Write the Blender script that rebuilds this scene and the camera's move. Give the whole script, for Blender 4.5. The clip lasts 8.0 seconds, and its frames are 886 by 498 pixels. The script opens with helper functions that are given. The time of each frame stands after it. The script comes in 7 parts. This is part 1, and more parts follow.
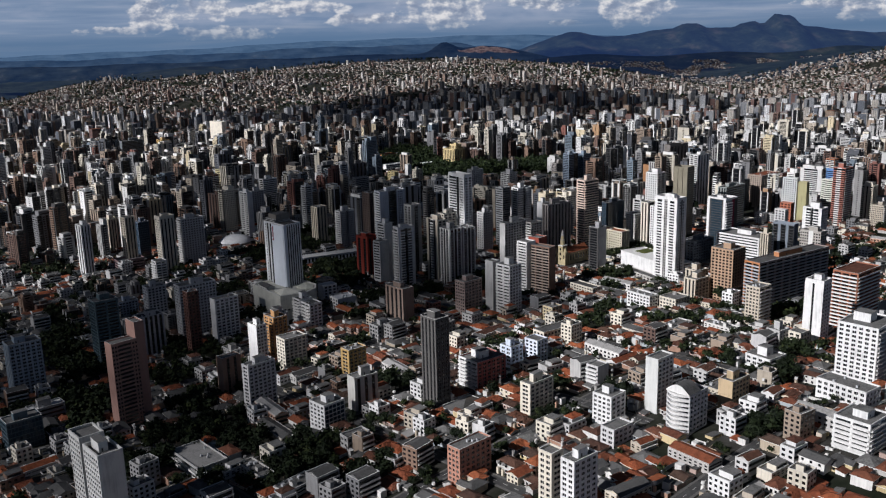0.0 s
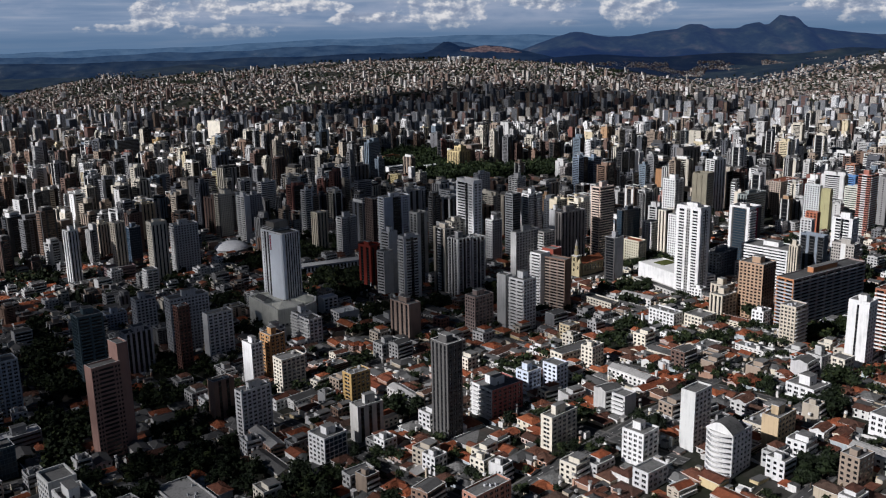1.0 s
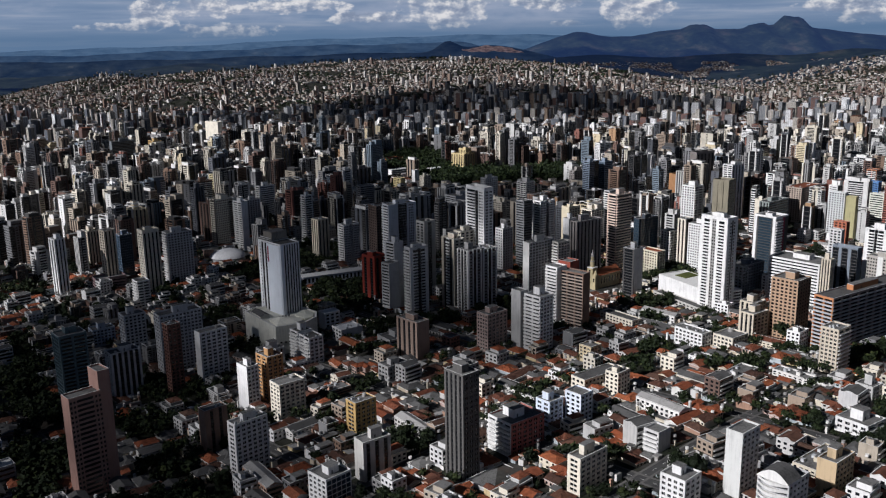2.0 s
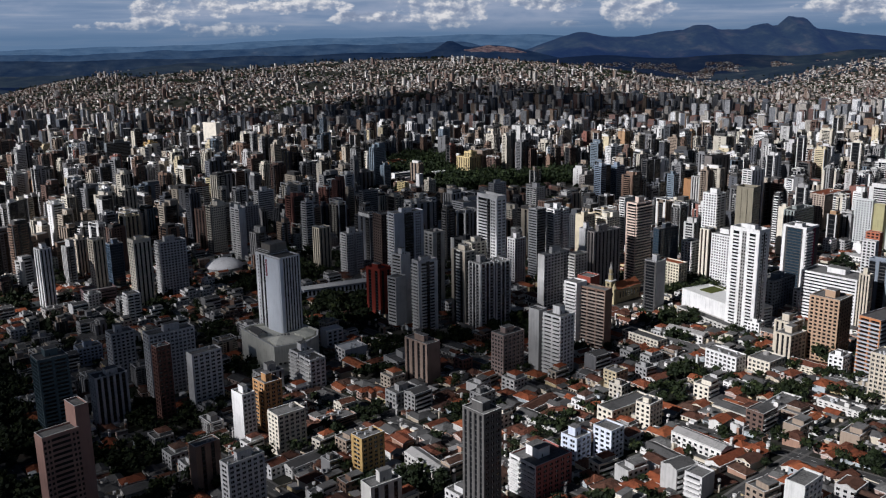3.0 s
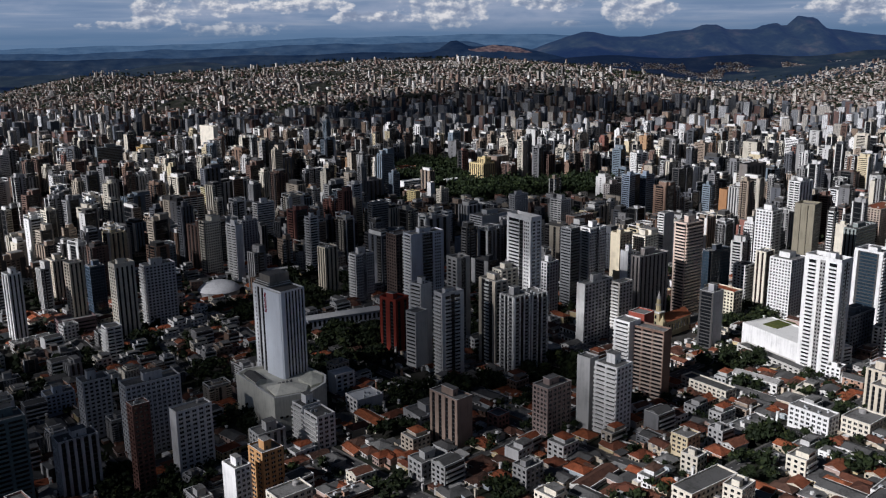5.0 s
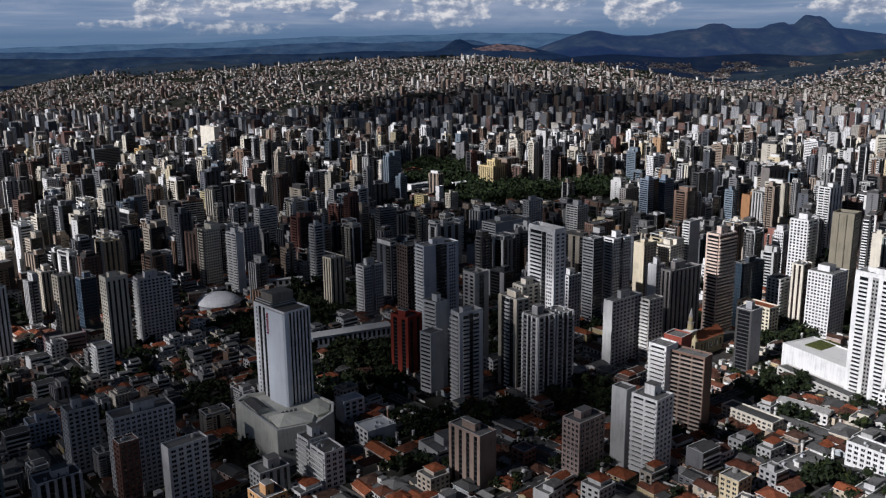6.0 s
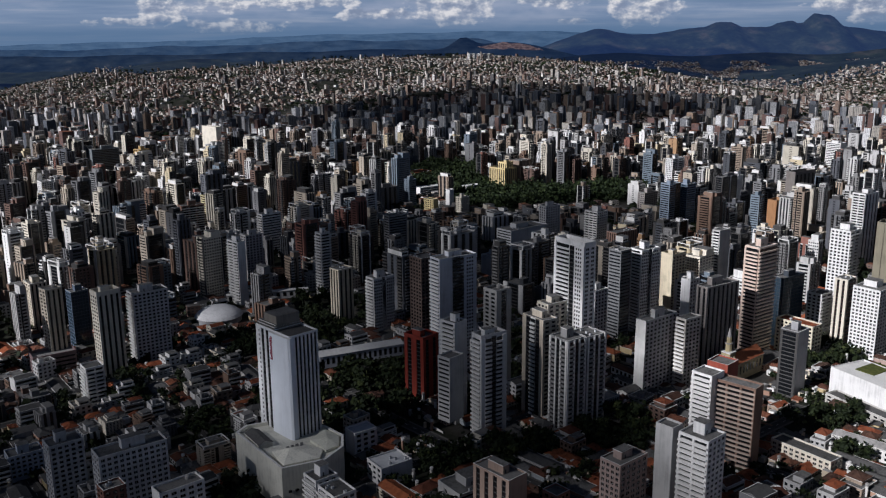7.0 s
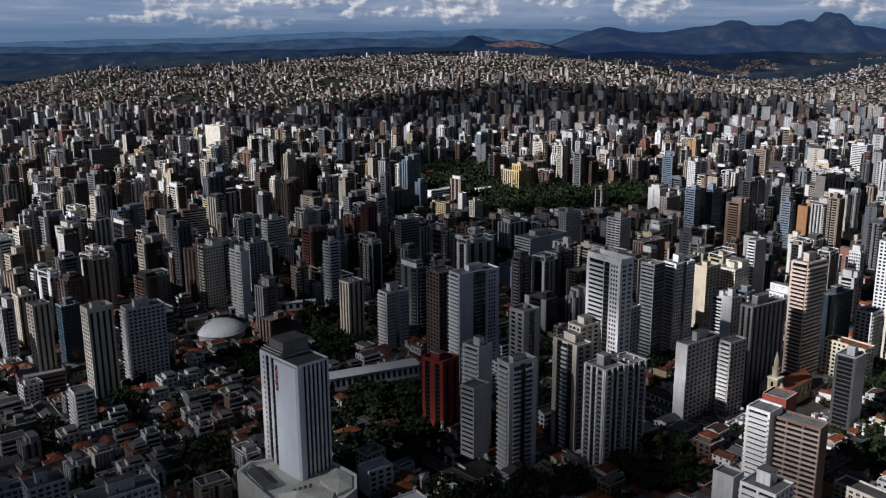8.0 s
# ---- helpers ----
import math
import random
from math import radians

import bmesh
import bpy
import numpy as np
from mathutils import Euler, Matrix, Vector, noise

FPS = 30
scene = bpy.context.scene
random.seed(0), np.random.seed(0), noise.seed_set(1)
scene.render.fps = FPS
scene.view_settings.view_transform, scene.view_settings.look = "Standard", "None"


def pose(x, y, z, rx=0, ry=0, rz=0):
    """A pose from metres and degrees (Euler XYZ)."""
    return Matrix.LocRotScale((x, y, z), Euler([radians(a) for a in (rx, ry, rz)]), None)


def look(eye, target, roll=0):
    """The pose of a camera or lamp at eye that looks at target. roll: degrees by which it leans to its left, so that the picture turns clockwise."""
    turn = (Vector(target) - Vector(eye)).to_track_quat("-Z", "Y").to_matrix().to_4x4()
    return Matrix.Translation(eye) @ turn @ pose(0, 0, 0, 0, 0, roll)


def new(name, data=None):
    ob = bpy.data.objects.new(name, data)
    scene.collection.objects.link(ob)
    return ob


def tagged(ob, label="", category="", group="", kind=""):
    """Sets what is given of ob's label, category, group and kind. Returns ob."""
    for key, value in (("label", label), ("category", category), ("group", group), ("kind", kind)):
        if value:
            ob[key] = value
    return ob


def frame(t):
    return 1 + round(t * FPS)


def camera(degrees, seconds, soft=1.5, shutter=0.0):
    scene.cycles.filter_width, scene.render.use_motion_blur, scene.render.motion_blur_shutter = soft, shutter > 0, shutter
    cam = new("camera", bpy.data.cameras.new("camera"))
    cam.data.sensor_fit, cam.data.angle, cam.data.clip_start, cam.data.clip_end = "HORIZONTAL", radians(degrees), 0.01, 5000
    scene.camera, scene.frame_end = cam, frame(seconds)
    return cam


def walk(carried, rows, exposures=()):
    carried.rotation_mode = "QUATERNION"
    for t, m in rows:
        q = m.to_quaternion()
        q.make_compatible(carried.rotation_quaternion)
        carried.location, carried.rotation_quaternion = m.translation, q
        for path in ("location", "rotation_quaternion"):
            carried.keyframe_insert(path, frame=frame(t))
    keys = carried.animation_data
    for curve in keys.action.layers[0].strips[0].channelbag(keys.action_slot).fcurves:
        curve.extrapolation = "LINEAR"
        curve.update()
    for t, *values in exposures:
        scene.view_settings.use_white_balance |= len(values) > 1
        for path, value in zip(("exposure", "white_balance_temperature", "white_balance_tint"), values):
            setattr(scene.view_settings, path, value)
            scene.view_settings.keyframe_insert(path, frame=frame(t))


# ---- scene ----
cam = camera(53.0, 8.0, soft=1.2)
EYE, TURN = 165.0, -27.0
ROWS = [
    (0.0, 0.00, 0.00, 0.00, -0.42, -13.56, 1.41),
    (0.5, -2.69, 19.00, -0.61, -0.37, -13.58, 1.18),
    (1.0, -5.47, 37.92, -1.18, -0.36, -13.59, 1.06),
    (1.5, -8.34, 56.77, -1.71, -0.35, -13.60, 0.96),
    (3.0, -17.49, 113.03, -3.16, -0.33, -13.60, 0.74),
    (3.5, -20.71, 131.71, -3.61, -0.32, -13.60, 0.71),
    (4.0, -24.02, 150.37, -4.06, -0.31, -13.60, 0.68),
    (4.5, -27.40, 169.02, -4.51, -0.30, -13.60, 0.66),
    (6.0, -38.03, 224.98, -5.93, -0.11, -13.67, 0.58),
    (6.5, -41.72, 243.67, -6.44, -0.01, -13.72, 0.54),
    (7.0, -45.48, 262.39, -7.00, 0.11, -13.77, 0.48),
    (7.5, -49.31, 281.15, -7.59, 0.27, -13.83, 0.41),
    (8.0, -53.21, 299.96, -8.22, 0.44, -13.89, 0.34),
]
walk(cam, [(t, pose(0, 0, EYE, 0, 0, TURN) @ pose(x, y, z, 90 + pitch, roll, yaw)) for t, x, y, z, yaw, pitch, roll in ROWS],
     exposures=[(0.0, -0.08, 5850, 14), (8.0, -0.12, 5780, 15)])

# ---- ground shape, in world metres ----
HX, HY = math.sin(radians(27.3)), math.cos(radians(27.3))     # the way ahead


def ahead_side(x, y):
    return x * HX + y * HY, x * HY - y * HX


def bump(v, centre, width):
    return math.exp(-((v - centre) / width) ** 2)


def ease(a, b, v):
    t = min(1.0, max(0.0, (v - a) / (b - a)))
    return t * t * (3 - 2 * t)


def ground_z(x, y):
    s, l = ahead_side(x, y)
    z = -18 + 28 * bump(x, 320, 210) * bump(y, 200, 260) - 8 * bump(x, 80, 90) * bump(y, 560, 160)
    edge = 48 + 26 * bump(l, 90, 260) - 85 * bump(l, 1010, 400) + 35 * bump(l, 2000, 380) - 100 * bump(l, -1700, 330) - 28 * bump(l, -1060, 70)
    z += (edge + 18) * ease(1900, 3600, s)
    if s > 1200:
        z += ease(1200, 2200, s) * 9 * (math.sin(s / 170 + l / 260) + math.sin(l / 190 - s / 410))
    z += (30 - edge) * 0.6 * ease(3650, 4300, s)
    return z


# ---- world, sun, exposure ----
SUN_UP = 31.0
SUN_FROM = Vector((-1.0, -0.10, 0)).normalized()
SUN_WAY = SUN_FROM * math.cos(radians(SUN_UP)) + Vector((0, 0, math.sin(radians(SUN_UP))))

sun = new("sun", bpy.data.lights.new("sun", "SUN"))
sun.data.energy, sun.data.angle, sun.data.color = 5.0, radians(0.6), (1.0, 0.95, 0.87)
sun.matrix_world = look((0, 0, 1500), Vector((0, 0, 1500)) - SUN_WAY)

world = bpy.data.worlds.new("sky")
scene.world = world
world.use_nodes = True


class Nodes:
    """Short hand for node trees."""

    def __init__(self, tree):
        self.tree = tree

    def add(self, kind, values=None):
        n = self.tree.nodes.new(kind)
        for key, value in (values or {}).items():
            self.put(n, key, value)
        return n

    def put(self, n, key, value):
        if isinstance(value, bpy.types.NodeSocket):
            self.tree.links.new(value, n.inputs[key])
        elif isinstance(value, bpy.types.Node):
            self.tree.links.new(value.outputs[0], n.inputs[key])
        else:
            n.inputs[key].default_value = value

    def math(self, op, a, b=0.0, c=0.0):
        n = self.add("ShaderNodeMath", {0: a, 1: b, 2: c})
        n.operation = op
        return n.outputs[0]

    def vector(self, op, a, b):
        n = self.add("ShaderNodeVectorMath", {0: a, 1: b})
        n.operation = op
        return n.outputs[0]

    def ramp(self, fac, stops, mode="LINEAR"):
        n = self.add("ShaderNodeValToRGB", {0: fac})
        n.color_ramp.interpolation = mode
        while len(n.color_ramp.elements) < len(stops):
            n.color_ramp.elements.new(0.5)
        for e, (p, c) in zip(n.color_ramp.elements, stops):
            e.position, e.color = p, (*c, 1.0) if len(c) == 3 else c
        return n.outputs[0]

    def mix(self, fac, a, b, blend="MIX"):
        n = self.add("ShaderNodeMix")
        n.data_type, n.blend_type = "RGBA", blend
        for key, value in ((0, fac), (6, a), (7, b)):
            self.put(n, key, value)
        return n.outputs[2]

    def noise(self, vector, scale, detail=3.0, rough=0.55):
        return self.add("ShaderNodeTexNoise", {"Vector": vector, "Scale": scale, "Detail": detail, "Roughness": rough}).outputs[0]


wn = Nodes(world.node_tree)
wn.tree.nodes.clear()
sky = wn.add("ShaderNodeTexSky")
sky.sky_type, sky.sun_disc, sky.sun_elevation = "NISHITA", False, radians(SUN_UP)
sky.sun_rotation, sky.altitude, sky.dust_density = math.atan2(SUN_FROM.x, SUN_FROM.y), 900.0, 1.6
way = wn.add("ShaderNodeTexCoord").outputs["Generated"]
axis = wn.add("ShaderNodeSeparateXYZ", {0: way})
bearing = wn.math("ARCTAN2", axis.outputs[0], axis.outputs[1])
lift = axis.outputs[2]
streak = wn.add("ShaderNodeCombineXYZ", {0: wn.math("MULTIPLY", bearing, 7.0), 1: wn.math("MULTIPLY", lift, 120.0)})
streaks = wn.noise(streak, 1.0, 5.0, 0.55)


def puffs(east, up):
    """Billows of cloud, seen a little to the east and higher."""
    b = wn.math("MULTIPLY", wn.math("ADD", bearing, east), 40.0)
    z = wn.math("MULTIPLY", wn.math("ADD", lift, up), 62.0)
    return wn.noise(wn.add("ShaderNodeCombineXYZ", {0: b, 1: z}), 0.85, 9.0, 0.58)


here, lit_side = puffs(0.0, 0.0), puffs(-0.0042, 0.0034)
# where cumulus stand: bearing, height, half width, half height, how thick
STANDS = [(0.172, 0.026, 0.024, 0.019, 1.0), (0.250, 0.007, 0.075, 0.009, 0.75), (0.222, 0.030, 0.045, 0.014, 0.7), (0.130, 0.012, 0.050, 0.007, 0.35), (0.320, 0.033, 0.060, 0.010, 0.65),
          (0.400, 0.018, 0.050, 0.007, 0.85), (0.478, 0.027, 0.045, 0.021, 1.1), (0.590, 0.033, 0.070, 0.010, 0.9), (0.612, 0.009, 0.024, 0.004, 0.8), (0.680, 0.021, 0.045, 0.018, 0.75),
          (0.910, 0.022, 0.065, 0.018, 0.8), (1.10, 0.03, 0.10, 0.02, 0.9), (-0.12, 0.03, 0.10, 0.02, 0.8)]
stand = -1.0
for b0, z0, bw, zh, thick in STANDS:
    du = wn.math("DIVIDE", wn.math("SUBTRACT", bearing, b0), bw)
    dv = wn.math("DIVIDE", wn.math("SUBTRACT", lift, z0), zh)
    r2 = wn.math("ADD", wn.math("MULTIPLY", du, du), wn.math("MULTIPLY", dv, dv))
    stand = wn.math("MAXIMUM", stand, wn.math("SUBTRACT", thick, r2))
amount = wn.math("ADD", wn.math("MULTIPLY_ADD", here, 0.75, 0.125), wn.math("MULTIPLY", stand, 0.17))
heap = wn.ramp(amount, [(0.50, (0, 0, 0)), (0.565, (0.75, 0.75, 0.75)), (0.66, (1, 1, 1))])
# sunlit tops and edges, grey-blue bellies
relief_ = wn.math("MULTIPLY_ADD", wn.math("SUBTRACT", here, lit_side), 2.0, 0.5)
relief_ = wn.math("ADD", relief_, wn.math("MULTIPLY", wn.math("SUBTRACT", amount, 0.58), -0.35))
lit_cloud = wn.ramp(relief_, [(0.30, (0.235, 0.275, 0.345)), (0.44, (0.34, 0.375, 0.43)), (0.55, (0.54, 0.54, 0.535)), (0.68, (0.80, 0.76, 0.69))])
veil = wn.ramp(streaks, [(0.34, (0.175, 0.245, 0.345)), (0.52, (0.23, 0.295, 0.385)), (0.70, (0.36, 0.395, 0.45))])
# a broad pale bank behind the heaps, over the middle of the view
bank_at = wn.add("ShaderNodeCombineXYZ", {0: wn.math("MULTIPLY", bearing, 16.0), 1: wn.math("MULTIPLY", lift, 48.0), 2: 4.0})
du = wn.math("DIVIDE", wn.math("SUBTRACT", bearing, 0.46), 0.36)
dv = wn.math("DIVIDE", wn.math("SUBTRACT", lift, 0.034), 0.030)
bank = wn.math("SUBTRACT", wn.noise(bank_at, 1.0, 6.0, 0.55), wn.math("MULTIPLY", wn.math("ADD", wn.math("MULTIPLY", du, du), wn.math("MULTIPLY", dv, dv)), 0.16))
bank = wn.ramp(bank, [(0.34, (0, 0, 0)), (0.56, (0.8, 0.8, 0.8))])
low_sky = wn.mix(heap, wn.mix(bank, veil, (0.335, 0.375, 0.445, 1)), lit_cloud)
mist = wn.ramp(lift, [(0.0, (1, 1, 1)), (0.018, (0, 0, 0))])
low_sky = wn.mix(wn.math("MULTIPLY", mist, 0.8), low_sky, (0.10, 0.175, 0.27, 1))
high_sky = wn.mix(1.0, sky.outputs[0], (0.017, 0.0182, 0.0205, 1), "MULTIPLY")
overhead = wn.ramp(lift, [(0.06, (0, 0, 0)), (0.20, (1, 1, 1))])
whole = wn.mix(overhead, low_sky, wn.mix(0.6, high_sky, (0.014, 0.020, 0.033, 1)))
back = wn.add("ShaderNodeBackground", {0: whole, 1: 1.0})
wn.add("ShaderNodeOutputWorld", {0: back})

# ---- materials ----
MATS = {}


def material(name, rough=0.8, spec=0.3, metal=0.0):
    m = bpy.data.materials.new(name)
    m.use_nodes = True
    n = Nodes(m.node_tree)
    b = m.node_tree.nodes["Principled BSDF"]
    b.inputs["Roughness"].default_value, b.inputs["Specular IOR Level"].default_value, b.inputs["Metallic"].default_value = rough, spec, metal
    MATS[name] = m
    return m, n, b


def relief(n, b, height, strength=0.4, distance=0.1):
    n.put(b, "Normal", n.add("ShaderNodeBump", {"Height": height, "Strength": strength, "Distance": distance}))


def weathered(name, colour, amount=0.35, rough=0.85, spec=0.25, grain=6.0, fixed=True, painted=False):
    """Painted or bare masonry: broad stains, runs of dirt from above, fine grain."""
    m, n, b = material(name, rough, spec)
    at = n.add("ShaderNodeTexCoord").outputs["Object"]
    info = n.add("ShaderNodeObjectInfo")
    base = n.add("ShaderNodeRGB") if fixed else None
    if fixed:
        base.outputs[0].default_value = (*colour, 1)
        base = base.outputs[0]
    elif painted:
        paints = n.add("ShaderNodeAttribute")
        paints.attribute_name = "paint"
        base = paints.outputs["Color"]
    else:
        base = info.outputs["Color"]
    shift = n.vector("ADD", at, n.add("ShaderNodeCombineXYZ", {0: n.math("MULTIPLY", info.outputs["Random"], 90.0)}))
    broad = n.noise(shift, 0.16, 4.0)
    runs = n.noise(n.vector("MULTIPLY", shift, (1.3, 1.3, 0.07)), 1.0, 4.0, 0.6)
    fine = n.noise(shift, grain, 3.0)
    dirt = n.math("MULTIPLY", n.math("ADD", n.math("MULTIPLY", broad, 0.5), n.math("MULTIPLY", runs, 0.5)), 1.0)
    tone = n.ramp(dirt, [(0.34, (1 - amount,) * 3), (0.52, (1, 1, 1)), (0.75, (1 + amount * 0.12,) * 3)])
    col = n.mix(1.0, base, tone, "MULTIPLY")
    col = n.mix(0.18, col, n.ramp(fine, [(0.3, (0.45, 0.43, 0.40)), (0.7, (1, 1, 1))]), "MULTIPLY")
    n.put(b, "Base Color", col)
    relief(n, b, fine, 0.25, 0.05)
    return m


WALL = weathered("painted_wall", (1, 1, 1), 0.30, fixed=False)
PAINTED = weathered("painted_walls", (1, 1, 1), 0.30, fixed=False, painted=True)
TRIM = weathered("white_paint", (0.74, 0.73, 0.70), 0.22)
HOTEL_PANEL = weathered("pale_cladding", (0.80, 0.84, 0.89), 0.10)
ROOF = weathered("flat_roof", (0.17, 0.167, 0.16), 0.65, 0.95, 0.15)
CONCRETE = weathered("bare_concrete", (0.34, 0.33, 0.315), 0.45, 0.9, 0.2)
DARKROOF = weathered("fibre_cement", (0.10, 0.098, 0.095), 0.5, 0.9, 0.2)
# dark finish of doors and bays; also paints shade into window recesses
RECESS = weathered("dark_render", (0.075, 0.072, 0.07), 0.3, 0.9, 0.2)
PAVING = weathered("pavement", (0.13, 0.125, 0.118), 0.4, 0.95, 0.15)
METAL = weathered("galvanised_sheet", (0.55, 0.56, 0.57), 0.3, 0.45, 0.5)


def paint(r, g, b):
    name = f"paint_{round(r * 100)}_{round(g * 100)}_{round(b * 100)}"
    return MATS[name] if name in MATS else weathered(name, (r, g, b), 0.28)


def make_glass(name, colour, rough):
    m, n, b = material(name, rough, 0.5)
    info = n.add("ShaderNodeObjectInfo")
    at = n.add("ShaderNodeTexCoord").outputs["Object"]
    cells = n.noise(n.vector("MULTIPLY", at, (0.9, 0.9, 0.8)), 1.0, 2.0)
    dark = tuple(c * 0.35 for c in colour)
    n.put(b, "Base Color", n.mix(n.math("FRACT", n.math("ADD", n.math("MULTIPLY", cells, 3.0), info.outputs["Random"])), (*dark, 1), (*colour, 1)))
    return m


GLASS = make_glass("window_glass", (0.013, 0.015, 0.018), 0.25)
BLUEGLASS = make_glass("tinted_glass", (0.035, 0.06, 0.085), 0.1)


def make_tiles(name, stops, joined=False):
    m, n, b = material(name, 0.85, 0.2)
    at = n.add("ShaderNodeTexCoord").outputs["Object"]
    info = n.add("ShaderNodeObjectInfo").outputs["Random"]
    if joined:                           # joined houses differ by their own paint
        paints = n.add("ShaderNodeAttribute")
        paints.attribute_name = "paint"
        info = n.math("FRACT", n.math("MULTIPLY", paints.outputs["Fac"], 61.7))
    col = n.ramp(info, stops)
    patch = n.noise(at, 0.5, 5.0, 0.65)
    col = n.mix(0.75, col, n.ramp(patch, [(0.3, (0.40, 0.36, 0.34)), (0.5, (0.85, 0.83, 0.8)), (0.68, (1.2, 1.15, 1.1))]), "MULTIPLY")
    rows = n.add("ShaderNodeTexWave", {"Vector": at, "Scale": 2.6, "Distortion": 0.6, "Detail": 1.0})
    rows.bands_direction = "Y"
    n.put(b, "Base Color", n.mix(0.25, col, n.ramp(rows.outputs[1], [(0.1, (0.5, 0.45, 0.42)), (0.6, (1, 1, 1))]), "MULTIPLY"))
    relief(n, b, rows.outputs[1], 0.6, 0.08)
    return m


TILE_COLOURS = [(0.0, (0.22, 0.068, 0.034)), (0.18, (0.35, 0.102, 0.043)), (0.32, (0.14, 0.058, 0.038)), (0.48, (0.085, 0.048, 0.036)), (0.62, (0.19, 0.075, 0.045)), (0.75, (0.10, 0.066, 0.05)), (0.86, (0.30, 0.092, 0.042)), (1.0, (0.40, 0.13, 0.055))]
TILES = make_tiles("terracotta_tiles", TILE_COLOURS)
MIXED_TILES = make_tiles("mixed_tiles", TILE_COLOURS, True)

# asphalt
m, n, b = material("asphalt", 0.9, 0.25)
at = n.add("ShaderNodeTexCoord").outputs["Object"]
n.put(b, "Base Color", n.ramp(n.noise(at, 0.3, 6.0, 0.7), [(0.3, (0.035, 0.035, 0.036)), (0.7, (0.075, 0.073, 0.07))]))
ASPHALT = m
m, n, b = material("road_marking", 0.8, 0.3)
n.put(b, "Base Color", n.ramp(n.noise(n.add("ShaderNodeTexCoord").outputs["Object"], 3.0), [(0.3, (0.45, 0.44, 0.42)), (0.6, (0.75, 0.74, 0.7))]))
MARKING = m


def make_leaves(name, stops):
    m, n, b = material(name, 0.75, 0.2)
    geo = n.add("ShaderNodeNewGeometry").outputs["Random Per Island"]
    info = n.add("ShaderNodeObjectInfo").outputs["Random"]
    n.put(b, "Base Color", n.ramp(n.math("FRACT", n.math("ADD", n.math("MULTIPLY", geo, 0.6), n.math("MULTIPLY", info, 0.4))), stops))
    return m


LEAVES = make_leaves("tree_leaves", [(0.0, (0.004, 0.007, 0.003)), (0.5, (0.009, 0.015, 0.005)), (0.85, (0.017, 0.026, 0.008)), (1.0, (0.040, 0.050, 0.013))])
m, n, b = material("lawn", 0.9, 0.1)
n.put(b, "Base Color", n.ramp(n.noise(n.add("ShaderNodeTexCoord").outputs["Object"], 0.5, 5.0, 0.6), [(0.3, (0.05, 0.065, 0.02)), (0.6, (0.11, 0.12, 0.035)), (0.8, (0.17, 0.13, 0.06))]))
GRASS = m
# lighter copy of the tree leaves, with sunlight painted into the greens
LIT_LEAVES = make_leaves("park_leaves", [(0.0, (0.005, 0.010, 0.004)), (0.5, (0.014, 0.024, 0.008)), (0.8, (0.032, 0.047, 0.012)), (1.0, (0.075, 0.085, 0.024))])
BARK = weathered("bark", (0.10, 0.075, 0.055), 0.4)

# open ground: earth, worn grass, paved yards
m, n, b = material("town_ground", 0.95, 0.15)
at = n.add("ShaderNodeNewGeometry").outputs["Position"]
mixer = n.noise(at, 0.035, 6.0, 0.6)
col = n.ramp(mixer, [(0.34, (0.010, 0.015, 0.007)), (0.48, (0.022, 0.024, 0.016)), (0.56, (0.040, 0.038, 0.032)), (0.64, (0.06, 0.057, 0.052)), (0.76, (0.075, 0.048, 0.033))])
n.put(b, "Base Color", n.mix(0.6, col, n.ramp(n.noise(at, 0.6, 4.0), [(0.3, (0.45, 0.45, 0.43)), (0.7, (1, 1, 1))]), "MULTIPLY"))
GROUND = m

# distant wooded country with fields and bare earth; blue haze painted on as emission


def make_country(name, haze_glow):
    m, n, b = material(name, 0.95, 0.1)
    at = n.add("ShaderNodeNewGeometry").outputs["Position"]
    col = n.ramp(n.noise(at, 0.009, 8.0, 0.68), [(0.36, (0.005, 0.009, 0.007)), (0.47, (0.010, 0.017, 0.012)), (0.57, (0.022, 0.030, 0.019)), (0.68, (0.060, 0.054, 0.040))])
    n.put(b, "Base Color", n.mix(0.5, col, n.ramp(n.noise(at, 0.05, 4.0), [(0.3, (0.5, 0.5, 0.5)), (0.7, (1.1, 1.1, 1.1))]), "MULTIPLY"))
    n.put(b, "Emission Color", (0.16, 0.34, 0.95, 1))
    b.inputs["Emission Strength"].default_value = haze_glow
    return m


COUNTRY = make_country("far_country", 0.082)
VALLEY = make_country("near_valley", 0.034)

# far hills, their haze painted as blue emission, stronger with distance


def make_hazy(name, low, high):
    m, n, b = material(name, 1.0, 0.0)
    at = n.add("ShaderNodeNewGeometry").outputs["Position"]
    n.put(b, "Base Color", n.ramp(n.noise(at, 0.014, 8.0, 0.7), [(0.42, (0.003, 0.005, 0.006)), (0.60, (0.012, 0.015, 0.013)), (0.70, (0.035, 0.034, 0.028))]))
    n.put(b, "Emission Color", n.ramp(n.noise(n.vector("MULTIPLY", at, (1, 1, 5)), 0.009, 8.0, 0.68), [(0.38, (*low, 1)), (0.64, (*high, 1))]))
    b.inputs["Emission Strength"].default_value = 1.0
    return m


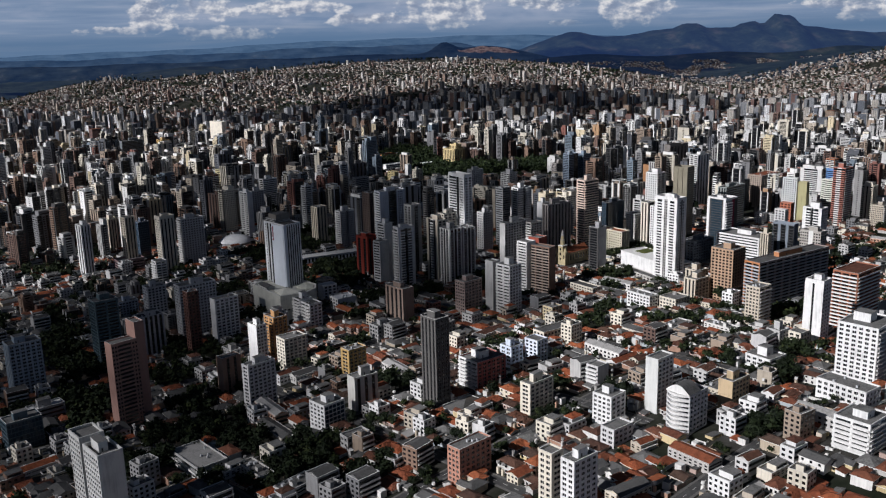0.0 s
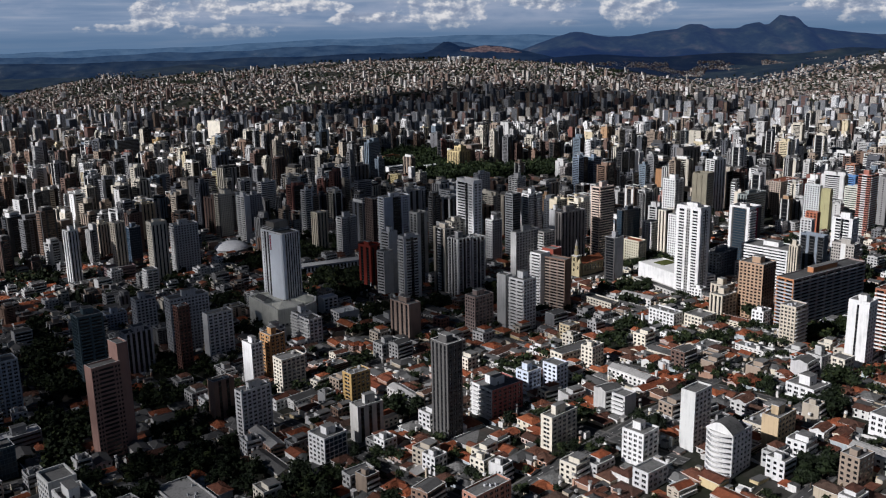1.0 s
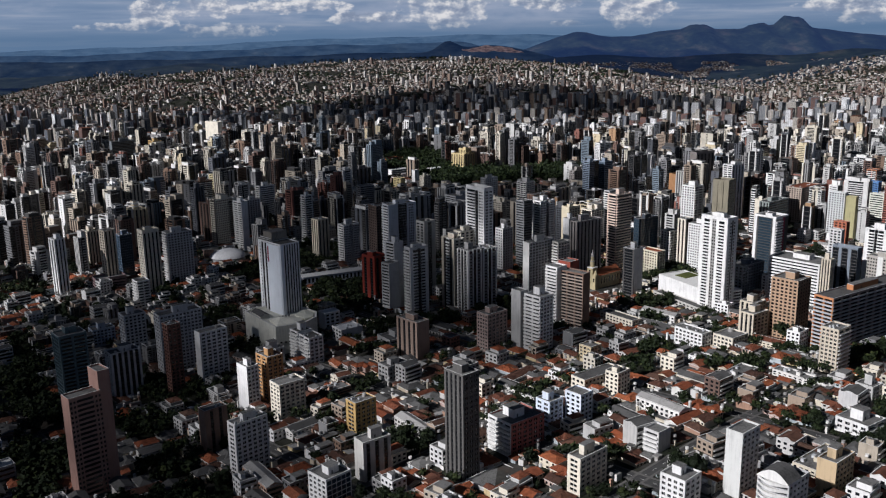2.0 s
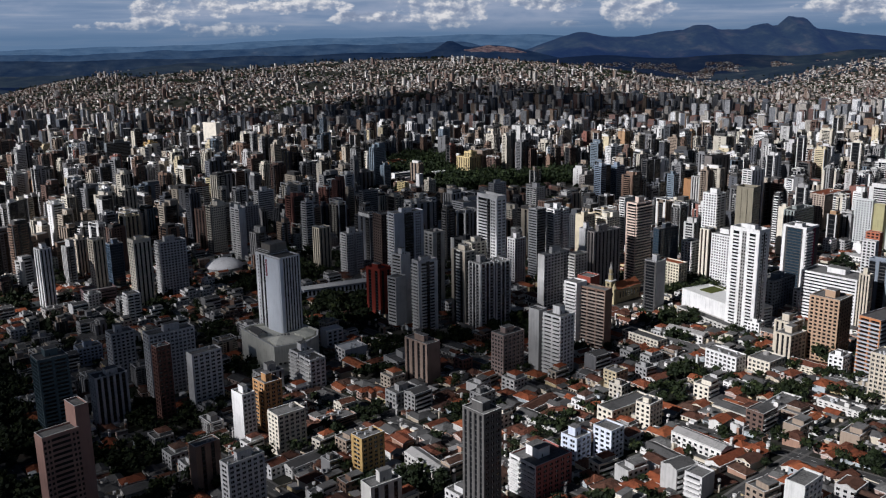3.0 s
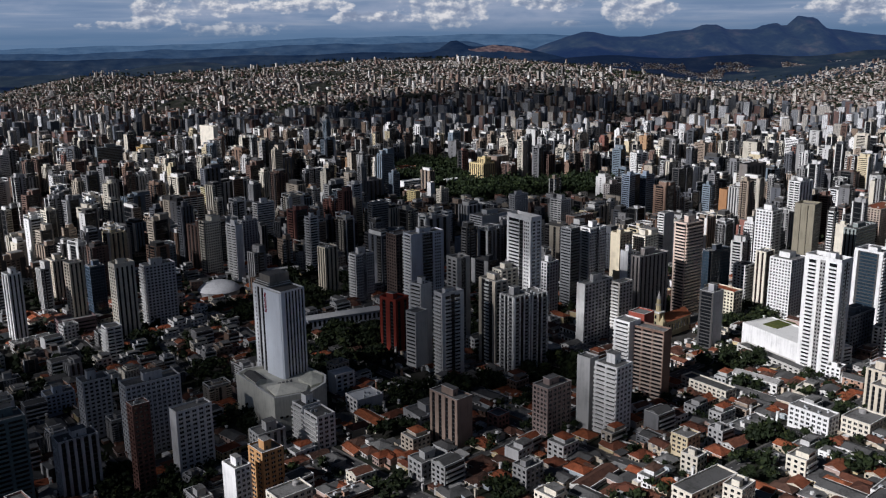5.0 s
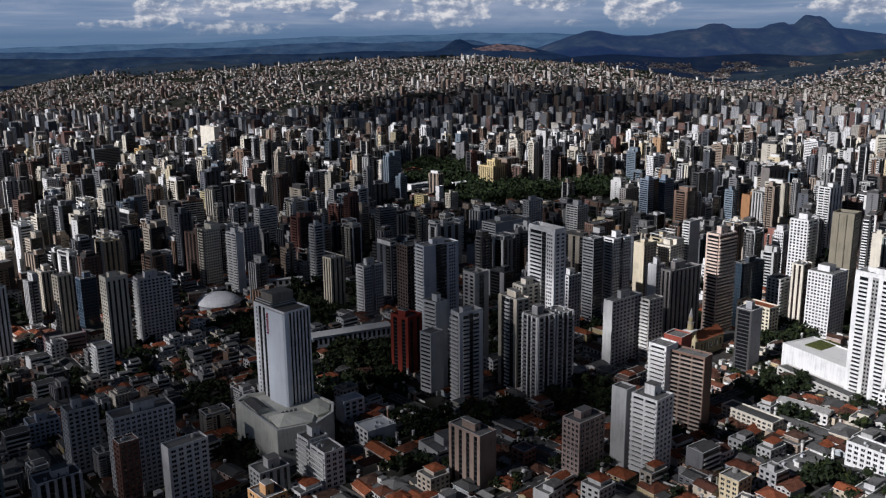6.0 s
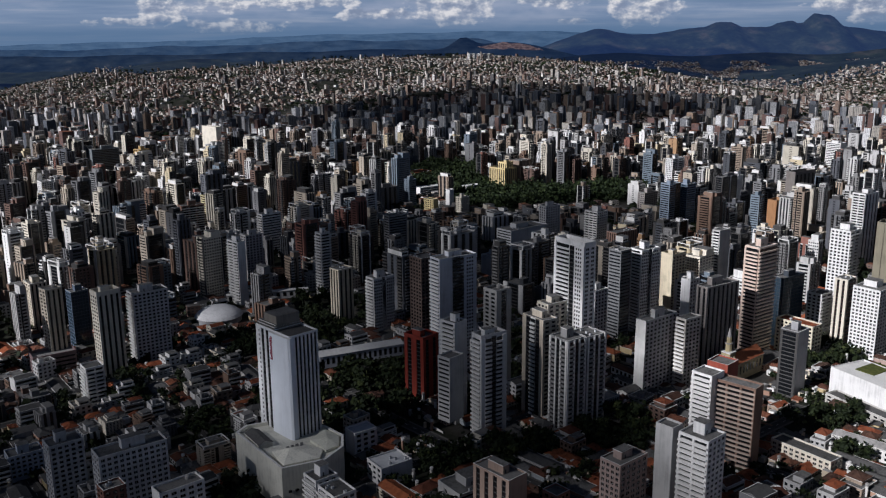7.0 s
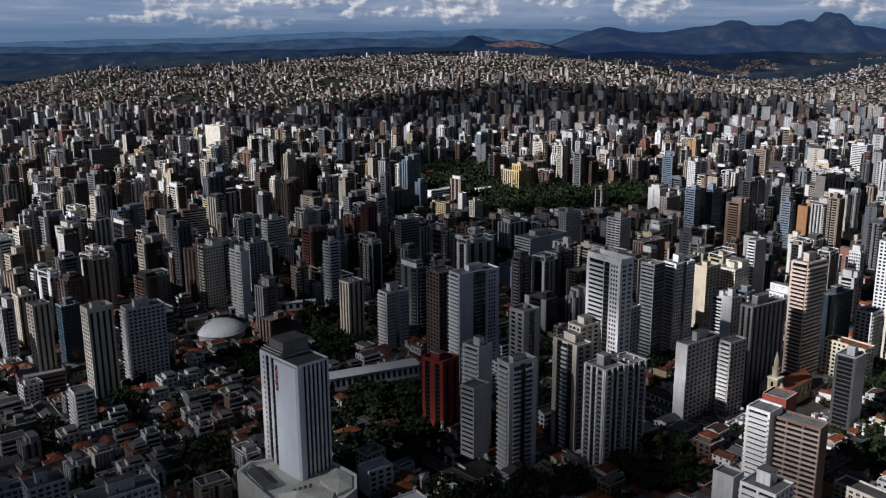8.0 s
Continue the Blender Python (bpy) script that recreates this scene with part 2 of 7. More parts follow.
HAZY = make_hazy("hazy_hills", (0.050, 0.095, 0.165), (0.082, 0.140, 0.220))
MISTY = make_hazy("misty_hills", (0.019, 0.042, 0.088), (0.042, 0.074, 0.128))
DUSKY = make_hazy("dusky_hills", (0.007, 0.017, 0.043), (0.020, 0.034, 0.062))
m, n, b = material("cut_earth", 0.95, 0.1)
at = n.add("ShaderNodeNewGeometry").outputs["Position"]
n.put(b, "Base Color", n.ramp(n.noise(n.vector("MULTIPLY", at, (1, 1, 3)), 0.05, 5.0, 0.7), [(0.36, (0.10, 0.07, 0.06)), (0.5, (0.36, 0.23, 0.19)), (0.62, (0.60, 0.42, 0.35))]))
# a little of the same blue haze, painted as a glow
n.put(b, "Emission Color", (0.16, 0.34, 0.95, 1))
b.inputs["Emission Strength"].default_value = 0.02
QUARRY = m

# far buildings: walls with rows of windows, drawn from a ramp of paints
WALL_PAINTS = [(0.0, (0.58, 0.575, 0.57)), (0.10, (0.38, 0.35, 0.31)), (0.24, (0.22, 0.225, 0.235)), (0.40, (0.70, 0.70, 0.70)), (0.50, (0.29, 0.21, 0.15)),
               (0.60, (0.16, 0.095, 0.08)), (0.70, (0.42, 0.39, 0.34)), (0.78, (0.115, 0.125, 0.145)), (0.93, (0.69, 0.69, 0.69))]
def make_far(name, paints, roof_paints):
    m, n, b = material(name, 0.85, 0.2)
    geo = n.add("ShaderNodeNewGeometry")
    pos, nor = n.add("ShaderNodeSeparateXYZ", {0: geo.outputs["Position"]}), n.add("ShaderNodeSeparateXYZ", {0: geo.outputs["Normal"]})
    pick = geo.outputs["Random Per Island"]
    along = n.math("SUBTRACT", n.math("MULTIPLY", pos.outputs[1], nor.outputs[0]), n.math("MULTIPLY", pos.outputs[0], nor.outputs[1]))
    floors = n.math("GREATER_THAN", n.math("FRACT", n.math("MULTIPLY", pos.outputs[2], 0.5)), 0.5)
    bays = n.math("GREATER_THAN", n.math("FRACT", n.math("MULTIPLY", along, n.math("ADD", 0.25, n.math("MULTIPLY", pick, 0.25)))), 0.42)
    upright = n.math("LESS_THAN", n.math("ABSOLUTE", nor.outputs[2]), 0.5)
    panes = n.math("MULTIPLY", n.math("MULTIPLY", floors, bays), upright)
    walls = n.ramp(pick, paints, "CONSTANT")
    roofs = n.ramp(n.math("FRACT", n.math("MULTIPLY", pick, 37.0)), roof_paints, "CONSTANT")
    col = n.mix(upright, roofs, walls)
    col = n.mix(0.5, col, n.ramp(n.noise(geo.outputs["Position"], 0.2, 4.0), [(0.3, (0.6, 0.6, 0.6)), (0.6, (1, 1, 1))]), "MULTIPLY")
    n.put(b, "Base Color", n.mix(n.math("MULTIPLY", panes, 0.85), col, (0.04, 0.045, 0.05, 1)))
    return m


FARWALL = make_far("far_facades", WALL_PAINTS, [(0.0, (0.18, 0.175, 0.17)), (0.4, (0.20, 0.075, 0.04)), (0.65, (0.30, 0.29, 0.28)), (0.8, (0.11, 0.085, 0.07))])
FARHOUSE = make_far("far_houses", [(0.0, (0.43, 0.395, 0.35)), (0.18, (0.24, 0.17, 0.13)), (0.34, (0.57, 0.53, 0.475)), (0.47, (0.17, 0.11, 0.09)), (0.62, (0.36, 0.31, 0.26)), (0.76, (0.11, 0.105, 0.105)), (0.91, (0.74, 0.71, 0.67))],
                    [(0.0, (0.13, 0.12, 0.11)), (0.30, (0.20, 0.085, 0.05)), (0.60, (0.095, 0.06, 0.048)), (0.84, (0.36, 0.34, 0.32))])

m, n, b = material("cloud_white", 1.0, 0.0)
n.put(b, "Base Color", n.ramp(n.noise(n.add("ShaderNodeTexCoord").outputs["Object"], 0.01, 4.0), [(0.3, (0.72, 0.73, 0.75)), (0.7, (0.86, 0.86, 0.86))]))
thin = n.add("ShaderNodeBsdfTransparent", {0: (1, 1, 1, 1)})
n.put(m.node_tree.nodes["Material Output"], 0, n.add("ShaderNodeMixShader", {0: 0.30, 1: thin, 2: b}))
CLOUD = m

import collections

# ---- building blocks ----
SLOTS = [WALL, GLASS, ROOF, TRIM, RECESS, CONCRETE, BLUEGLASS, TILES, DARKROOF, METAL]
MIXED = [PAINTED] + SLOTS[1:7] + [MIXED_TILES] + SLOTS[8:]
W_, G_, R_, T_, D_, C_, B_, TI_, F_, M_ = range(10)


class Shape:
    """Gathers faces, then becomes one mesh."""

    def __init__(self):
        self.v, self.f, self.m, self.c = [], [], [], []

    def join(self, other, m, colour):
        """Takes over a copy of another shape, laid at m, its walls in that colour."""
        i = len(self.v)
        self.v.extend(tuple(m @ Vector(p)) for p in other.v)
        self.f.extend(tuple(k + i for k in f) for f in other.f)
        self.m.extend(other.m)
        self.c.extend([colour] * len(other.f))

    def face(self, pts, mat=0):
        i = len(self.v)
        self.v.extend(pts)
        self.f.append(tuple(range(i, i + len(pts))))
        self.m.append(mat)

    def box(self, x0, y0, z0, x1, y1, z1, mat=0, top=None, bottom=True):
        p = [(x, y, z) for z in (z0, z1) for x, y in ((x0, y0), (x1, y0), (x1, y1), (x0, y1))]
        i = len(self.v)
        self.v.extend(p)
        for a, mm in (((0, 1, 5, 4), mat), ((1, 2, 6, 5), mat), ((2, 3, 7, 6), mat), ((3, 0, 4, 7), mat), ((4, 5, 6, 7), mat if top is None else top)):
            self.f.append(tuple(i + k for k in a))
            self.m.append(mm)
        if bottom:
            self.f.append((i + 3, i + 2, i + 1, i))
            self.m.append(mat)

    def drum(self, x, y, z0, z1, r, mat=0, n=10, r1=None):
        r1 = r if r1 is None else r1
        i = len(self.v)
        for z, q in ((z0, r), (z1, r1)):
            self.v.extend((x + q * math.cos(2 * math.pi * k / n), y + q * math.sin(2 * math.pi * k / n), z) for k in range(n))
        for k in range(n):
            self.f.append((i + k, i + (k + 1) % n, i + n + (k + 1) % n, i + n + k))
            self.m.append(mat)
        self.f.append(tuple(i + n + k for k in range(n)))
        self.m.append(mat)

    def mesh(self, name, slots=None):
        me = bpy.data.meshes.new(name)
        me.from_pydata(self.v, [], self.f)
        used = sorted(set(self.m))
        for k in used:
            me.materials.append((slots or SLOTS)[k])
        me.polygons.foreach_set("material_index", [used.index(k) for k in self.m])
        if self.c:
            me.attributes.new("paint", "FLOAT_COLOR", "FACE").data.foreach_set("color", [v for c in self.c for v in (*c, 1.0)])
        me.update()
        return me


def part(name, shape, parent, slots=None, label="", colour=None, at=None):
    """One mesh object under a thing or a part; shape may be a mesh that is shared."""
    ob = new(name, shape if isinstance(shape, bpy.types.Mesh) else shape.mesh(name, slots))
    ob.parent = parent
    if at is not None:
        ob.matrix_basis = at
    ob.color = (*colour, 1) if colour else parent.color
    return tagged(ob, label)


def facade(s, o, u, n, width, z0, z1, spec, wall=W_, panes=None):
    """A wall from o along u, with outward way n, and its openings cut back into it.
    spec: kind, bays, storeys, share of the bay and of the storey that is open.
    p: windows, b: balcony bands, v: upright strips, r: ribbon windows, g: curtain wall, x: blank."""
    kind, bays, floors, fw, fh = spec

    def at(a, z, deep=0.0):
        return (o[0] + u[0] * a - n[0] * deep, o[1] + u[1] * a - n[1] * deep, z)

    def quad(a0, a1, b0, b1, mat, deep=0.0):
        s.face([at(a0, b0, deep), at(a1, b0, deep), at(a1, b1, deep), at(a0, b1, deep)], mat)

    if kind == "x" or width < 1.5:
        quad(0, width, z0, z1, wall)
        return
    foot, head = z0 + (1.6 if kind in "pb" else 1.0), z1 - 0.9
    step = (head - foot) / floors
    deep = {"p": 0.28, "b": 0.75, "v": 0.4, "r": 0.25, "g": 0.12}[kind]
    if kind in "rgb":
        bays = max(1, bays)
    side = 0.35
    bay = (width - 2 * side) / bays
    quad(0, width, z0, foot, wall)
    quad(0, width, head, z1, wall)
    if kind == "v":
        g = bay * fw
        for k in range(bays):
            a = side + k * bay
            a0 = a + (bay - g) / 2
            quad(side + (k - 1) * bay + (bay + g) / 2 if k else 0, a0, foot, head, wall)
            s.face([at(a0, foot), at(a0, foot, deep), at(a0, head, deep), at(a0, head)], wall)
            s.face([at(a0 + g, foot, deep), at(a0 + g, foot), at(a0 + g, head), at(a0 + g, head, deep)], wall)
            quad(a0, a0 + g, foot, head, G_, deep)
            for q in range(1, floors):
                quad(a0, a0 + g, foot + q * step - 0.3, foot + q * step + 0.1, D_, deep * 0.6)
        quad(side + (bays - 1) * bay + (bay + g) / 2, width, foot, head, wall)
        return
    for q in range(floors):
        b0 = foot + q * step
        b1 = b0 + step * (1 - fh) * 0.72
        b2 = b1 + step * fh
        quad(0, width, b0, b1, wall)
        quad(0, width, b2, b0 + step, wall)
        last = 0.0
        for k in range(bays):
            a0 = side + k * bay + bay * (1 - fw) / 2
            a1 = a0 + bay * fw
            quad(last, a0, b1, b2, wall)
            last = a1
            s.face([at(a0, b1), at(a1, b1), at(a1, b1, deep), at(a0, b1, deep)], wall)
            s.face([at(a0, b2, deep), at(a1, b2, deep), at(a1, b2), at(a0, b2)], wall)
            s.face([at(a0, b1), at(a0, b1, deep), at(a0, b2, deep), at(a0, b2)], wall)
            s.face([at(a1, b1, deep), at(a1, b1), at(a1, b2), at(a1, b2, deep)], wall)
            if panes is not None and kind == "p":
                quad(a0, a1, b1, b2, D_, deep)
                panes.append((at((a0 + a1) / 2, (b1 + b2) / 2, deep - 0.05), math.atan2(u[1], u[0]), a1 - a0, b2 - b1))
            else:
                quad(a0, a1, b1, b2, B_ if kind == "g" else G_, deep)
        quad(last, width, b1, b2, wall)


def balconies(o, u, n, width, z0, z1, floors, out, share=(0.0, 1.0)):
    """Slab and parapet of each storey's balcony: a list of shapes."""
    foot, head = z0 + 1.6, z1 - 0.9
    step = (head - foot) / floors
    a0, a1 = width * share[0] + 0.2, width * share[1] - 0.2
    made = []
    for q in range(floors):
        pair = []
        for lo, hi, d0, d1 in ((foot + q * step - 0.12, foot + q * step + 0.1, -0.02, out), (foot + q * step + 0.1, foot + q * step + step * 0.36, out - 0.14, out)):
            s = Shape()
            p = [(o[0] + u[0] * a + n[0] * d, o[1] + u[1] * a + n[1] * d) for a, d in ((a0, d1), (a1, d1), (a1, d0), (a0, d0))]
            s.v.extend((*c, z) for z in (lo, hi) for c in p)
            for f in ((0, 1, 5, 4), (1, 2, 6, 5), (2, 3, 7, 6), (3, 0, 4, 7), (4, 5, 6, 7), (3, 2, 1, 0)):
                s.f.append(f)
                s.m.append(T_)
            pair.append(s)
        made.append(pair)
    return made


def storeys(z0, z1):
    return max(2, round((z1 - z0 - 2.5) / 2.0))


def body_shape(w, d, h, front, left, right=None, rear=None, roof=R_, rim=0.7, panes=None, wall=W_, side_wall=None):
    """A block with its walls from z = 0 to h, parapet and roof, its nearest corner at the origin."""
    s = Shape()
    sw = wall if side_wall is None else side_wall
    right, rear = right or left, rear or front
    facade(s, (0, 0), (1, 0), (0, -1), w, 0, h, front, wall, panes)
    facade(s, (w, 0), (0, 1), (1, 0), d, 0, h, right, sw)
    facade(s, (w, d), (-1, 0), (0, 1), w, 0, h, rear, wall)
    facade(s, (0, d), (0, -1), (-1, 0), d, 0, h, left, sw, panes)
    t = 0.3
    rimmed = [((0, 0), (t, t)), ((w, 0), (w - t, t)), ((w, d), (w - t, d - t)), ((0, d), (t, d - t))]
    for k in range(4):
        (a, b), (c, e) = rimmed[k], rimmed[(k + 1) % 4]
        s.face([(*a, h), (*c, h), (*e, h), (*b, h)], T_)
        s.face([(*b, h), (*e, h), (*e, h - rim), (*b, h - rim)], wall)
    s.face([(*b, h - rim) for _, b in rimmed], roof)
    return s


def columns(s, o, u, n, width, h, cols, floors, fine, decks=None):
    """A wall made of upright bays: blank, windows, glass with spandrels, stacked balconies; each proud of the wall by its own depth."""
    step = (h - 2.4) / floors
    total = sum(c[0] for c in cols)
    a = 0.0
    for share, kind, mat, out in cols:
        a0, a1 = a, a + width * share / total
        a = a1

        def quad(b0, b1, z0, z1, m, d):
            s.face([(o[0] + u[0] * e + n[0] * d, o[1] + u[1] * e + n[1] * d, z) for e, z in ((b0, z0), (b1, z0), (b1, z1), (b0, z1))], m)

        quad(a0, a1, 0, h, mat, out)
        for e, way in ((a0, 1), (a1, -1)):
            p, q = (o[0] + u[0] * e, o[1] + u[1] * e), (o[0] + u[0] * e + n[0] * out, o[1] + u[1] * e + n[1] * out)
            p, q = (p, q) if way > 0 else (q, p)
            s.face([(*p, 0), (*q, 0), (*q, h), (*p, h)], mat)
        s.face([(o[0] + u[0] * e + n[0] * d, o[1] + u[1] * e + n[1] * d, h) for e, d in ((a0, out), (a1, out), (a1, 0), (a0, 0))], mat)
        wide = a1 - a0
        if kind == "g":
            quad(a0 + wide * 0.1, a1 - wide * 0.1, 1.4, h - 0.6, G_, out + 0.03)
            for q in range(0, floors, 1 if fine else 2):
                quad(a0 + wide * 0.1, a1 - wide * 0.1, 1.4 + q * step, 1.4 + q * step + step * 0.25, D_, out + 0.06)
        elif kind == "r":
            for q in range(floors):
                z = 1.4 + q * step
                quad(a0 + wide * 0.05, a1 - wide * 0.05, z + step * 0.38, z + step * 0.88, G_, out + 0.03)
        elif kind == "w":
            k = max(1, round(wide / 1.7)) if fine else 1
            for q in range(floors):
                z = 1.4 + q * step
                for c in range(k):
                    b0 = a0 + wide * (c + (0.22 if fine else 0.1)) / k
                    quad(b0, b0 + wide * (0.56 if fine else 0.8) / k, z + step * 0.36, z + step * (0.86 if fine else 0.7), G_, out + 0.03)
        elif kind == "l":
            quad(a0 + 0.1, a1 - 0.1, 1.2, h - 0.7, G_, out + 0.02)
            for q in range(floors):
                z, d = 1.2 + q * step, out + 0.75
                r = [(o[0] + u[0] * e + n[0] * f, o[1] + u[1] * e + n[1] * f) for e, f in ((a0, d), (a1, d), (a1, out), (a0, out))]
                b = s if decks is None else Shape()
                i = len(b.v)
                b.v.extend((*c, zz) for zz in (z, z + step * 0.42) for c in r)
                for f in (((0, 1, 5, 4), (1, 2, 6, 5), (3, 0, 4, 7), (4, 5, 6, 7)) if fine else ((0, 1, 5, 4), (3, 0, 4, 7), (4, 5, 6, 7))):
                    b.f.append(tuple(i + c for c in f))
                    b.m.append(mat)
                if decks is not None:
                    decks.append(b)


PANE = Shape()
PANE.box(-0.5, -0.03, -0.5, 0.5, 0.03, 0.5, G_)
PANE.box(-0.03, -0.06, -0.5, 0.03, 0.0, 0.5, T_)
PANE = PANE.mesh("window")
TAKEN = collections.defaultdict(list)      # plan circles that are built on, by squares of 20 m


def squares(x, y, r):
    return [(i, j) for i in range(int((x - r) // 20), int((x + r) // 20) + 1) for j in range(int((y - r) // 20), int((y + r) // 20) + 1)]


def take(x, y, r):
    for k in squares(x, y, r):
        TAKEN[k].append((x, y, r))


def is_free(x, y, r):
    return all((x - a) ** 2 + (y - b) ** 2 > (r + c) ** 2 for k in squares(x, y, r) for a, b, c in TAKEN.get(k, ()))


def spec(code, width, floors):
    """'p', 'p5', 'b3', 'v6', 'r', 'g', 'x': kind and bays."""
    kind, bays = code[0], int(code[1:]) if len(code) > 1 else 0
    if not bays:
        bays = {"p": max(1, round(width / 2.4)), "b": max(1, round(width / 5)), "v": max(2, round(width / 2.2)), "r": 1, "g": max(1, round(width / 1.6)), "x": 1}[kind]
    share = {"p": (0.60, 0.56), "b": (0.86, 0.62), "v": (0.45, 1.0), "r": (0.96, 0.44), "g": (0.92, 0.86), "x": (0.5, 0.5)}[kind]
    return (kind, bays, floors, *share)


def roof_gear(kind, w, d, h, parent, colour, rng):
    """Lift tower, tank and mast on a flat roof."""
    if "h" in kind:
        a, b, c = w * rng.uniform(0.3, 0.42), d * rng.uniform(0.32, 0.5), rng.uniform(2.0, 3.4)
        x, y = w * rng.uniform(0.25, 0.4), d * rng.uniform(0.25, 0.4)
        s = Shape()
        s.box(x, y, h - 0.7, x + a, y + b, h + c, W_, R_)
        s.box(x - 0.15, y - 0.15, h + c, x + a + 0.15, y + b + 0.15, h + c + 0.22, T_, R_)
        house = part("lift_house", s, parent, colour=colour)
        s = Shape()
        s.box(x + a * 0.3, y - 0.04, h - 0.6, x + a * 0.3 + 0.6, y, h + 0.8, D_)
        part("door", s, house, label="small dark door")
    if "t" in kind:
        s = Shape()
        r = min(w, d) * 0.13
        s.drum(w * 0.76, d * 0.7, h - 0.7, h + 0.5, r, C_, 10)
        s.drum(w * 0.76, d * 0.7, h + 0.5, h + 0.85, r * 1.04, C_, 10, r * 0.4)
        part("water_tank", s, parent)
    if "a" in kind:
        s = Shape()
        s.drum(w * 0.5, d * 0.5, h - 0.7, h + 6.5, 0.09, M_, 5)
        for q in range(3):
            s.box(w * 0.5 - 0.7 + q * 0.15, d * 0.5 - 0.04, h + 3.4 + q, w * 0.5 + 0.7 - q * 0.15, d * 0.5 + 0.04, h + 3.5 + q, M_)
        part("mast", s, parent)
    if "c" in kind:
        for q in range(rng.randint(2, 4)):
            s = Shape()
            x, y = rng.uniform(0.8, w - 1.8), rng.uniform(0.8, max(0.9, d - 1.8))
            s.box(x, y, h - 0.7, x + 1.0, y + 0.8, h + 0.25, M_)
            s.drum(x + 0.5, y + 0.4, h + 0.25, h + 0.32, 0.3, D_, 8)
            part("cooling_unit", s, parent)


def tower(name, label, x, y, ang, w, d, top, colour, front="p", left="p", right=None, gear="ht", near=False, foot=None, group="", category="building",
          roof=R_, slots=None, wall=W_, side_wall=None, out=0.9, crown=0.0, share=(0.0, 1.0), side_share=(0.0, 1.0), front_bays=None, left_bays=None):
    """A block of flats or offices, its nearest corner at x, y, its front running off at ang degrees."""
    w, d = max(w, 4.5), max(d, 6.0)
    c, q = math.cos(radians(ang)), math.sin(radians(ang))
    if foot is None:
        foot = min(ground_z(x + c * a - q * b, y + q * a + c * b) for a in (0, w) for b in (0, d)) - 0.3
    h = top - foot
    fl = storeys(0, h)
    panes = [] if near else None
    f, l = spec(front, w, fl), spec(left, d, fl)
    r = spec(right, d, fl) if right else None
    ob = new(name, body_shape(w, d, h, f, l, r, None, roof, panes=panes, wall=wall, side_wall=side_wall).mesh(name, slots))
    ob.matrix_basis = pose(x, y, foot, 0, 0, ang)
    ob.color = (*colour, 1)
    tagged(ob, label, category, group)
    rng = random.Random(round(x * 7 + y * 13))
    slabs = []
    if front[0] == "b":
        slabs += balconies((0, 0), (1, 0), (0, -1), w, 0, h, fl, out, share)
    if left[0] == "b":
        slabs += balconies((0, d), (0, -1), (-1, 0), d, 0, h, fl, out, side_share)
    for slab, wall_ in slabs:
        part("parapet", wall_, part("balcony", slab, ob, slots), slots)
    for bays_, o, u, n, wide in ((front_bays, (0, 0), (1, 0), (0, -1), w), (left_bays, (0, d), (0, -1), (-1, 0), d)):
        if bays_:
            s, decks = Shape(), []
            columns(s, o, u, n, wide, h - 0.3, bays_, fl, True, decks)
            wall_ = part("bay_wall", s, ob, slots)
            for deck in decks:
                part("balcony", deck, wall_, slots)
    if near:
        for p, turn, a, b in panes:
            part("window", PANE, ob, at=Matrix.Translation(p) @ Matrix.Rotation(turn, 4, "Z") @ Matrix.Diagonal((a, 1, b, 1)))
    if crown:
        s = Shape()
        for a0, b0, a1, b1 in ((0, 0, w, 0.5), (0, d - 0.5, w, d), (0, 0.5, 0.5, d - 0.5), (w - 0.5, 0.5, w, d - 0.5)):
            s.box(a0, b0, h, a1, b1, h + crown, W_)
        part("crown", s, ob, colour=colour)
    roof_gear(gear, w, d, h, ob, colour, rng)
    u = Vector((c, q))
    mid = Vector((x, y)) + u * (w / 2) + Vector((-q, c)) * (d / 2)
    n = max(1, math.ceil(max(w, d) / max(min(w, d), 6)))
    for k in range(n):
        t = (k + 0.5) / n - 0.5
        p = mid + (u * w * t if w > d else Vector((-q, c)) * d * t)
        take(p.x, p.y, min(w, d) * 0.62)
    return ob

# ---- the ground: one sheet to the horizon ----
rings = [0, 40, 80] + [120 * 1.032 ** k for k in range(122)]
turns = 220
s = Shape()
for r in rings:
    for k in range(turns):
        a = 2 * math.pi * k / turns
        x, y = r * math.sin(a), r * math.cos(a)
        s.v.append((x, y, ground_z(x, y)))
for j in range(len(rings) - 1):
    far = rings[j] > 3500
    for k in range(turns):
        p, q = j * turns + k, j * turns + (k + 1) % turns
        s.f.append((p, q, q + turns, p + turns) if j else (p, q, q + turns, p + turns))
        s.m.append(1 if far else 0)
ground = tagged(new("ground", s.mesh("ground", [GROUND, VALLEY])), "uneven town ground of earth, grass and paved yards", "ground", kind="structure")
ground.data.flip_normals()
for p in ground.data.polygons:
    p.use_smooth = True


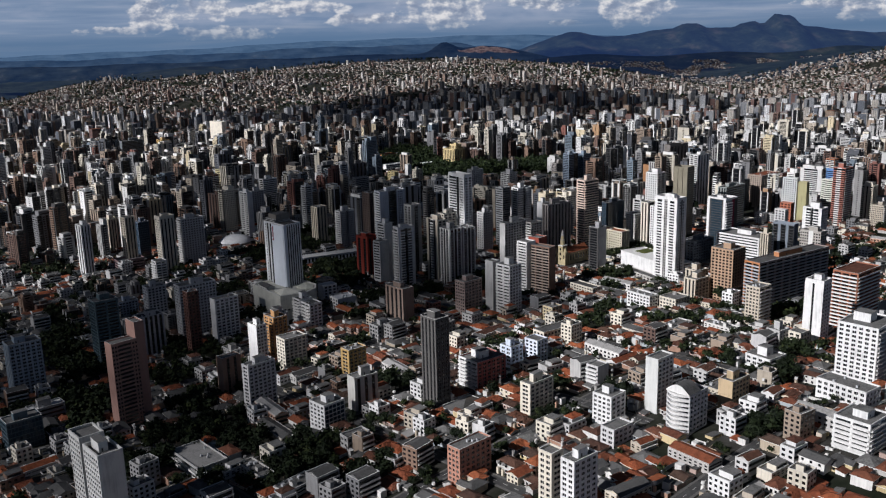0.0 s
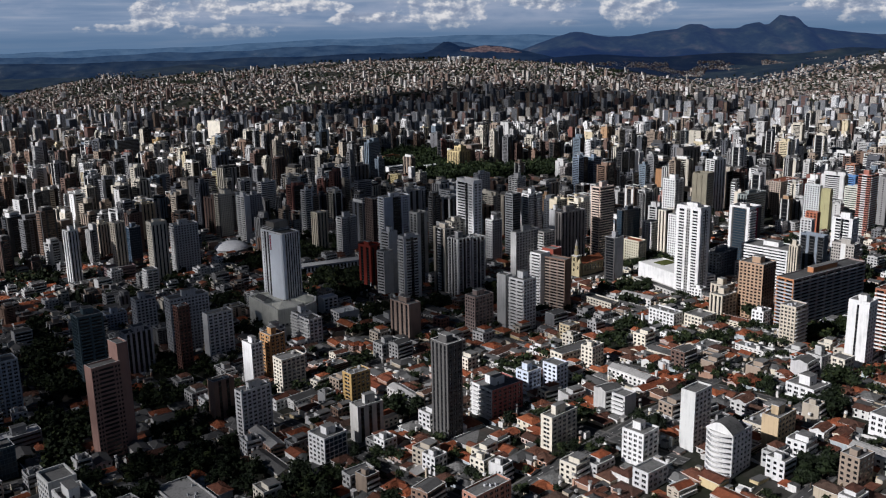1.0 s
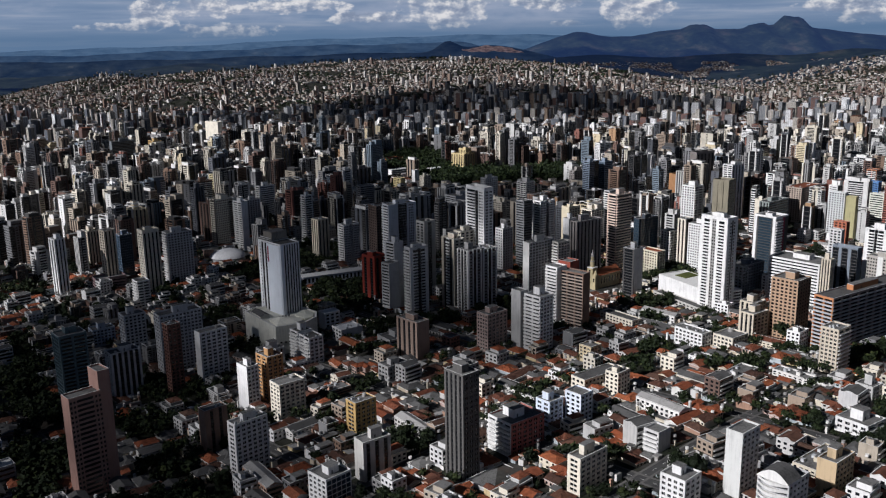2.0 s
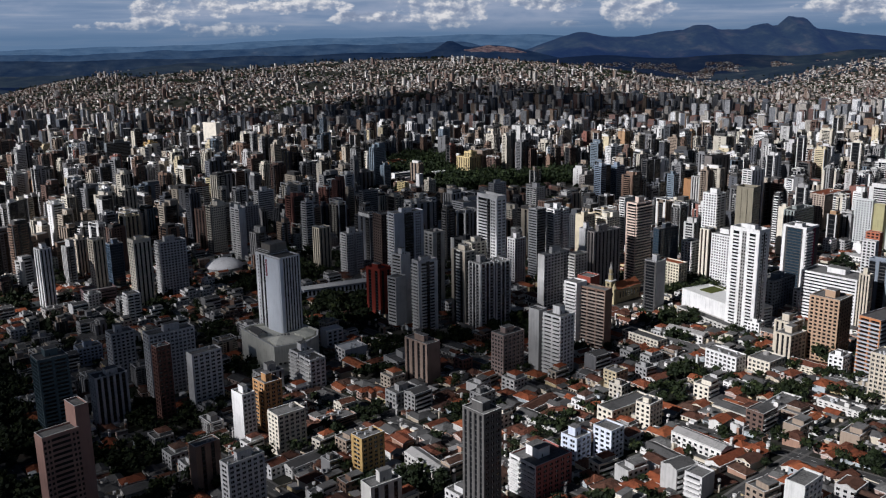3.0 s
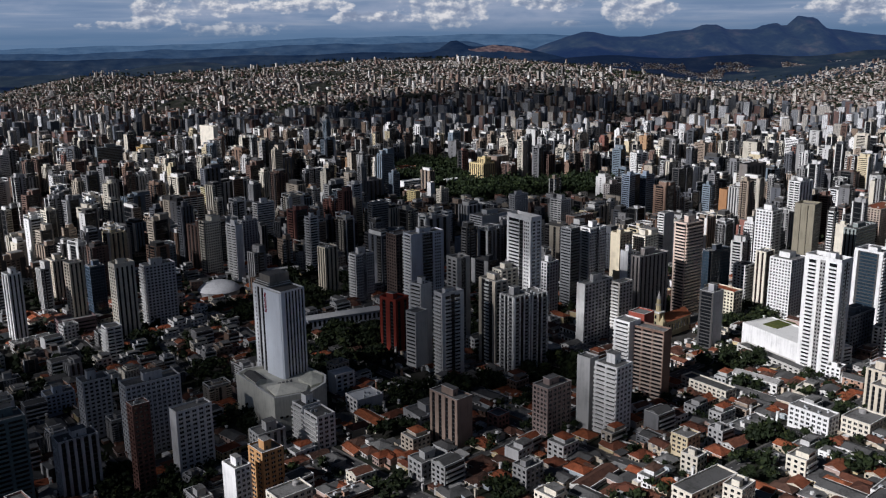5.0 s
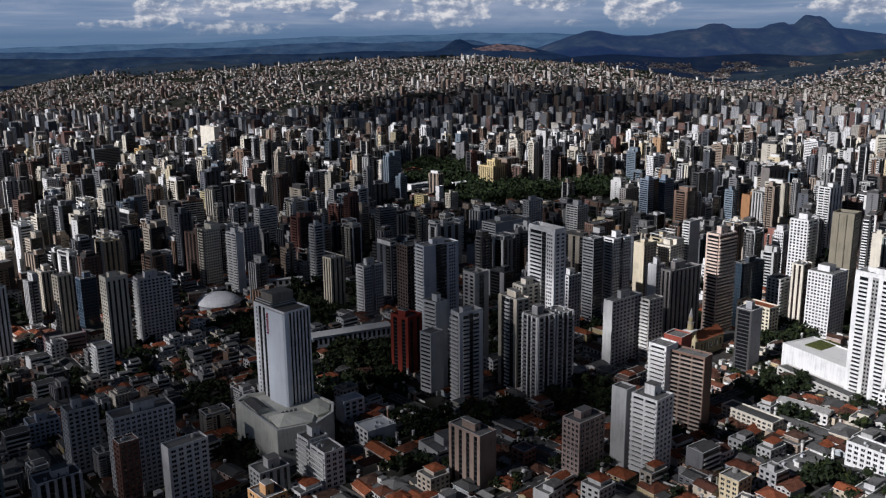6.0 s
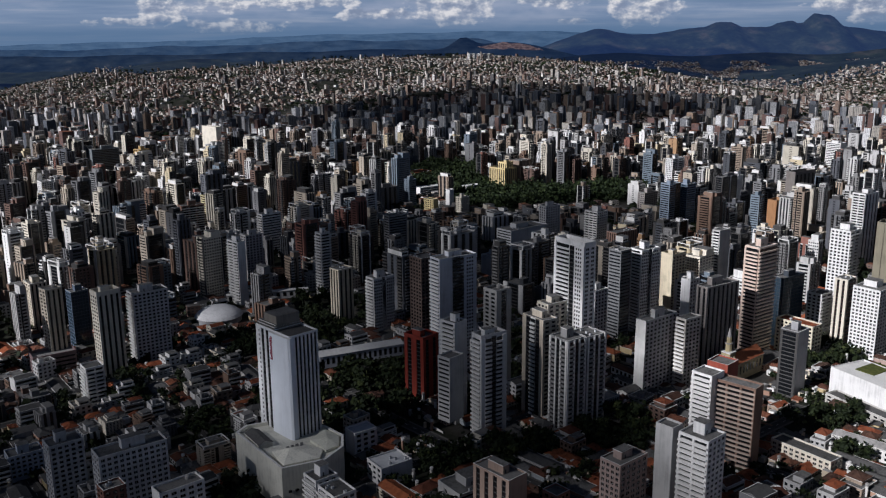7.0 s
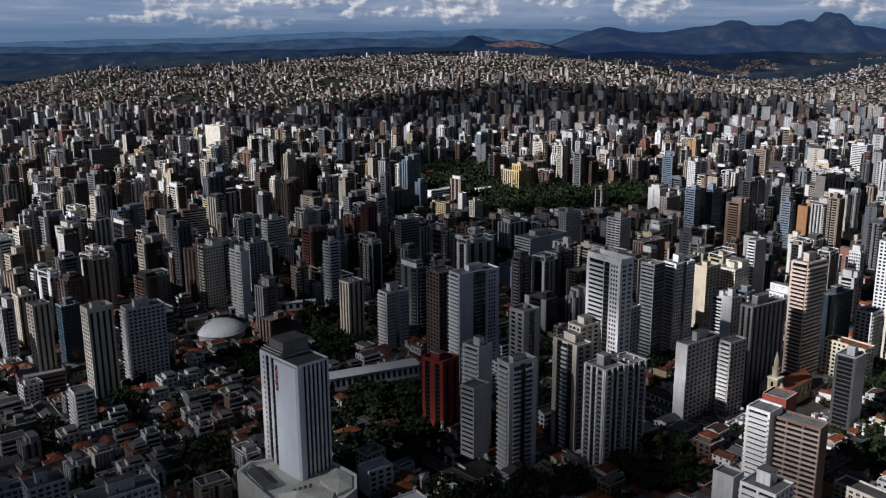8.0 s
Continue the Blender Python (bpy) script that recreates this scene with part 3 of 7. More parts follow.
def ridge(name, label, s0, s1, crest, mat, span=(-2900, 2900), steps=230, rough=6.0):
    """A range of hills: rows from its foot at s0 to its crest at s1 and down behind, crest(l) high."""
    sh, rows = Shape(), 9
    for j in range(rows):
        t = j / (rows - 2)
        for k in range(steps + 1):
            l = span[0] + (span[1] - span[0]) * k / steps
            sd = s0 + (s1 - s0) * t
            x, y = sd * HX + l * HY, sd * HY - l * HX
            rise = min(t, 1.0) ** 1.4 if j < rows - 1 else 0.3
            z = -25 + (crest(l) + 25) * rise
            if 0 < j < rows - 2:
                z += rough * (1 - abs(2 * t - 1)) * (noise.noise((l / 130, t * 5 + s0, 0.3)) * 2.2 + noise.noise((l / 45, t * 9 + s0, 1.3)))
            elif j == rows - 2:
                z += rough * 0.25 * noise.noise((l / 45, s0, 0.7))
            sh.v.append((x, y, z))
    for j in range(rows - 1):
        for k in range(steps):
            a = j * (steps + 1) + k
            sh.f.append((a, a + 1, a + steps + 2, a + steps + 1))
            sh.m.append(0)
    ob = tagged(new(name, sh.mesh(name, [mat])), label, "hills", kind="structure")
    for p in ob.data.polygons:
        p.use_smooth = True
    return ob


def mesa(l, centre, top, skirt):
    return 1 - ease(top, top + skirt, abs(l - centre))


def near_hills(l):
    return (64 + 20 * bump(l, -50, 1050) + 44 * bump(l, 10, 55) + 26 * bump(l, 215, 150) + 3 * math.sin(l / 83)) * (1 - 0.75 * ease(330, 700, l))


ridge("backdrop_far_range", "far range of low hills, painted pale blue with haze", 4700, 4950,
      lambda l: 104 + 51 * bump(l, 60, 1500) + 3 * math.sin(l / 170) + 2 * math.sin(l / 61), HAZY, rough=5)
ridge("backdrop_middle_range", "wooded hills with blue-grey haze painted on", 4350, 4600,
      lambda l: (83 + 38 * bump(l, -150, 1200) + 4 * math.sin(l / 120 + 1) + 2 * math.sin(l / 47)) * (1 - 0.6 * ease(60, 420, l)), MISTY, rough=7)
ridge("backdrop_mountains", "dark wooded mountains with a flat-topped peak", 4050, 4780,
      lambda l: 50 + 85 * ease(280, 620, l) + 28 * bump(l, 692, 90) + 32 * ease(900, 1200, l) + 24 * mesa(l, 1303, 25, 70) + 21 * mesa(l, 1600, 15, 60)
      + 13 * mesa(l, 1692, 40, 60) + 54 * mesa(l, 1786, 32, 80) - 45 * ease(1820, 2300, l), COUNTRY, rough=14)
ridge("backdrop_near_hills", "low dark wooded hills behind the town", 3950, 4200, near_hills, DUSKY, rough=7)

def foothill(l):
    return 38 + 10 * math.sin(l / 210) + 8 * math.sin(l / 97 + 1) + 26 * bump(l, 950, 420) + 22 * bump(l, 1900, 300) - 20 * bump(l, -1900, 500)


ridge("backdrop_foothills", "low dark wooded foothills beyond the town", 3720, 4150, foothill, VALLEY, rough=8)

# ---- unseen clouds overhead, added to shade chosen parts of the town ----


def cloud(cx, cy, rx, ry, turn, seed, high=950.0):
    """An unseen thin flat-bottomed cumulus, added to shade the ground about cx, cy."""
    at = Vector((cx, cy, 0)) + SUN_WAY * (high / SUN_WAY.z)
    s, rows, n = Shape(), 9, 56
    for j in range(rows + 1):
        q = j / rows
        for k in range(n):
            a = 2 * math.pi * k / n
            edge = 1 + 0.30 * noise.noise((math.cos(a) * 1.6, math.sin(a) * 1.6, seed * 3.1)) + 0.16 * noise.noise((math.cos(a) * 5, math.sin(a) * 5, seed))
            x, y = rx * q * edge * math.cos(a), ry * q * edge * math.sin(a)
            heap = max(0.0, 1 - q * q) * (26 + 26 * noise.noise((x / 45, y / 45, seed)))
            s.v.append((x, y, heap + 2))
    top = len(s.v)
    s.v.extend((x, y, -2.0 if z > 2.5 else z - 4) for x, y, z in list(s.v))
    for j in range(rows):
        for k in range(n):
            a, b = j * n + k, j * n + (k + 1) % n
            s.f.append((a, a + n, b + n, b))
            s.f.append((top + a, top + b, top + b + n, top + a + n))
    for k in range(n):
        a, b = rows * n + k, rows * n + (k + 1) % n
        s.f.append((a, top + a, top + b, b))
    s.m = [0] * len(s.f)
    ob = new("cumulus_cloud", s.mesh("cumulus_cloud", [CLOUD]))
    for p in ob.data.polygons:
        p.use_smooth = True
    ob.matrix_basis = Matrix.Translation(at) @ Matrix.Rotation(radians(turn), 4, "Z")
    return tagged(ob, "thin unseen cumulus cloud added to shade the town", "cloud", "clouds overhead")


cloud(228, 632, 140, 112, 13, 1)
cloud(20, 575, 120, 75, -10, 2)
cloud(440, 815, 180, 130, 13, 3, 980.0)
cloud(408, 592, 30, 22, 13, 15, 1015.0)
cloud(405, 590, 28, 22, 13, 17, 1000.0)
cloud(520, 930, 140, 100, 20, 4, 960.0)
cloud(520, 1330, 150, 100, 10, 5)
cloud(1150, 1900, 560, 330, -30, 6)
cloud(560, 1900, 330, 230, -25, 7, 980.0)
cloud(1150, 1950, 480, 260, -30, 8, 1010.0)
cloud(2300, 3450, 1000, 480, -25, 9, 1300.0)
cloud(2350, 3500, 1000, 480, -25, 10, 1330.0)
cloud(680, 1700, 200, 200, 13, 11, 985.0)
cloud(1150, 1920, 520, 300, -30, 19, 1040.0)
cloud(560, 1900, 330, 230, -25, 20, 1010.0)
cloud(15, 580, 130, 130, -10, 21, 1010.0)
cloud(288, 492, 46, 56, 13, 25, 990.0)
cloud(228, 492, 62, 62, 13, 27, 1000.0)
cloud(275, 880, 130, 95, 13, 28, 1000.0)
cloud(110, 570, 80, 55, -10, 26, 1005.0)
cloud(100, 690, 110, 75, 20, 22, 1000.0)
cloud(350, 985, 150, 110, 13, 24, 1005.0)
cloud(300, 650, 80, 85, 13, 18, 985.0)
cloud(272, 590, 70, 62, 13, 36, 1005.0)
cloud(5, 450, 60, 80, -10, 12, 985.0)
cloud(85, 425, 55, 38, -10, 31, 1000.0)
cloud(50, 350, 90, 70, -10, 34, 990.0)
cloud(240, 535, 40, 40, 13, 35, 1010.0)
cloud(330, 800, 170, 120, 20, 14, 1020.0)


def quarry():
    """Bare pinkish terraces cut into the near hills."""
    s, nu, nv = Shape(), 44, 9
    for j in range(nv + 1):
        for k in range(nu + 1):
            e = k / nu * 2 - 1
            l = 215 + 140 * e
            wide = max(0.0, 1 - abs(e) ** 2.5) * (0.75 + 0.5 * noise.noise((l / 40, 2.0, 0)))
            t = 0.90 + 0.085 * wide * (j / nv * 2 - 1) + 0.01 * noise.noise((l / 18, j * 0.7, 0))
            sd = 3950 + 250 * t
            z = -25 + (near_hills(l) + 25) * t ** 1.4 + 2.5 + 2.0 * (j % 2)
            s.v.append((sd * HX + l * HY, sd * HY - l * HX, z))
    for j in range(nv):
        for k in range(nu):
            a = j * (nu + 1) + k
            s.f.append((a, a + 1, a + nu + 2, a + nu + 1))
            s.m.append(0)
    return tagged(new("backdrop_quarry", s.mesh("backdrop_quarry", [QUARRY])), "bare pinkish quarry cutting on a far hill", "quarry", kind="structure")


quarry()

# ---- the tall buildings that can be told apart ----
WHITE, CREAM, GREY, BEIGE = (0.80, 0.79, 0.77), (0.74, 0.68, 0.56), (0.48, 0.475, 0.46), (0.60, 0.53, 0.42)
BROWN, OCHRE, PALE, MAROON = (0.30, 0.20, 0.14), (0.50, 0.33, 0.13), (0.62, 0.61, 0.60), (0.22, 0.06, 0.06)
AP, OF = "apartment_tower", "office_tower"

LADDER = [(0.8, "x", W_, 0.3), (1.5, "l", W_, 0.1), (0.7, "x", W_, 0.2), (1.1, "w", C_, 0.05), (0.7, "x", W_, 0.2), (1.5, "l", W_, 0.1), (0.8, "x", W_, 0.3)]
FRAMED = [(1.0, "x", T_, 0.35), (1.5, "l", W_, 0.08), (1.2, "g", D_, 0.05), (1.5, "l", W_, 0.08), (1.0, "x", T_, 0.35)]
STRIPS = [(0.9, "x", W_, 0.25), (1.1, "g", D_, 0.05), (1.2, "l", T_, 0.08), (1.1, "g", D_, 0.05), (0.9, "x", W_, 0.25)]
PILLARS = [(0.5, "x", T_, 0.4), (1.2, "l", W_, 0.05), (0.4, "x", T_, 0.4), (1.0, "g", D_, 0.05), (0.4, "x", T_, 0.4), (1.2, "l", W_, 0.05), (0.5, "x", T_, 0.4)]
BROAD = [(0.5, "x", W_, 0.45), (3.2, "l", W_, 0.05), (1.4, "g", W_, 0.35), (1.6, "w", W_, 0.05), (0.6, "x", W_, 0.45)]
BANDED = [(2.4, "x", W_, 0.05), (2.2, "r", D_, 0.0), (0.4, "x", W_, 0.1), (1.4, "w", W_, 0.03), (0.6, "x", W_, 0.05)]
WINGED = [(1.6, "w", W_, 0.5), (0.8, "x", D_, 0.0), (1.6, "w", W_, 0.5)]

# round the hotel and behind it
tower(AP, "slender white tower with upright ribs among trees", 59.6, 754.7, 20, 8, 9.5, 23.5, WHITE, "v3", "v2", gear="h")
tower(AP, "beige tower with brown balcony strips", 88, 823, 14, 10, 12, 13.1, BEIGE, "v4", "p3", gear="h")
tower(AP, "tall beige tower with narrow lit side", 94, 758, 20, 9, 8, 25.3, BEIGE, "v3", "p2", gear="t")
tower(OF, "dark blue glass office tower", 108, 787, 16, 10, 8, 14.6, (0.10, 0.13, 0.18), "g", "g", gear="h")
tower(AP, "cream tower with stepped crown and green-glass balconies", 117, 729, 16, 12.7, 9, 26.7, CREAM, "v4", "p3", gear="ht", crown=1.6)
tower(AP, "grey-white tower with zigzag balconies", 136, 740, 11, 19.4, 10, 22, PALE, "p8", "b1", gear="ht")
tower(AP, "long grey stepped block of flats", 84, 601, 12, 13, 9, 5, PALE, "p5", "p3", gear="h")
tower(AP, "broad grey block of flats with small windows", 99.0, 568.4, 10, 24.9, 9.3, 11.7, PALE, "p11", "p3", gear="h", near=True)
tower(AP, "narrow brown-red brick block of flats", 96.9, 531.6, 13, 7.3, 6.2, 17.3, (0.17, 0.085, 0.065), "p3", "p2", gear="c")
tower(AP, "white block of flats with pairs of windows", 115, 540, 14, 16.2, 7, 7.4, WHITE, "p5", "x", gear="t", near=True)
tower(OF, "low pale-blue office block with square windows", 69, 637, 10, 13.8, 9, -12.1, (0.45, 0.50, 0.58), "p6", "p3", gear="hc")
tower(AP, "white block of flats with banded balconies and dark roof", 171, 524, 11, 9.1, 11.5, -0.6, WHITE, "p3", "b2", gear="c", roof=F_, near=True)
tower(AP, "white stepped block of flats beside a dark roof", 169, 538, 13, 9.5, 8.6, -0.6, WHITE, "p3", "b1", gear="h", roof=F_)
tower("workshop", "pale box-like workshop with shed roof", 199, 548, 8, 14.4, 11.4, -7.6, PALE, "x", "p3", gear="c", roof=M_)
tower(AP, "brown tower with cream upright strips on a red plinth", 220, 487, 15, 8.9, 17.4, 11.1, (0.34, 0.25, 0.20), "x", "v4", gear="h", near=True)
tower(AP, "dark red tower with tall upright bays", 251, 618, 22, 11, 12.5, 14.9, (0.30, 0.05, 0.032), "v2", "v2", gear="ht", crown=0.8)
tower(AP, "small grey tower with ribbon openings", 242, 573, 20, 9, 7, 21.9, GREY, "x", "r", gear="", foot=-8)
tower(AP, "white tower with rows of slanted balconies", 254, 591, 18, 8, 9.2, 30.6, WHITE, "x", "b1", gear="h")
tower(AP, "grey tower with white frame and dark central shaft", 254, 567, 6, 13.6, 7, 31, PALE, "x", "b1", gear="h", crown=0.9, front_bays=FRAMED)
tower(AP, "beige tower with brown and white balcony strips", 287, 569, 8, 8.2, 14.3, 33, BEIGE, "p2", "x", gear="h", left_bays=STRIPS)
tower(AP, "cream tower with roof terrace", 302, 588, 8, 15, 8, 33, CREAM, "p4", "p3", gear="h")
tower(AP, "dark grey stepped tower with white pillars", 286, 549, 9, 11, 11, 29.9, (0.27, 0.265, 0.26), "x", "x", gear="ht", left_bays=PILLARS, front_bays=PILLARS)
tower(AP, "dark grey tower joined to a stepped one", 298.5, 552, 9, 11.5, 11, 28.6, (0.27, 0.265, 0.26), "x", "v3", gear="c", front_bays=PILLARS)
tower(AP, "grey slab with plain lit end wall", 344, 568, 12, 23.8, 6, 24, GREY, "p8", "x", gear="h", crown=0.0)
tower(AP, "small cream and grey tower", 365, 564, 8, 11, 6, 22.8, (0.52, 0.49, 0.44), "p4", "b1", gear="")
tower(AP, "tall brown tower with white upright pillars", 388, 575, 6, 24, 7, 32.7, (0.30, 0.27, 0.25), "v7", "v2", gear="h")
tower(AP, "slender white tower with blank end wall", 397, 597, 10, 7.7, 6, 30, WHITE, "p3", "x", gear="h")
tower(AP, "white tower with balcony bays and grey flank", 281, 459, 15, 10.9, 11.7, 23.5, WHITE, "p4", "b2", gear="ht", near=True)
tower(AP, "grey stair wing of a white tower", 276, 471, 15, 6, 7, 24.6, GREY, "x", "x", gear="")
tower(AP, "brown brick tower with rows of recessed balconies", 327, 483, 20, 7.2, 17.7, 24.5, (0.19, 0.12, 0.09), "x", "b3", gear="", near=True, out=0.12, slots=SLOTS[:3] + [paint(0.36, 0.29, 0.24)] + SLOTS[4:])
tower(AP, "white tower wing with slanted balconies beside a brown tower", 318, 497, 15, 9, 9, 26.5, WHITE, "x", "b1", gear="", near=True)
tower(OF, "red rooftop block of a brown tower", 331, 502, 18, 9, 9, 27, (0.30, 0.075, 0.05), "x", "x", gear="")
tower(AP, "tall white tower with twin balcony columns", 421.4, 465.3, 9, 10, 19.5, 49.2, WHITE, "x", "x", gear="h", crown=1.5, left_bays=LADDER, front_bays=[(1, "x", W_, 0.2), (1, "w", W_, 0.05), (0.6, "g", D_, 0.05), (1, "w", W_, 0.05), (1, "x", W_, 0.2)])
tower("shopping_arcade", "long white flat-roofed arcade with roof garden", 420, 471, -2, 22, 55, 1.5, WHITE, "r", "x", gear="c", roof=T_)
tower("market_hall", "long low grey-roofed market hall before a white arcade", 411, 476, -2, 7.5, 44, -7.5, (0.52, 0.50, 0.46), "p3", "p12", gear="", roof=F_)
garden = Shape()
garden.box(0, 0, 0, 16, 9.5, 0.5, 0)
tagged(new("roof_garden", garden.mesh("roof_garden", [GRASS])), "square green lawn on the arcade roof", "lawn").matrix_basis = pose(431, 509.5, 0.75, rz=6)
tower(AP, "long white low block of flats with small windows", 349, 464, 9, 8, 26, -2.5, CREAM, "p3", "p10", gear="", near=True, roof=F_)
tower("community_hall", "long low cream hall with a terracotta roof", 453, 564, 9, 9, 22, 4.8, (0.72, 0.66, 0.50), "p3", "p9", gear="c", roof=TI_)
tower(AP, "striped tower of pink and white floor bands", 426.8, 580.1, 9, 15.5, 8.5, 47.5, (0.72, 0.57, 0.47), "x", "x", gear="h", front_bays=[(1, "l", W_, 0.3)], left_bays=[(0.12, "x", W_, 0.5), (1, "l", W_, 0.3)])
tower(OF, "black glass office block", 459, 591, 8, 19.4, 7, 24, (0.06, 0.07, 0.085), "g", "g", gear="h")
tower(AP, "white block of flats with a grid of balconies", 486, 551, 11, 17.7, 14.9, 23.3, WHITE, "p6", "p7", gear="ht", near=True)
tower(AP, "tall white tower with dark glass flank", 516, 596, 12, 11.9, 12.3, 43.4, WHITE, "b2", "p5", gear="h")
tower(AP, "beige tower with cream stair column", 399, 419, 10, 11, 9.8, 12.4, BEIGE, "p4", "v3", gear="h", near=True)
tower(OF, "wide white slab block behind a brown tower", 474, 439, 14, 20.3, 33.9, 20.5, WHITE, "r", "r", gear="h")
tower(AP, "white low block of flats with grey roof", 352, 410, 9, 8, 18.5, 5, WHITE, "p3", "p7", gear="c", near=True)
tower(AP, "low cream block of flats with open stair", 363, 399, 11, 14, 12.3, 4, CREAM, "p5", "p5", gear="t", near=True)
tower(AP, "white tower with maroon balcony strips", 656, 696, 9, 18.7, 10.5, 37.1, WHITE, "v4", "b2", gear="h")
tower(AP, "narrow yellow-lit grey tower", 501, 684, 12, 11.7, 6, 28.3, GREY, "x", "b1", gear="")
tower(AP, "pair of copper-brown towers", 686, 807, 10, 25.6, 9, 10.3, (0.36, 0.19, 0.09), "v6", "x", gear="h", crown=1.0)
tower(OF, "dark tower with pale arch over its top", 756, 851, 6, 30.7, 10, 23, (0.20, 0.18, 0.165), "v5", "x", gear="", crown=2.0)
tower(OF, "black glass tower with pale corner column", 664, 851, 10, 27.6, 8, 27.6, (0.10, 0.10, 0.11), "x", "x", gear="h", front_bays=[(0.3, "x", D_, 0.1), (2, "g", D_, 0.05), (0.25, "x", T_, 0.2), (2, "g", D_, 0.05), (1.1, "x", T_, 0.6)], left_bays=[(1, "g", D_, 0.05)])
tower(AP, "white tower behind a brown slab", 694, 953, 8, 18.4, 9, 29.7, WHITE, "b2", "p4", gear="h")
tower(AP, "tall white slab with ribbon windows", 1008, 1008, 11, 15, 18.6, 20.1, WHITE, "x", "r", gear="h")

# the low quarter with tiled roofs
tower(AP, "short brown tower with dark flank", 95.5, 444, 16, 11, 6, 3.2, (0.30, 0.20, 0.15), "x", "x", gear="c", near=True, front_bays=[(1.2, "x", W_, 0.2), (0.8, "g", D_, 0.0), (1.2, "x", W_, 0.2), (0.8, "g", D_, 0.0), (1.2, "x", W_, 0.2)])
tower(AP, "pale grey block of flats with square windows", 101, 412, 17, 15.8, 6, 8.4, PALE, "p6", "p1", gear="hc", near=True)
tower(AP, "slim white block with plain bright end wall", 125, 483, 17, 6.8, 9.3, 5, WHITE, "p3", "x", gear="h", near=True)
tower(AP, "orange-brown tower with dark windows", 137, 489, 15, 9.4, 10.7, 5.9, (0.48, 0.27, 0.12), "p3", "p2", gear="ht", near=True)
tower(AP, "cream twin block of flats", 134, 459, 13, 14.1, 9.1, 2.2, CREAM, "p5", "p3", gear="t", near=True)
tower(AP, "ochre block of flats with flat roof and tanks", 154, 412, 14, 11.3, 7.3, 6.6, OCHRE, "p4", "p1", gear="tc", near=True)
tower(AP, "tall narrow grey tower with curved front", 142, 374, 9, 13, 7, 6.8, (0.50, 0.485, 0.45), "v3", "x", gear="h", near=True)
tower(AP, "white and green-glass block of flats", 122, 362, 18, 12.1, 11.3, 1.6, WHITE, "g5", "p4", gear="h", near=True)
tower(AP, "grey block of flats with flat roof among trees", 123, 336, 12, 11.6, 6, -3.6, GREY, "p5", "p2", gear="", near=True)
tower(AP, "cream tower with square balconies at one end", 200, 310, 15, 15.6, 6, 13.9, CREAM, "p5", "p1", gear="h", near=True)
tower(AP, "white and terracotta block of flats with balconies", 198, 354, 11, 18.6, 14.1, 10.1, WHITE, "p6", "b3", gear="ht", near=True, slots=SLOTS[:4] + [RECESS, paint(0.36, 0.13, 0.11)] + SLOTS[6:], wall=C_, side_wall=W_)
tower(AP, "very tall dark grey tower with faint lighter flank", 173, 348, 14, 8.4, 10.7, 38, (0.11, 0.105, 0.10), "p3", "v4", gear="h", near=True)
tower(AP, "pink-brown tower with tall glazed front and plain slab", 41, 431, 18, 13.2, 7, 25.2, (0.36, 0.215, 0.175), "x", "x", gear="", near=True, front_bays=[(1.0, "w", W_, 0.3), (2.6, "r", W_, 0.05), (1.0, "w", W_, 0.3)])
tower(AP, "plain pink-brown slab rising over a tower", 53, 435.5, 18, 5, 9, 33, (0.36, 0.215, 0.175), "x", "x", gear="")
tower("government_office", "long dark blue-glass office slab with orange brick end", 398, 367, 6, 68, 11, 29, (0.50, 0.22, 0.10), "b9", "b2", gear="hc", roof=F_, out=0.35,
      slots=SLOTS[:3] + [paint(0.44, 0.45, 0.47), RECESS, paint(0.33, 0.26, 0.235)] + SLOTS[6:], wall=C_, side_wall=W_)
tower(AP, "slim beige tower with rows of windows", 372, 342, 11, 11.5, 8.8, 24, BEIGE, "b2", "p4", gear="c", near=True)
tower(AP, "bright white tower with one dark slot down its front", 368, 297, 15, 9, 9.8, 37.8, WHITE, "p3", "x", gear="h", near=True, crown=1.2, left_bays=[(2.2, "x", W_, 0.2), (0.7, "g", W_, 0.04), (2.6, "x", W_, 0.2)])
tower(AP, "white tower with green roof and plain end wall", 241, 274, 14, 11.3, 6.4, 29.2, (0.66, 0.66, 0.63), "p4", "x", gear="", near=True)
tower(AP, "tan tower with plain end wall", 265, 255, 13, 13.1, 6.8, 20.8, (0.55, 0.42, 0.26), "p5", "x", gear="h", near=True)
tower(AP, "big white tower with balcony columns", 333, 239, 15, 22, 17.8, 36.6, WHITE, "b3", "p6", gear="ht", near=True)
tower(AP, "low white terrace of flats beside a garden", 308, 224, 8, 11.2, 22.4, 18, WHITE, "p4", "p8", gear="c", near=True)
tower(AP, "beige slim block with orange stair column", 388, 409, 8, 13.7, 9.3, 10.5, BEIGE, "p4", "v3", gear="h", near=True)
tower(OF, "tan brick office tower with a roof house", 408, 398, 14, 14.6, 15.7, 29.1, (0.43, 0.29, 0.19), "p5", "p6", gear="h")
tower(AP, "cream and grey pair of blocks", 349, 293, 8, 8.3, 7, 15.9, CREAM, "p3", "p2", gear="", near=True)
tower(AP, "grey block beside a cream one", 341, 299, 8, 8, 8, 16.8, GREY, "p3", "p3", gear="h", near=True)
tower(AP, "white stepped low block with terraces", 314, 280, 8, 13, 13.6, 12.9, WHITE, "b2", "p4", gear="h", near=True)
tower(AP, "white block of flats with light-blue glass column", 219, 277, 16, 10.2, 9.8, 15.8, WHITE, "p3", "p4", gear="h", near=True)
tower(AP, "low pale block of flats with small windows", 208, 261, 12, 11.8, 7, 10, PALE, "p4", "p2", gear="", near=True)
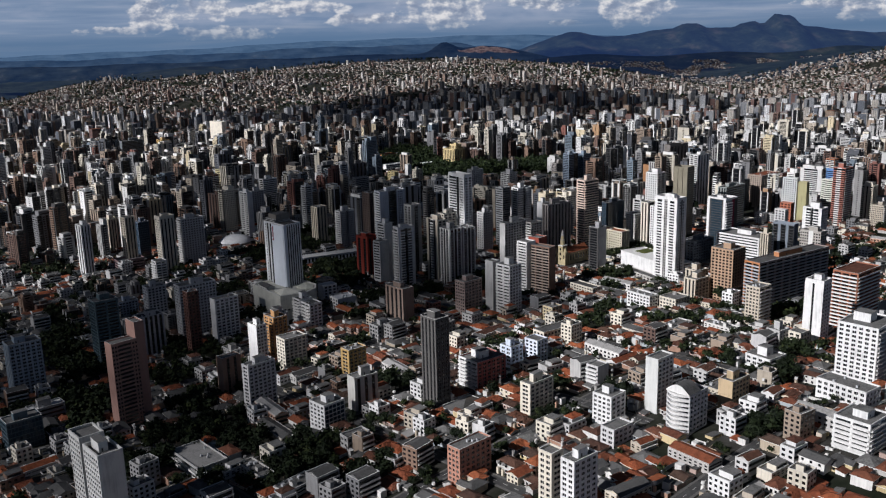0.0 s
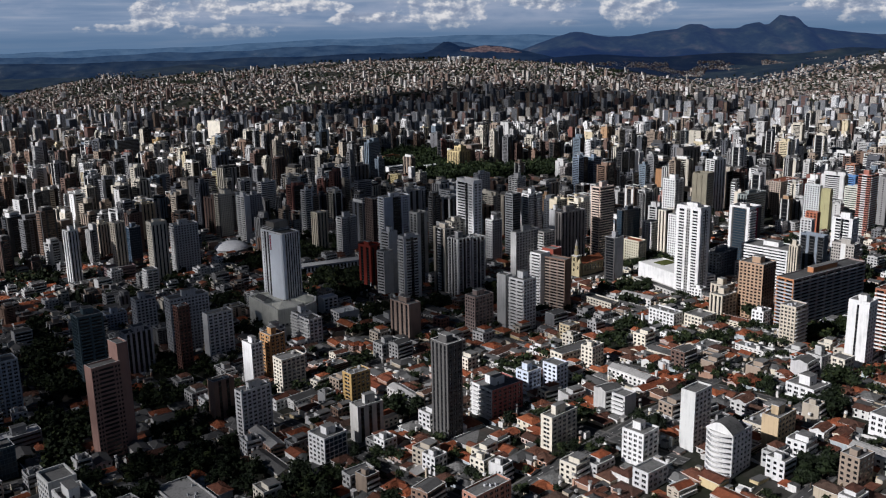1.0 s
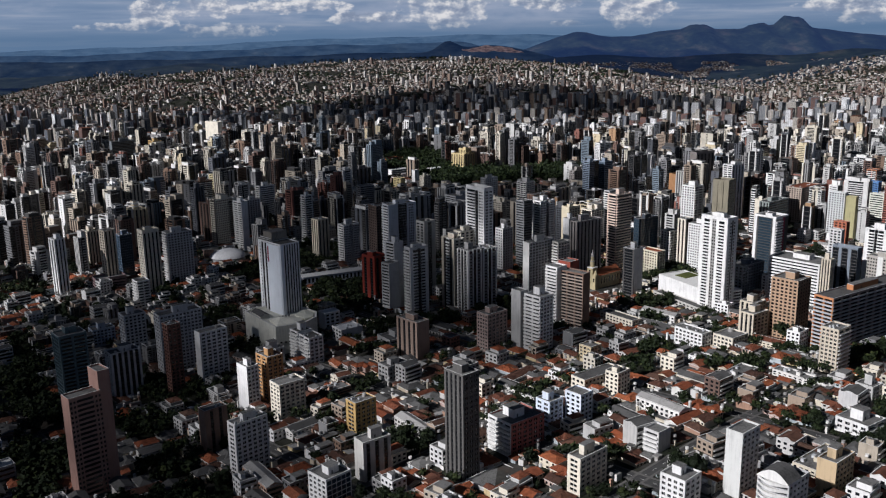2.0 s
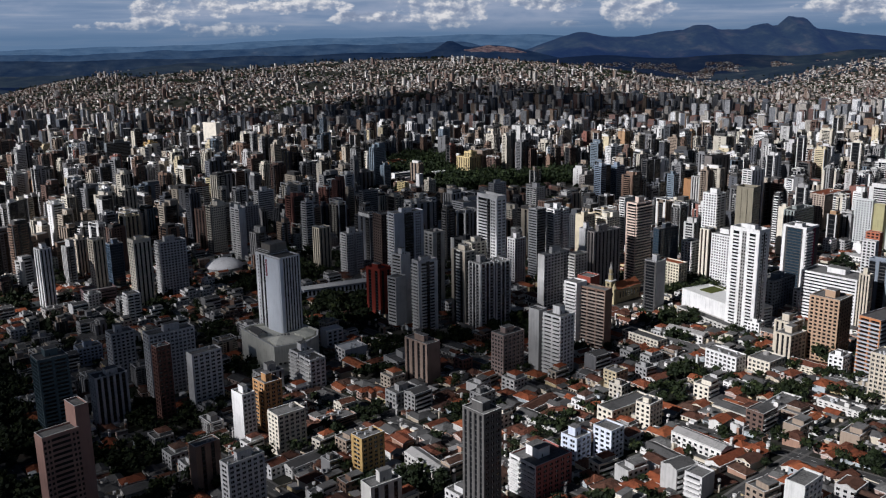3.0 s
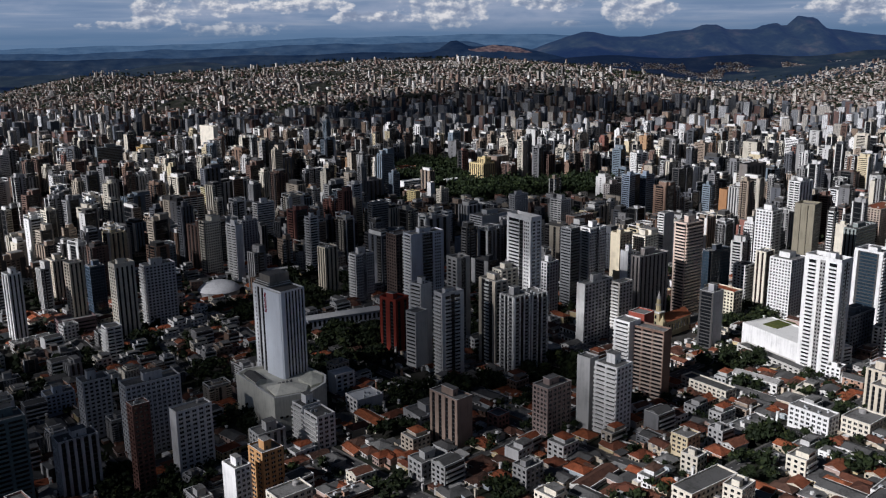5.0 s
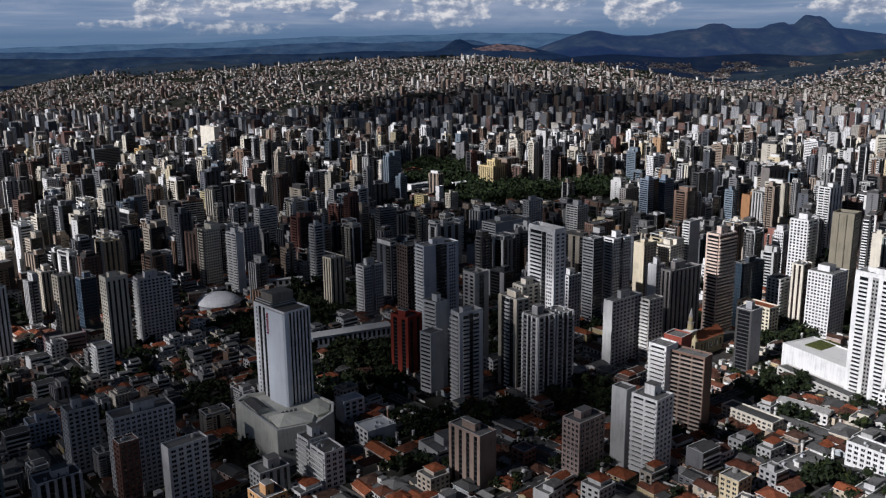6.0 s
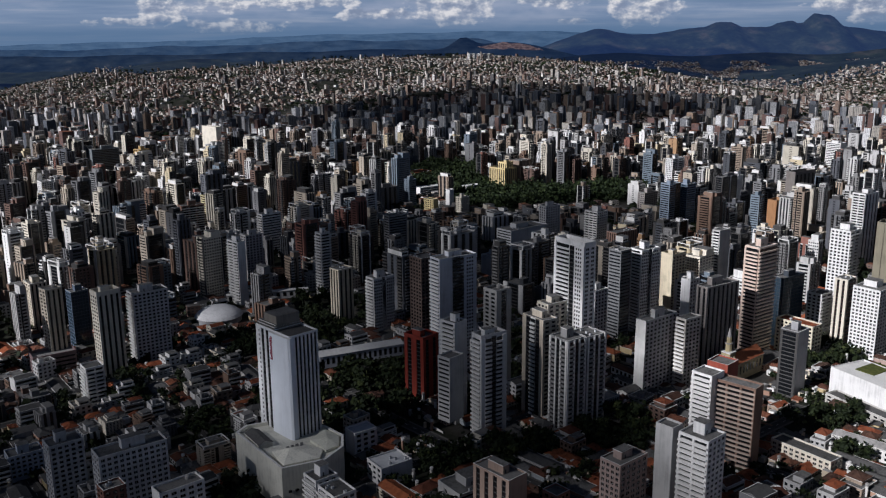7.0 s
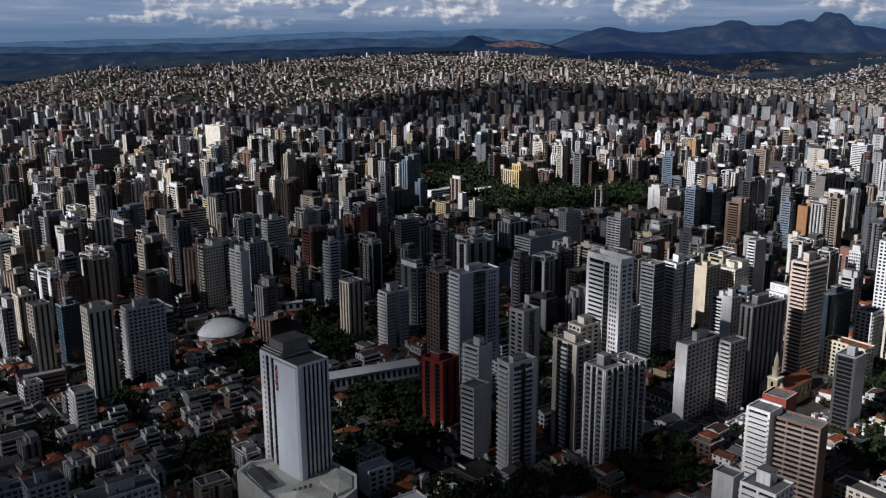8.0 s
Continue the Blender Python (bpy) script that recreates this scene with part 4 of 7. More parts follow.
tower(AP, "pink-brown block of flats with flat roof", 146, 276, 15, 17.2, 7, 10.6, (0.46, 0.24, 0.17), "p6", "p3", gear="c", near=True)
tower(AP, "cream-white tower with small square windows", 157, 230, 15, 6.1, 6, 26, CREAM, "p1", "p2", gear="", near=True)
tower(AP, "white tower with pairs of small windows", 157, 217, 13, 11.8, 6, 28.6, WHITE, "p4", "p2", gear="h", near=True)
tower(OF, "blue-grey office tower with white uprights", -3, 505, 13, 16.9, 10.6, 10, (0.36, 0.42, 0.47), "p6", "v3", gear="h", near=True)
tower(OF, "low dark office block with white roof frames", 3, 456, 15, 16.7, 8, -10, (0.30, 0.30, 0.30), "r", "r", gear="hc", roof=T_)
tower(OF, "teal glass office block", -8, 430, 14, 16, 10, -4, (0.10, 0.14, 0.16), "g", "g", gear="h")
tower("hotel_tower", "white hotel tower with close square windows", 21, 313, 15, 9.3, 14, 22.6, (0.72, 0.71, 0.68), "x", "p7", gear="h", near=True, crown=0.9)
tower("hotel_tower", "pale grey hotel wing joined by a dark slot", 16.6, 328.5, 15, 9.3, 11, 24.5, (0.62, 0.61, 0.58), "x", "p5", gear="", near=True, crown=0.5)
tower(OF, "grey office block with ribbon windows and roof terrace", 62, 353, 15, 14, 25.4, -10, (0.46, 0.455, 0.44), "x", "b1", gear="c", near=True, roof=C_, out=1.1)

# farther off
tower(AP, "white tower with chequered balconies and round openings", 116, 1204, 15, 10, 13, 17.5, WHITE, "p4", "p4", gear="t")
tower(AP, "white tower with balcony grid", 84, 1035, 16, 8, 16, 6.6, WHITE, "p3", "b2", gear="h")
tower(OF, "dark grey slab with white end", 186, 1431, 8, 33, 12, 19.1, (0.16, 0.18, 0.19), "r", "x", gear="h")
tower(AP, "ochre-brown tower with window rows", 232, 1360, 18, 13.4, 14, 24, OCHRE, "x", "r", gear="h")
tower(OF, "great blank cream slab", 347, 1460, 22, 8, 33, 35.9, (0.78, 0.72, 0.60), "x", "x", gear="", foot=-18)
tower(AP, "brown and white balcony tower", 214, 1013, 7, 19.6, 10, 16.3, (0.26, 0.16, 0.12), "b3", "x", gear="h")
tower(AP, "pale yellow tower with close windows", 244, 1053, 18, 9, 11, 15.8, (0.72, 0.62, 0.36), "x", "r", gear="")
tower(OF, "grey office tower with ribbon windows", 216, 1142, 12, 18.8, 8, 7.9, GREY, "r", "r", gear="h")
tower(OF, "bright orange narrow tower", 401, 1308, 18, 5, 10, 9.6, (0.75, 0.28, 0.04), "x", "x", gear="")
tower(OF, "broad dark twin slab on a long plinth", 505, 1380, 12, 44, 14, 8, (0.20, 0.19, 0.185), "v3", "x", gear="h")
tower(AP, "white tower with dark banded front", 263, 940, 14, 17.3, 8.5, 17.1, WHITE, "r", "b1", gear="h")
tower(AP, "small yellow-cream tower with narrow windows", 279, 904, 16, 8, 9, 7.7, CREAM, "x", "r", gear="")
tower(AP, "white tower with columns of balconies", 213, 819, 18, 6, 12.9, 25.4, WHITE, "x", "b2", gear="h")
tower(AP, "grey-white tower with lit edge", 233, 877, 12, 13.5, 8.5, 16, PALE, "p5", "p3", gear="h")
tower(AP, "slender grey tower with white bands", 267, 810, 14, 8, 7, 27.1, PALE, "b1", "b1", gear="h")
tower(AP, "grey tower with a banded rounded front", 348, 882, 8, 16.6, 8, 18, (0.33, 0.33, 0.33), "r", "r", gear="t")
tower(OF, "dark tower with white frame", 416, 1066, 8, 22.6, 9, 6.5, (0.20, 0.19, 0.19), "v4", "b1", gear="ht")
tower("school", "low orange and red school building", 527, 1220, 18, 30, 18, -8, (0.58, 0.25, 0.10), "r", "r", gear="", roof=TI_)
tower(AP, "pale yellow block of flats by the park", 464, 1039, 18, 7, 13.6, -5.3, (0.70, 0.58, 0.30), "x", "p5", gear="")
tower("palace", "golden-yellow palace with upright bays by the park", 595, 1120, 16, 20, 24, 4.5, (0.66, 0.52, 0.27), "v6", "v7", gear="", crown=0.8)
tower("palace_tower", "raised golden-yellow centre of the palace", 600, 1124.5, 16, 11, 13, 10.5, (0.68, 0.54, 0.28), "v4", "v4", gear="h", crown=1.0)
tower(OF, "broad brown block beside the palace", 619, 1128, 16, 22, 16, 11.5, (0.26, 0.20, 0.16), "v8", "x", gear="")
tower(AP, "grey-white tower at the edge of the park", 469, 844, 8, 15.7, 8, 20.5, PALE, "p6", "p3", gear="h")
tower(AP, "pale grey block of flats by the park", 503, 821, 14, 13, 13, 16.5, PALE, "p5", "b3", gear="h")
tower(AP, "tall white tower with a broad white frame and ribbon balconies", 316, 580, 10, 7.6, 19.6, 61.1, WHITE, "p2", "x", gear="", near=True, crown=1.6, left_bays=BROAD)
tower(AP, "tall pale grey tower with zigzag balconies at one end", 279, 656, 7, 24, 9, 42.5, (0.60, 0.62, 0.66), "x", "b1", gear="h", near=True, front_bays=BANDED)
tower(AP, "white stepped tower with balcony bands", 405, 647, 8, 15, 8.6, 34.3, WHITE, "x", "b1", gear="h", front_bays=WINGED)
tower("hospital", "large grey hospital block with flat roofs", 421, 818, 13, 39, 16, 10.5, (0.52, 0.53, 0.54), "x", "r", gear="hc")
tower(AP, "grey-brown tower by the park", 635, 923, 11, 20, 8.5, 4.3, (0.36, 0.33, 0.31), "p7", "p3", gear="h")

# ---- buildings with a shape of their own ----


def hotel():
    """The big hotel: banded tower with a broad white corner panel over a low splayed podium."""
    ang, w, d, top = 17, 13.6, 24.0, 41.5
    x, y = 173.8, 578.2
    foot = ground_z(x, y) - 1
    h = top - foot
    fl = storeys(0, h)
    body = body_shape(w, d, h, ("v", 7, fl, 0.56, 1.0), ("x", 1, fl, 1, 1), None, None, F_)
    columns(body, (0, d), (0, -1), (-1, 0), 10.4, h - 0.4, [(1.5, "x", W_, 0.3), (0.9, "w", W_, 0.3), (0.5, "x", W_, 0.3), (1.9, "g", W_, 0.05), (0.9, "x", W_, 0.3), (1.9, "g", W_, 0.05), (0.8, "x", W_, 0.3)], fl, True)
    ob = new("hotel_tower", body.mesh("hotel_tower"))
    ob.matrix_basis = pose(x, y, foot, 0, 0, ang)
    ob.color = (0.80, 0.80, 0.80, 1)
    tagged(ob, "tall white hotel tower with a plain corner panel and red sign", "hotel")
    s = Shape()
    prof = [(1.6, -0.7), (-0.5, -0.9), (-1.2, -0.1), (-1.4, 2.0), (-1.5, 7.0), (-1.4, 13.0), (-0.9, 13.6), (-0.05, 13.7), (-0.05, 0.05), (1.6, -0.02)]
    lo, hi = 12.0, h - 0.6
    for k in range(len(prof)):
        a, b = prof[k - 1], prof[k]
        s.face([(*b, lo), (*a, lo), (*a, hi), (*b, hi)], W_)
    s.face([(*p, hi) for p in reversed(prof)], T_)
    part("corner_panel", s, ob, [HOTEL_PANEL] + SLOTS[1:], label="broad plain pale-blue white corner panel")
    sign = Shape()
    z = h - 2.2
    for k, tall in enumerate((1.15, 1.1, 0.9, 1.25, 1.15, 1.0, 1.7)):
        sign.box(-1.66, 10.6, z - tall, -1.42, 12.1, z - tall * 0.62, 0)
        sign.box(-1.66, 10.6, z - tall * 0.38, -1.42, 12.1 if k % 2 else 11.6, z, 0)
        sign.box(-1.66, 11.8 if k % 3 else 10.6, z - tall * 0.62, -1.42, 12.1 if k % 3 else 10.9, z - tall * 0.38, 0)
        z -= tall + 0.25
    part("sign", sign, ob, [paint(0.26, 0.015, 0.04)], label="upright dark red sign of plain bars")
    s = Shape()
    s.box(1.5, 11.0, h - 0.7, w - 1.0, 20.0, h + 5.5, W_, R_)
    part("roof_house", s, ob, colour=(0.26, 0.235, 0.20), label="dull brown plant house on the roof")
    s = Shape()
    for q in range(3):
        s.box(-0.25 + q * 0.5, 10.8 + q * 0.2, h + q * 0.9, w - q * 0.4, d - q * 0.6, h + q * 0.9 + 0.35, T_, R_)
    part("roof_tier", s, ob)
    take(x + 3, y + 10, 16)
    # podium
    px, py, pa = 161.0, 554.0, 8
    pf, pt = ground_z(px, py) - 1, -1.0
    s, hh = Shape(), pt - pf
    plan = [(0, 0), (17, -3), (28, 3), (33, 12), (31, 24), (22, 40), (4, 44), (-2, 40)]
    inner = [(15.2 + (p[0] - 15.2) * 0.94, 20 + (p[1] - 20) * 0.96) for p in plan]
    for k in range(len(plan)):
        a, b, c, e = plan[k - 1], plan[k], inner[k], inner[k - 1]
        s.face([(*a, 0), (*b, 0), (*b, hh), (*a, hh)], W_)
        s.face([(*a, hh), (*b, hh), (*c, hh), (*e, hh)], T_)
        s.face([(*e, hh), (*c, hh), (*c, hh - 1.4), (*e, hh - 1.4)], W_)
    s.face([(*p, hh - 1.4) for p in inner], W_)
    pod = new("hotel_podium", s.mesh("hotel_podium"))
    pod.matrix_basis = pose(px, py, pf, 0, 0, pa)
    pod.color = (0.66, 0.65, 0.57, 1)
    tagged(pod, "low splayed cream podium with folded light roof", "building")
    # folded roof: facets of different pitch about a low ridge
    s = Shape()
    rim = [(2, 2.5), (16, 0.0), (20.5, 6), (17, 13), (3.5, 16)]
    peak, low = (8.5, 10.5, hh + 1.9), hh - 1.3
    for k in range(len(rim)):
        a, b = rim[k - 1], rim[k]
        s.face([(*a, hh - 0.3), (*b, hh - 0.3), peak], W_)
        s.face([(*a, low), (*b, low), (*b, hh - 0.3), (*a, hh - 0.3)], W_)
    part("folded_roof", s, pod, label="pale cream folded roof", colour=(0.82, 0.80, 0.69))
    s = Shape()
    rim = [(20.8, 4), (27, 5), (31, 12), (29.5, 22), (20, 16)]
    for k in range(len(rim)):
        a, b = rim[k - 1], rim[k]
        s.face([(*a, hh - 0.2), (*b, hh - 0.2), (25.5, 11.5, hh + 0.7)], W_)
        s.face([(*a, low), (*b, low), (*b, hh - 0.2), (*a, hh - 0.2)], W_)
    part("side_roof", s, pod, label="dull grey-green sloping side roof", colour=(0.62, 0.62, 0.53))
    for q in range(4):
        s = Shape()
        s.box(8 + q * 2.0, 12.4, hh - 1.3, 9.2 + q * 2.0, 13.0, hh + 1.4, C_, D_)
        part("roof_vent", s, pod)
    s = Shape()
    gable_roof(s, 0.5, 22, 6.5, 36, hh + 0.4, 1.4, 0.2, F_, along="y")
    s.box(0.8, 22.3, hh - 1.4, 6.2, 35.7, hh + 0.4, W_, None, False)
    part("roof_shed", s, pod, label="grey gabled shed on the podium roof")
    for q in range(5):
        s = Shape()
        s.box(2.2 + q * 2.6, -1.0 - q * 0.45, hh * 0.45, 3.4 + q * 2.6, 0.1 - q * 0.45, hh * 0.45 + 0.9, G_)
        part("window", s, pod)
    take(px + 14, py + 16, 20)
    tower("roof_pavilion", "small white pavilion beside the hotel podium", 200, 579, 10, 11, 8, -6, WHITE, "p3", "x", gear="", roof=M_)



def bowed_flats():
    """White flats whose balconies bow outwards under an arched top."""
    x, y, ang, w, d, top = 237.0, 250.0, 14, 13.0, 11.0, 22.5
    foot = ground_z(x, y) - 1
    h = top - foot
    fl = storeys(0, h)
    ob = new("apartment_tower", body_shape(w, d, h, ("p", 5, fl, 0.5, 0.5), ("b", 2, fl, 0.9, 0.62), None, None, F_).mesh("apartment_tower"))
    ob.matrix_basis = pose(x, y, foot, 0, 0, ang)
    ob.color = (0.45, 0.45, 0.46, 1)
    tagged(ob, "grey tower with bowed white balconies and arched top", "building")
    step = (h - 2.5) / fl
    for q in range(fl + 1):
        s = Shape()
        z = 1.6 + q * step
        arc = [(-2.6 * math.sin(math.pi * k / 10) - 0.02, d * k / 10) for k in range(11)]
        for k in range(10):
            (a, b), (c, e) = arc[k], arc[k + 1]
            s.face([(c, e, z - 0.15), (a, b, z - 0.15), (a, b, z + step * 0.42), (c, e, z + step * 0.42)], T_)
            s.face([(0, e, z - 0.15), (0, b, z - 0.15), (a, b, z - 0.15), (c, e, z - 0.15)], T_)
            s.face([(a, b, z + 0.1), (0, b, z + 0.1), (0, e, z + 0.1), (c, e, z + 0.1)], T_)
        part("balcony", s, ob)
    s = Shape()
    for k in range(10):
        b, e = d * k / 10, d * (k + 1) / 10
        z0, z1 = h + 3.2 * math.sin(math.pi * k / 10), h + 3.2 * math.sin(math.pi * (k + 1) / 10)
        s.face([(-0.6, e, z1), (-0.6, b, z0), (w * 0.6, b, z0), (w * 0.6, e, z1)], F_)
        s.face([(-0.6, e, h - 0.4), (-0.6, b, h - 0.4), (-0.6, b, z0), (-0.6, e, z1)], T_)
        s.face([(w * 0.6, b, h - 0.6), (w * 0.6, e, h - 0.6), (w * 0.6, e, z1), (w * 0.6, b, z0)], W_)
    part("arched_roof", s, ob)
    take(x + 5, y + 6, 9)


bowed_flats()


def gable_roof(s, x0, y0, x1, y1, z, rise, over=0.4, mat=TI_, wall=W_, along="x"):
    """A pitched roof with thickness and closed gables."""
    a0, b0, a1, b1 = x0 - over, y0 - over, x1 + over, y1 + over
    t = 0.18
    if along == "x":
        m = (b0 + b1) / 2
        low, high = [(a0, b0), (a1, b0), (a1, b1), (a0, b1)], [(a0, m), (a1, m)]
        s.face([(*low[0], z), (*low[1], z), (*high[1], z + rise), (*high[0], z + rise)], mat)
        s.face([(*low[2], z), (*low[3], z), (*high[0], z + rise), (*high[1], z + rise)], mat)
        s.face([(x0, y1, z - t), (x0, y0, z - t), (x0, m, z + rise - t)], wall)
        s.face([(x1, y0, z - t), (x1, y1, z - t), (x1, m, z + rise - t)], wall)
    else:
        m = (a0 + a1) / 2
        low, high = [(a0, b0), (a1, b0), (a1, b1), (a0, b1)], [(m, b0), (m, b1)]
        s.face([(*low[3], z), (*low[0], z), (*high[0], z + rise), (*high[1], z + rise)], mat)
        s.face([(*low[1], z), (*low[2], z), (*high[1], z + rise), (*high[0], z + rise)], mat)
        s.face([(x0, y0, z - t), (x1, y0, z - t), (m, y0, z + rise - t)], wall)
        s.face([(x1, y1, z - t), (x0, y1, z - t), (m, y1, z + rise - t)], wall)
    for k in range(4):
        p, q = low[k - 1], low[k]
        s.face([(*p, z - t), (*q, z - t), (*q, z), (*p, z)], T_)
    s.face([(*p, z - t) for p in reversed(low)], T_)


def hip_roof(s, x0, y0, x1, y1, z, rise, over=0.4, mat=TI_):
    a0, b0, a1, b1 = x0 - over, y0 - over, x1 + over, y1 + over
    t, inset = 0.18, min(a1 - a0, b1 - b0) / 2
    if a1 - a0 >= b1 - b0:
        r0, r1 = (a0 + inset, (b0 + b1) / 2), (a1 - inset * 0.999, (b0 + b1) / 2)
        s.face([(a0, b0, z), (a1, b0, z), (*r1, z + rise), (*r0, z + rise)], mat)
        s.face([(a1, b1, z), (a0, b1, z), (*r0, z + rise), (*r1, z + rise)], mat)
        s.face([(a1, b0, z), (a1, b1, z), (*r1, z + rise)], mat)
        s.face([(a0, b1, z), (a0, b0, z), (*r0, z + rise)], mat)
    else:
        r0, r1 = ((a0 + a1) / 2, b0 + inset), ((a0 + a1) / 2, b1 - inset * 0.999)
        s.face([(a1, b0, z), (a1, b1, z), (*r1, z + rise), (*r0, z + rise)], mat)
        s.face([(a0, b1, z), (a0, b0, z), (*r0, z + rise), (*r1, z + rise)], mat)
        s.face([(a0, b0, z), (a1, b0, z), (*r0, z + rise)], mat)
        s.face([(a1, b1, z), (a0, b1, z), (*r1, z + rise)], mat)
    low = [(a0, b0), (a1, b0), (a1, b1), (a0, b1)]
    for k in range(4):
        p, q = low[k - 1], low[k]
        s.face([(*p, z - t), (*q, z - t), (*q, z), (*p, z)], T_)
    s.face([(*p, z - t) for p in reversed(low)], T_)


hotel()


def church():
    x, y, ang = 393.0, 559.0, 14
    z0 = ground_z(x, y) - 0.5
    s = Shape()
    s.box(6, 1, 0, 30, 10, 9.5, W_, None)
    for q in range(7):
        s.box(8 + q * 3.1, 0.93, 3.5, 9.2 + q * 3.1, 1.0, 7.5, G_)
    ob = new("church", s.mesh("church"))
    ob.matrix_basis, ob.color = pose(x, y, z0, 0, 0, ang), (0.44, 0.37, 0.22, 1)
    tagged(ob, "yellow-ochre church with a spired tower and orange tiled nave", "church")
    r = Shape()
    gable_roof(r, 6, 1, 30, 10, 9.5, 4.0)
    part("nave_roof", r, ob, SLOTS[:7] + [paint(0.36, 0.115, 0.05)] + SLOTS[8:])
    t = Shape()
    t.box(1, 3, 0, 6.2, 8, 15.5, W_)
    for q in range(3):
        t.box(0.94, 4.9, 4 + q * 4, 1.0, 6.1, 6.2 + q * 4, G_)
        t.box(3.0, 2.94, 4 + q * 4, 4.2, 3.0, 6.2 + q * 4, G_)
    t.box(0.7, 2.7, 15.5, 6.5, 8.3, 16.1, T_)
    t.drum(3.6, 5.5, 16.1, 20.0, 1.6, W_, 8)
    t.drum(3.6, 5.5, 20.0, 20.5, 1.9, C_, 8)
    t.drum(3.6, 5.5, 20.5, 23.5, 1.2, W_, 8)
    t.drum(3.6, 5.5, 23.5, 28.5, 1.2, C_, 8, 0.08)
    part("bell_tower", t, ob)
    for yy in (0.0, 8.4):
        q = Shape()
        q.box(0.6, yy, 0, 4.0, yy + 2.8, 11.0, W_)
        q.drum(2.3, yy + 1.4, 11.0, 14.5, 1.7, W_, 8, 0.1)
        q.box(0.54, yy + 0.9, 6, 0.6, yy + 1.9, 8.6, G_)
        part("turret", q, ob)
    take(x + 10, y + 8, 17)


church()


def sports_hall():
    """A shallow white shell roof among the trees."""
    x, y, r = 193.0, 796.0, 15.0
    z0 = ground_z(x, y)
    s = Shape()
    s.drum(0, 0, 0, 4.0, r * 0.94, W_, 28)
    ob = new("sports_hall", s.mesh("sports_hall"))
    ob.matrix_basis, ob.color = pose(x, y, z0 - 0.3, 0, 0, 20), (0.35, 0.35, 0.36, 1)
    tagged(ob, "round sports hall with a shallow white shell roof", "hall")
    d = Shape()
    for j in range(6):
        a, b = j / 6 * 1.2, (j + 1) / 6 * 1.2
        for k in range(28):
            p, q = 2 * math.pi * k / 28, 2 * math.pi * (k + 1) / 28
            pts = []
            for e, g in ((b, p), (b, q), (a, q), (a, p)):
                rr = r * math.sin(e) / math.sin(1.2)
                pts.append((rr * math.cos(g), rr * math.sin(g), 4.0 + 6.0 * (math.cos(e) - math.cos(1.2)) / (1 - math.cos(1.2))))
            d.face(pts, 0)
    part("shell_roof", d, ob, [paint(0.70, 0.70, 0.70)])
    take(x, y, r + 2)


sports_hall()


def long_roof(name, label, x, y, ang, length, depth, high, mat, colour, bays):
    """A long low building with a pitched sheet roof and a row of openings."""
    z0 = ground_z(x, y) - 0.4
    s = Shape()
    s.box(0, 0, 0, length, depth, high, W_)
    for q in range(bays):
        a = (q + 0.25) * length / bays
        s.box(a, -0.05, high * 0.35, a + length / bays * 0.5, 0.0, high * 0.8, G_)
    ob = new(name, s.mesh(name))
    ob.matrix_basis, ob.color = pose(x, y, z0, 0, 0, ang), (*colour, 1)
    tagged(ob, label, "building")
    r = Shape()
    gable_roof(r, 0, 0, length, depth, high, depth * 0.16, 0.5, mat)
    if mat == M_:
        for q in range(bays // 2):
            a = (q + 0.3) * length / bays * 2
            r.box(a, depth * 0.12, high + 0.4, a + 0.35, depth * 0.45, high + depth * 0.16 + 0.1, D_)
    part("roof", r, ob)
    for q in range(3):
        take(x + math.cos(radians(ang)) * length * (q + 0.5) / 3, y + math.sin(radians(ang)) * length * (q + 0.5) / 3 + depth / 2, max(depth * 0.6, length / 7))


long_roof("club_hall", "long low hall with white sheet roof and skylights", 221, 684, -2, 48, 9, 7.5, T_, (0.62, 0.64, 0.70), 16)
for q in range(6):
    take(222 + q * 9, 676, 5)
long_roof("terrace", "long white terrace with brown tiled roof", 352, 603, -82, 40, 5.5, 4.2, TI_, WHITE, 14)
long_roof("terrace", "second white terrace with dark roof", 344, 590, -82, 30, 5.0, 3.6, F_, WHITE, 10)
long_roof("footbridge_hall", "long pale covered walkway among dark trees", 206, 828, -10, 54, 4, 6.0, T_, PALE, 12)
for q in range(7):
    take(208 + q * 8, 820 - q, 4)
tower("hospital_wing", "low pale-blue hospital wing with flat roof", 394, 797, 13, 24, 14, -2, (0.50, 0.54, 0.60), "r", "x", gear="hc", roof=C_)
tower("hospital_wing", "broad low hospital hall with dark flat roof", 425, 790, 13, 46, 24, -6, (0.40, 0.42, 0.44), "r", "r", gear="c", roof=F_)
tower("school", "low dusky-mauve terraced block with a white fascia", 84, 748, 8, 22, 13, -9, (0.27, 0.19, 0.19), "r", "r", gear="", roof=C_, crown=0.9)
for a, b, c in ((410, 806, 20), (450, 806, 22), (485, 815, 18), (430, 838, 18), (395, 785, 12)):
    take(a, b, c)
tower(AP, "low cream block with red tiled roof", 298, 553, 10, 11, 9, -6.5, CREAM, "p4", "p3", gear="", roof=TI_)
tower("workshop", "low block with a green flat roof and dark glass", 311, 557, 10, 12, 11, -5.5, (0.30, 0.34, 0.36), "g", "x", gear="c", roof=C_)
tower("office_block", "long low grey office block with stepped roofs", 216, 515, 8, 24, 14, -7, GREY, "r", "x", gear="hc")
tower("shop_block", "grey low block with large flat roof", 176, 335, 14, 20, 12, -4, GREY, "r", "p3", gear="c")
tower("school", "cream and brick long low school wing", 262, 392, 9, 26, 9, 3, CREAM, "p10", "p3", gear="", roof=F_)
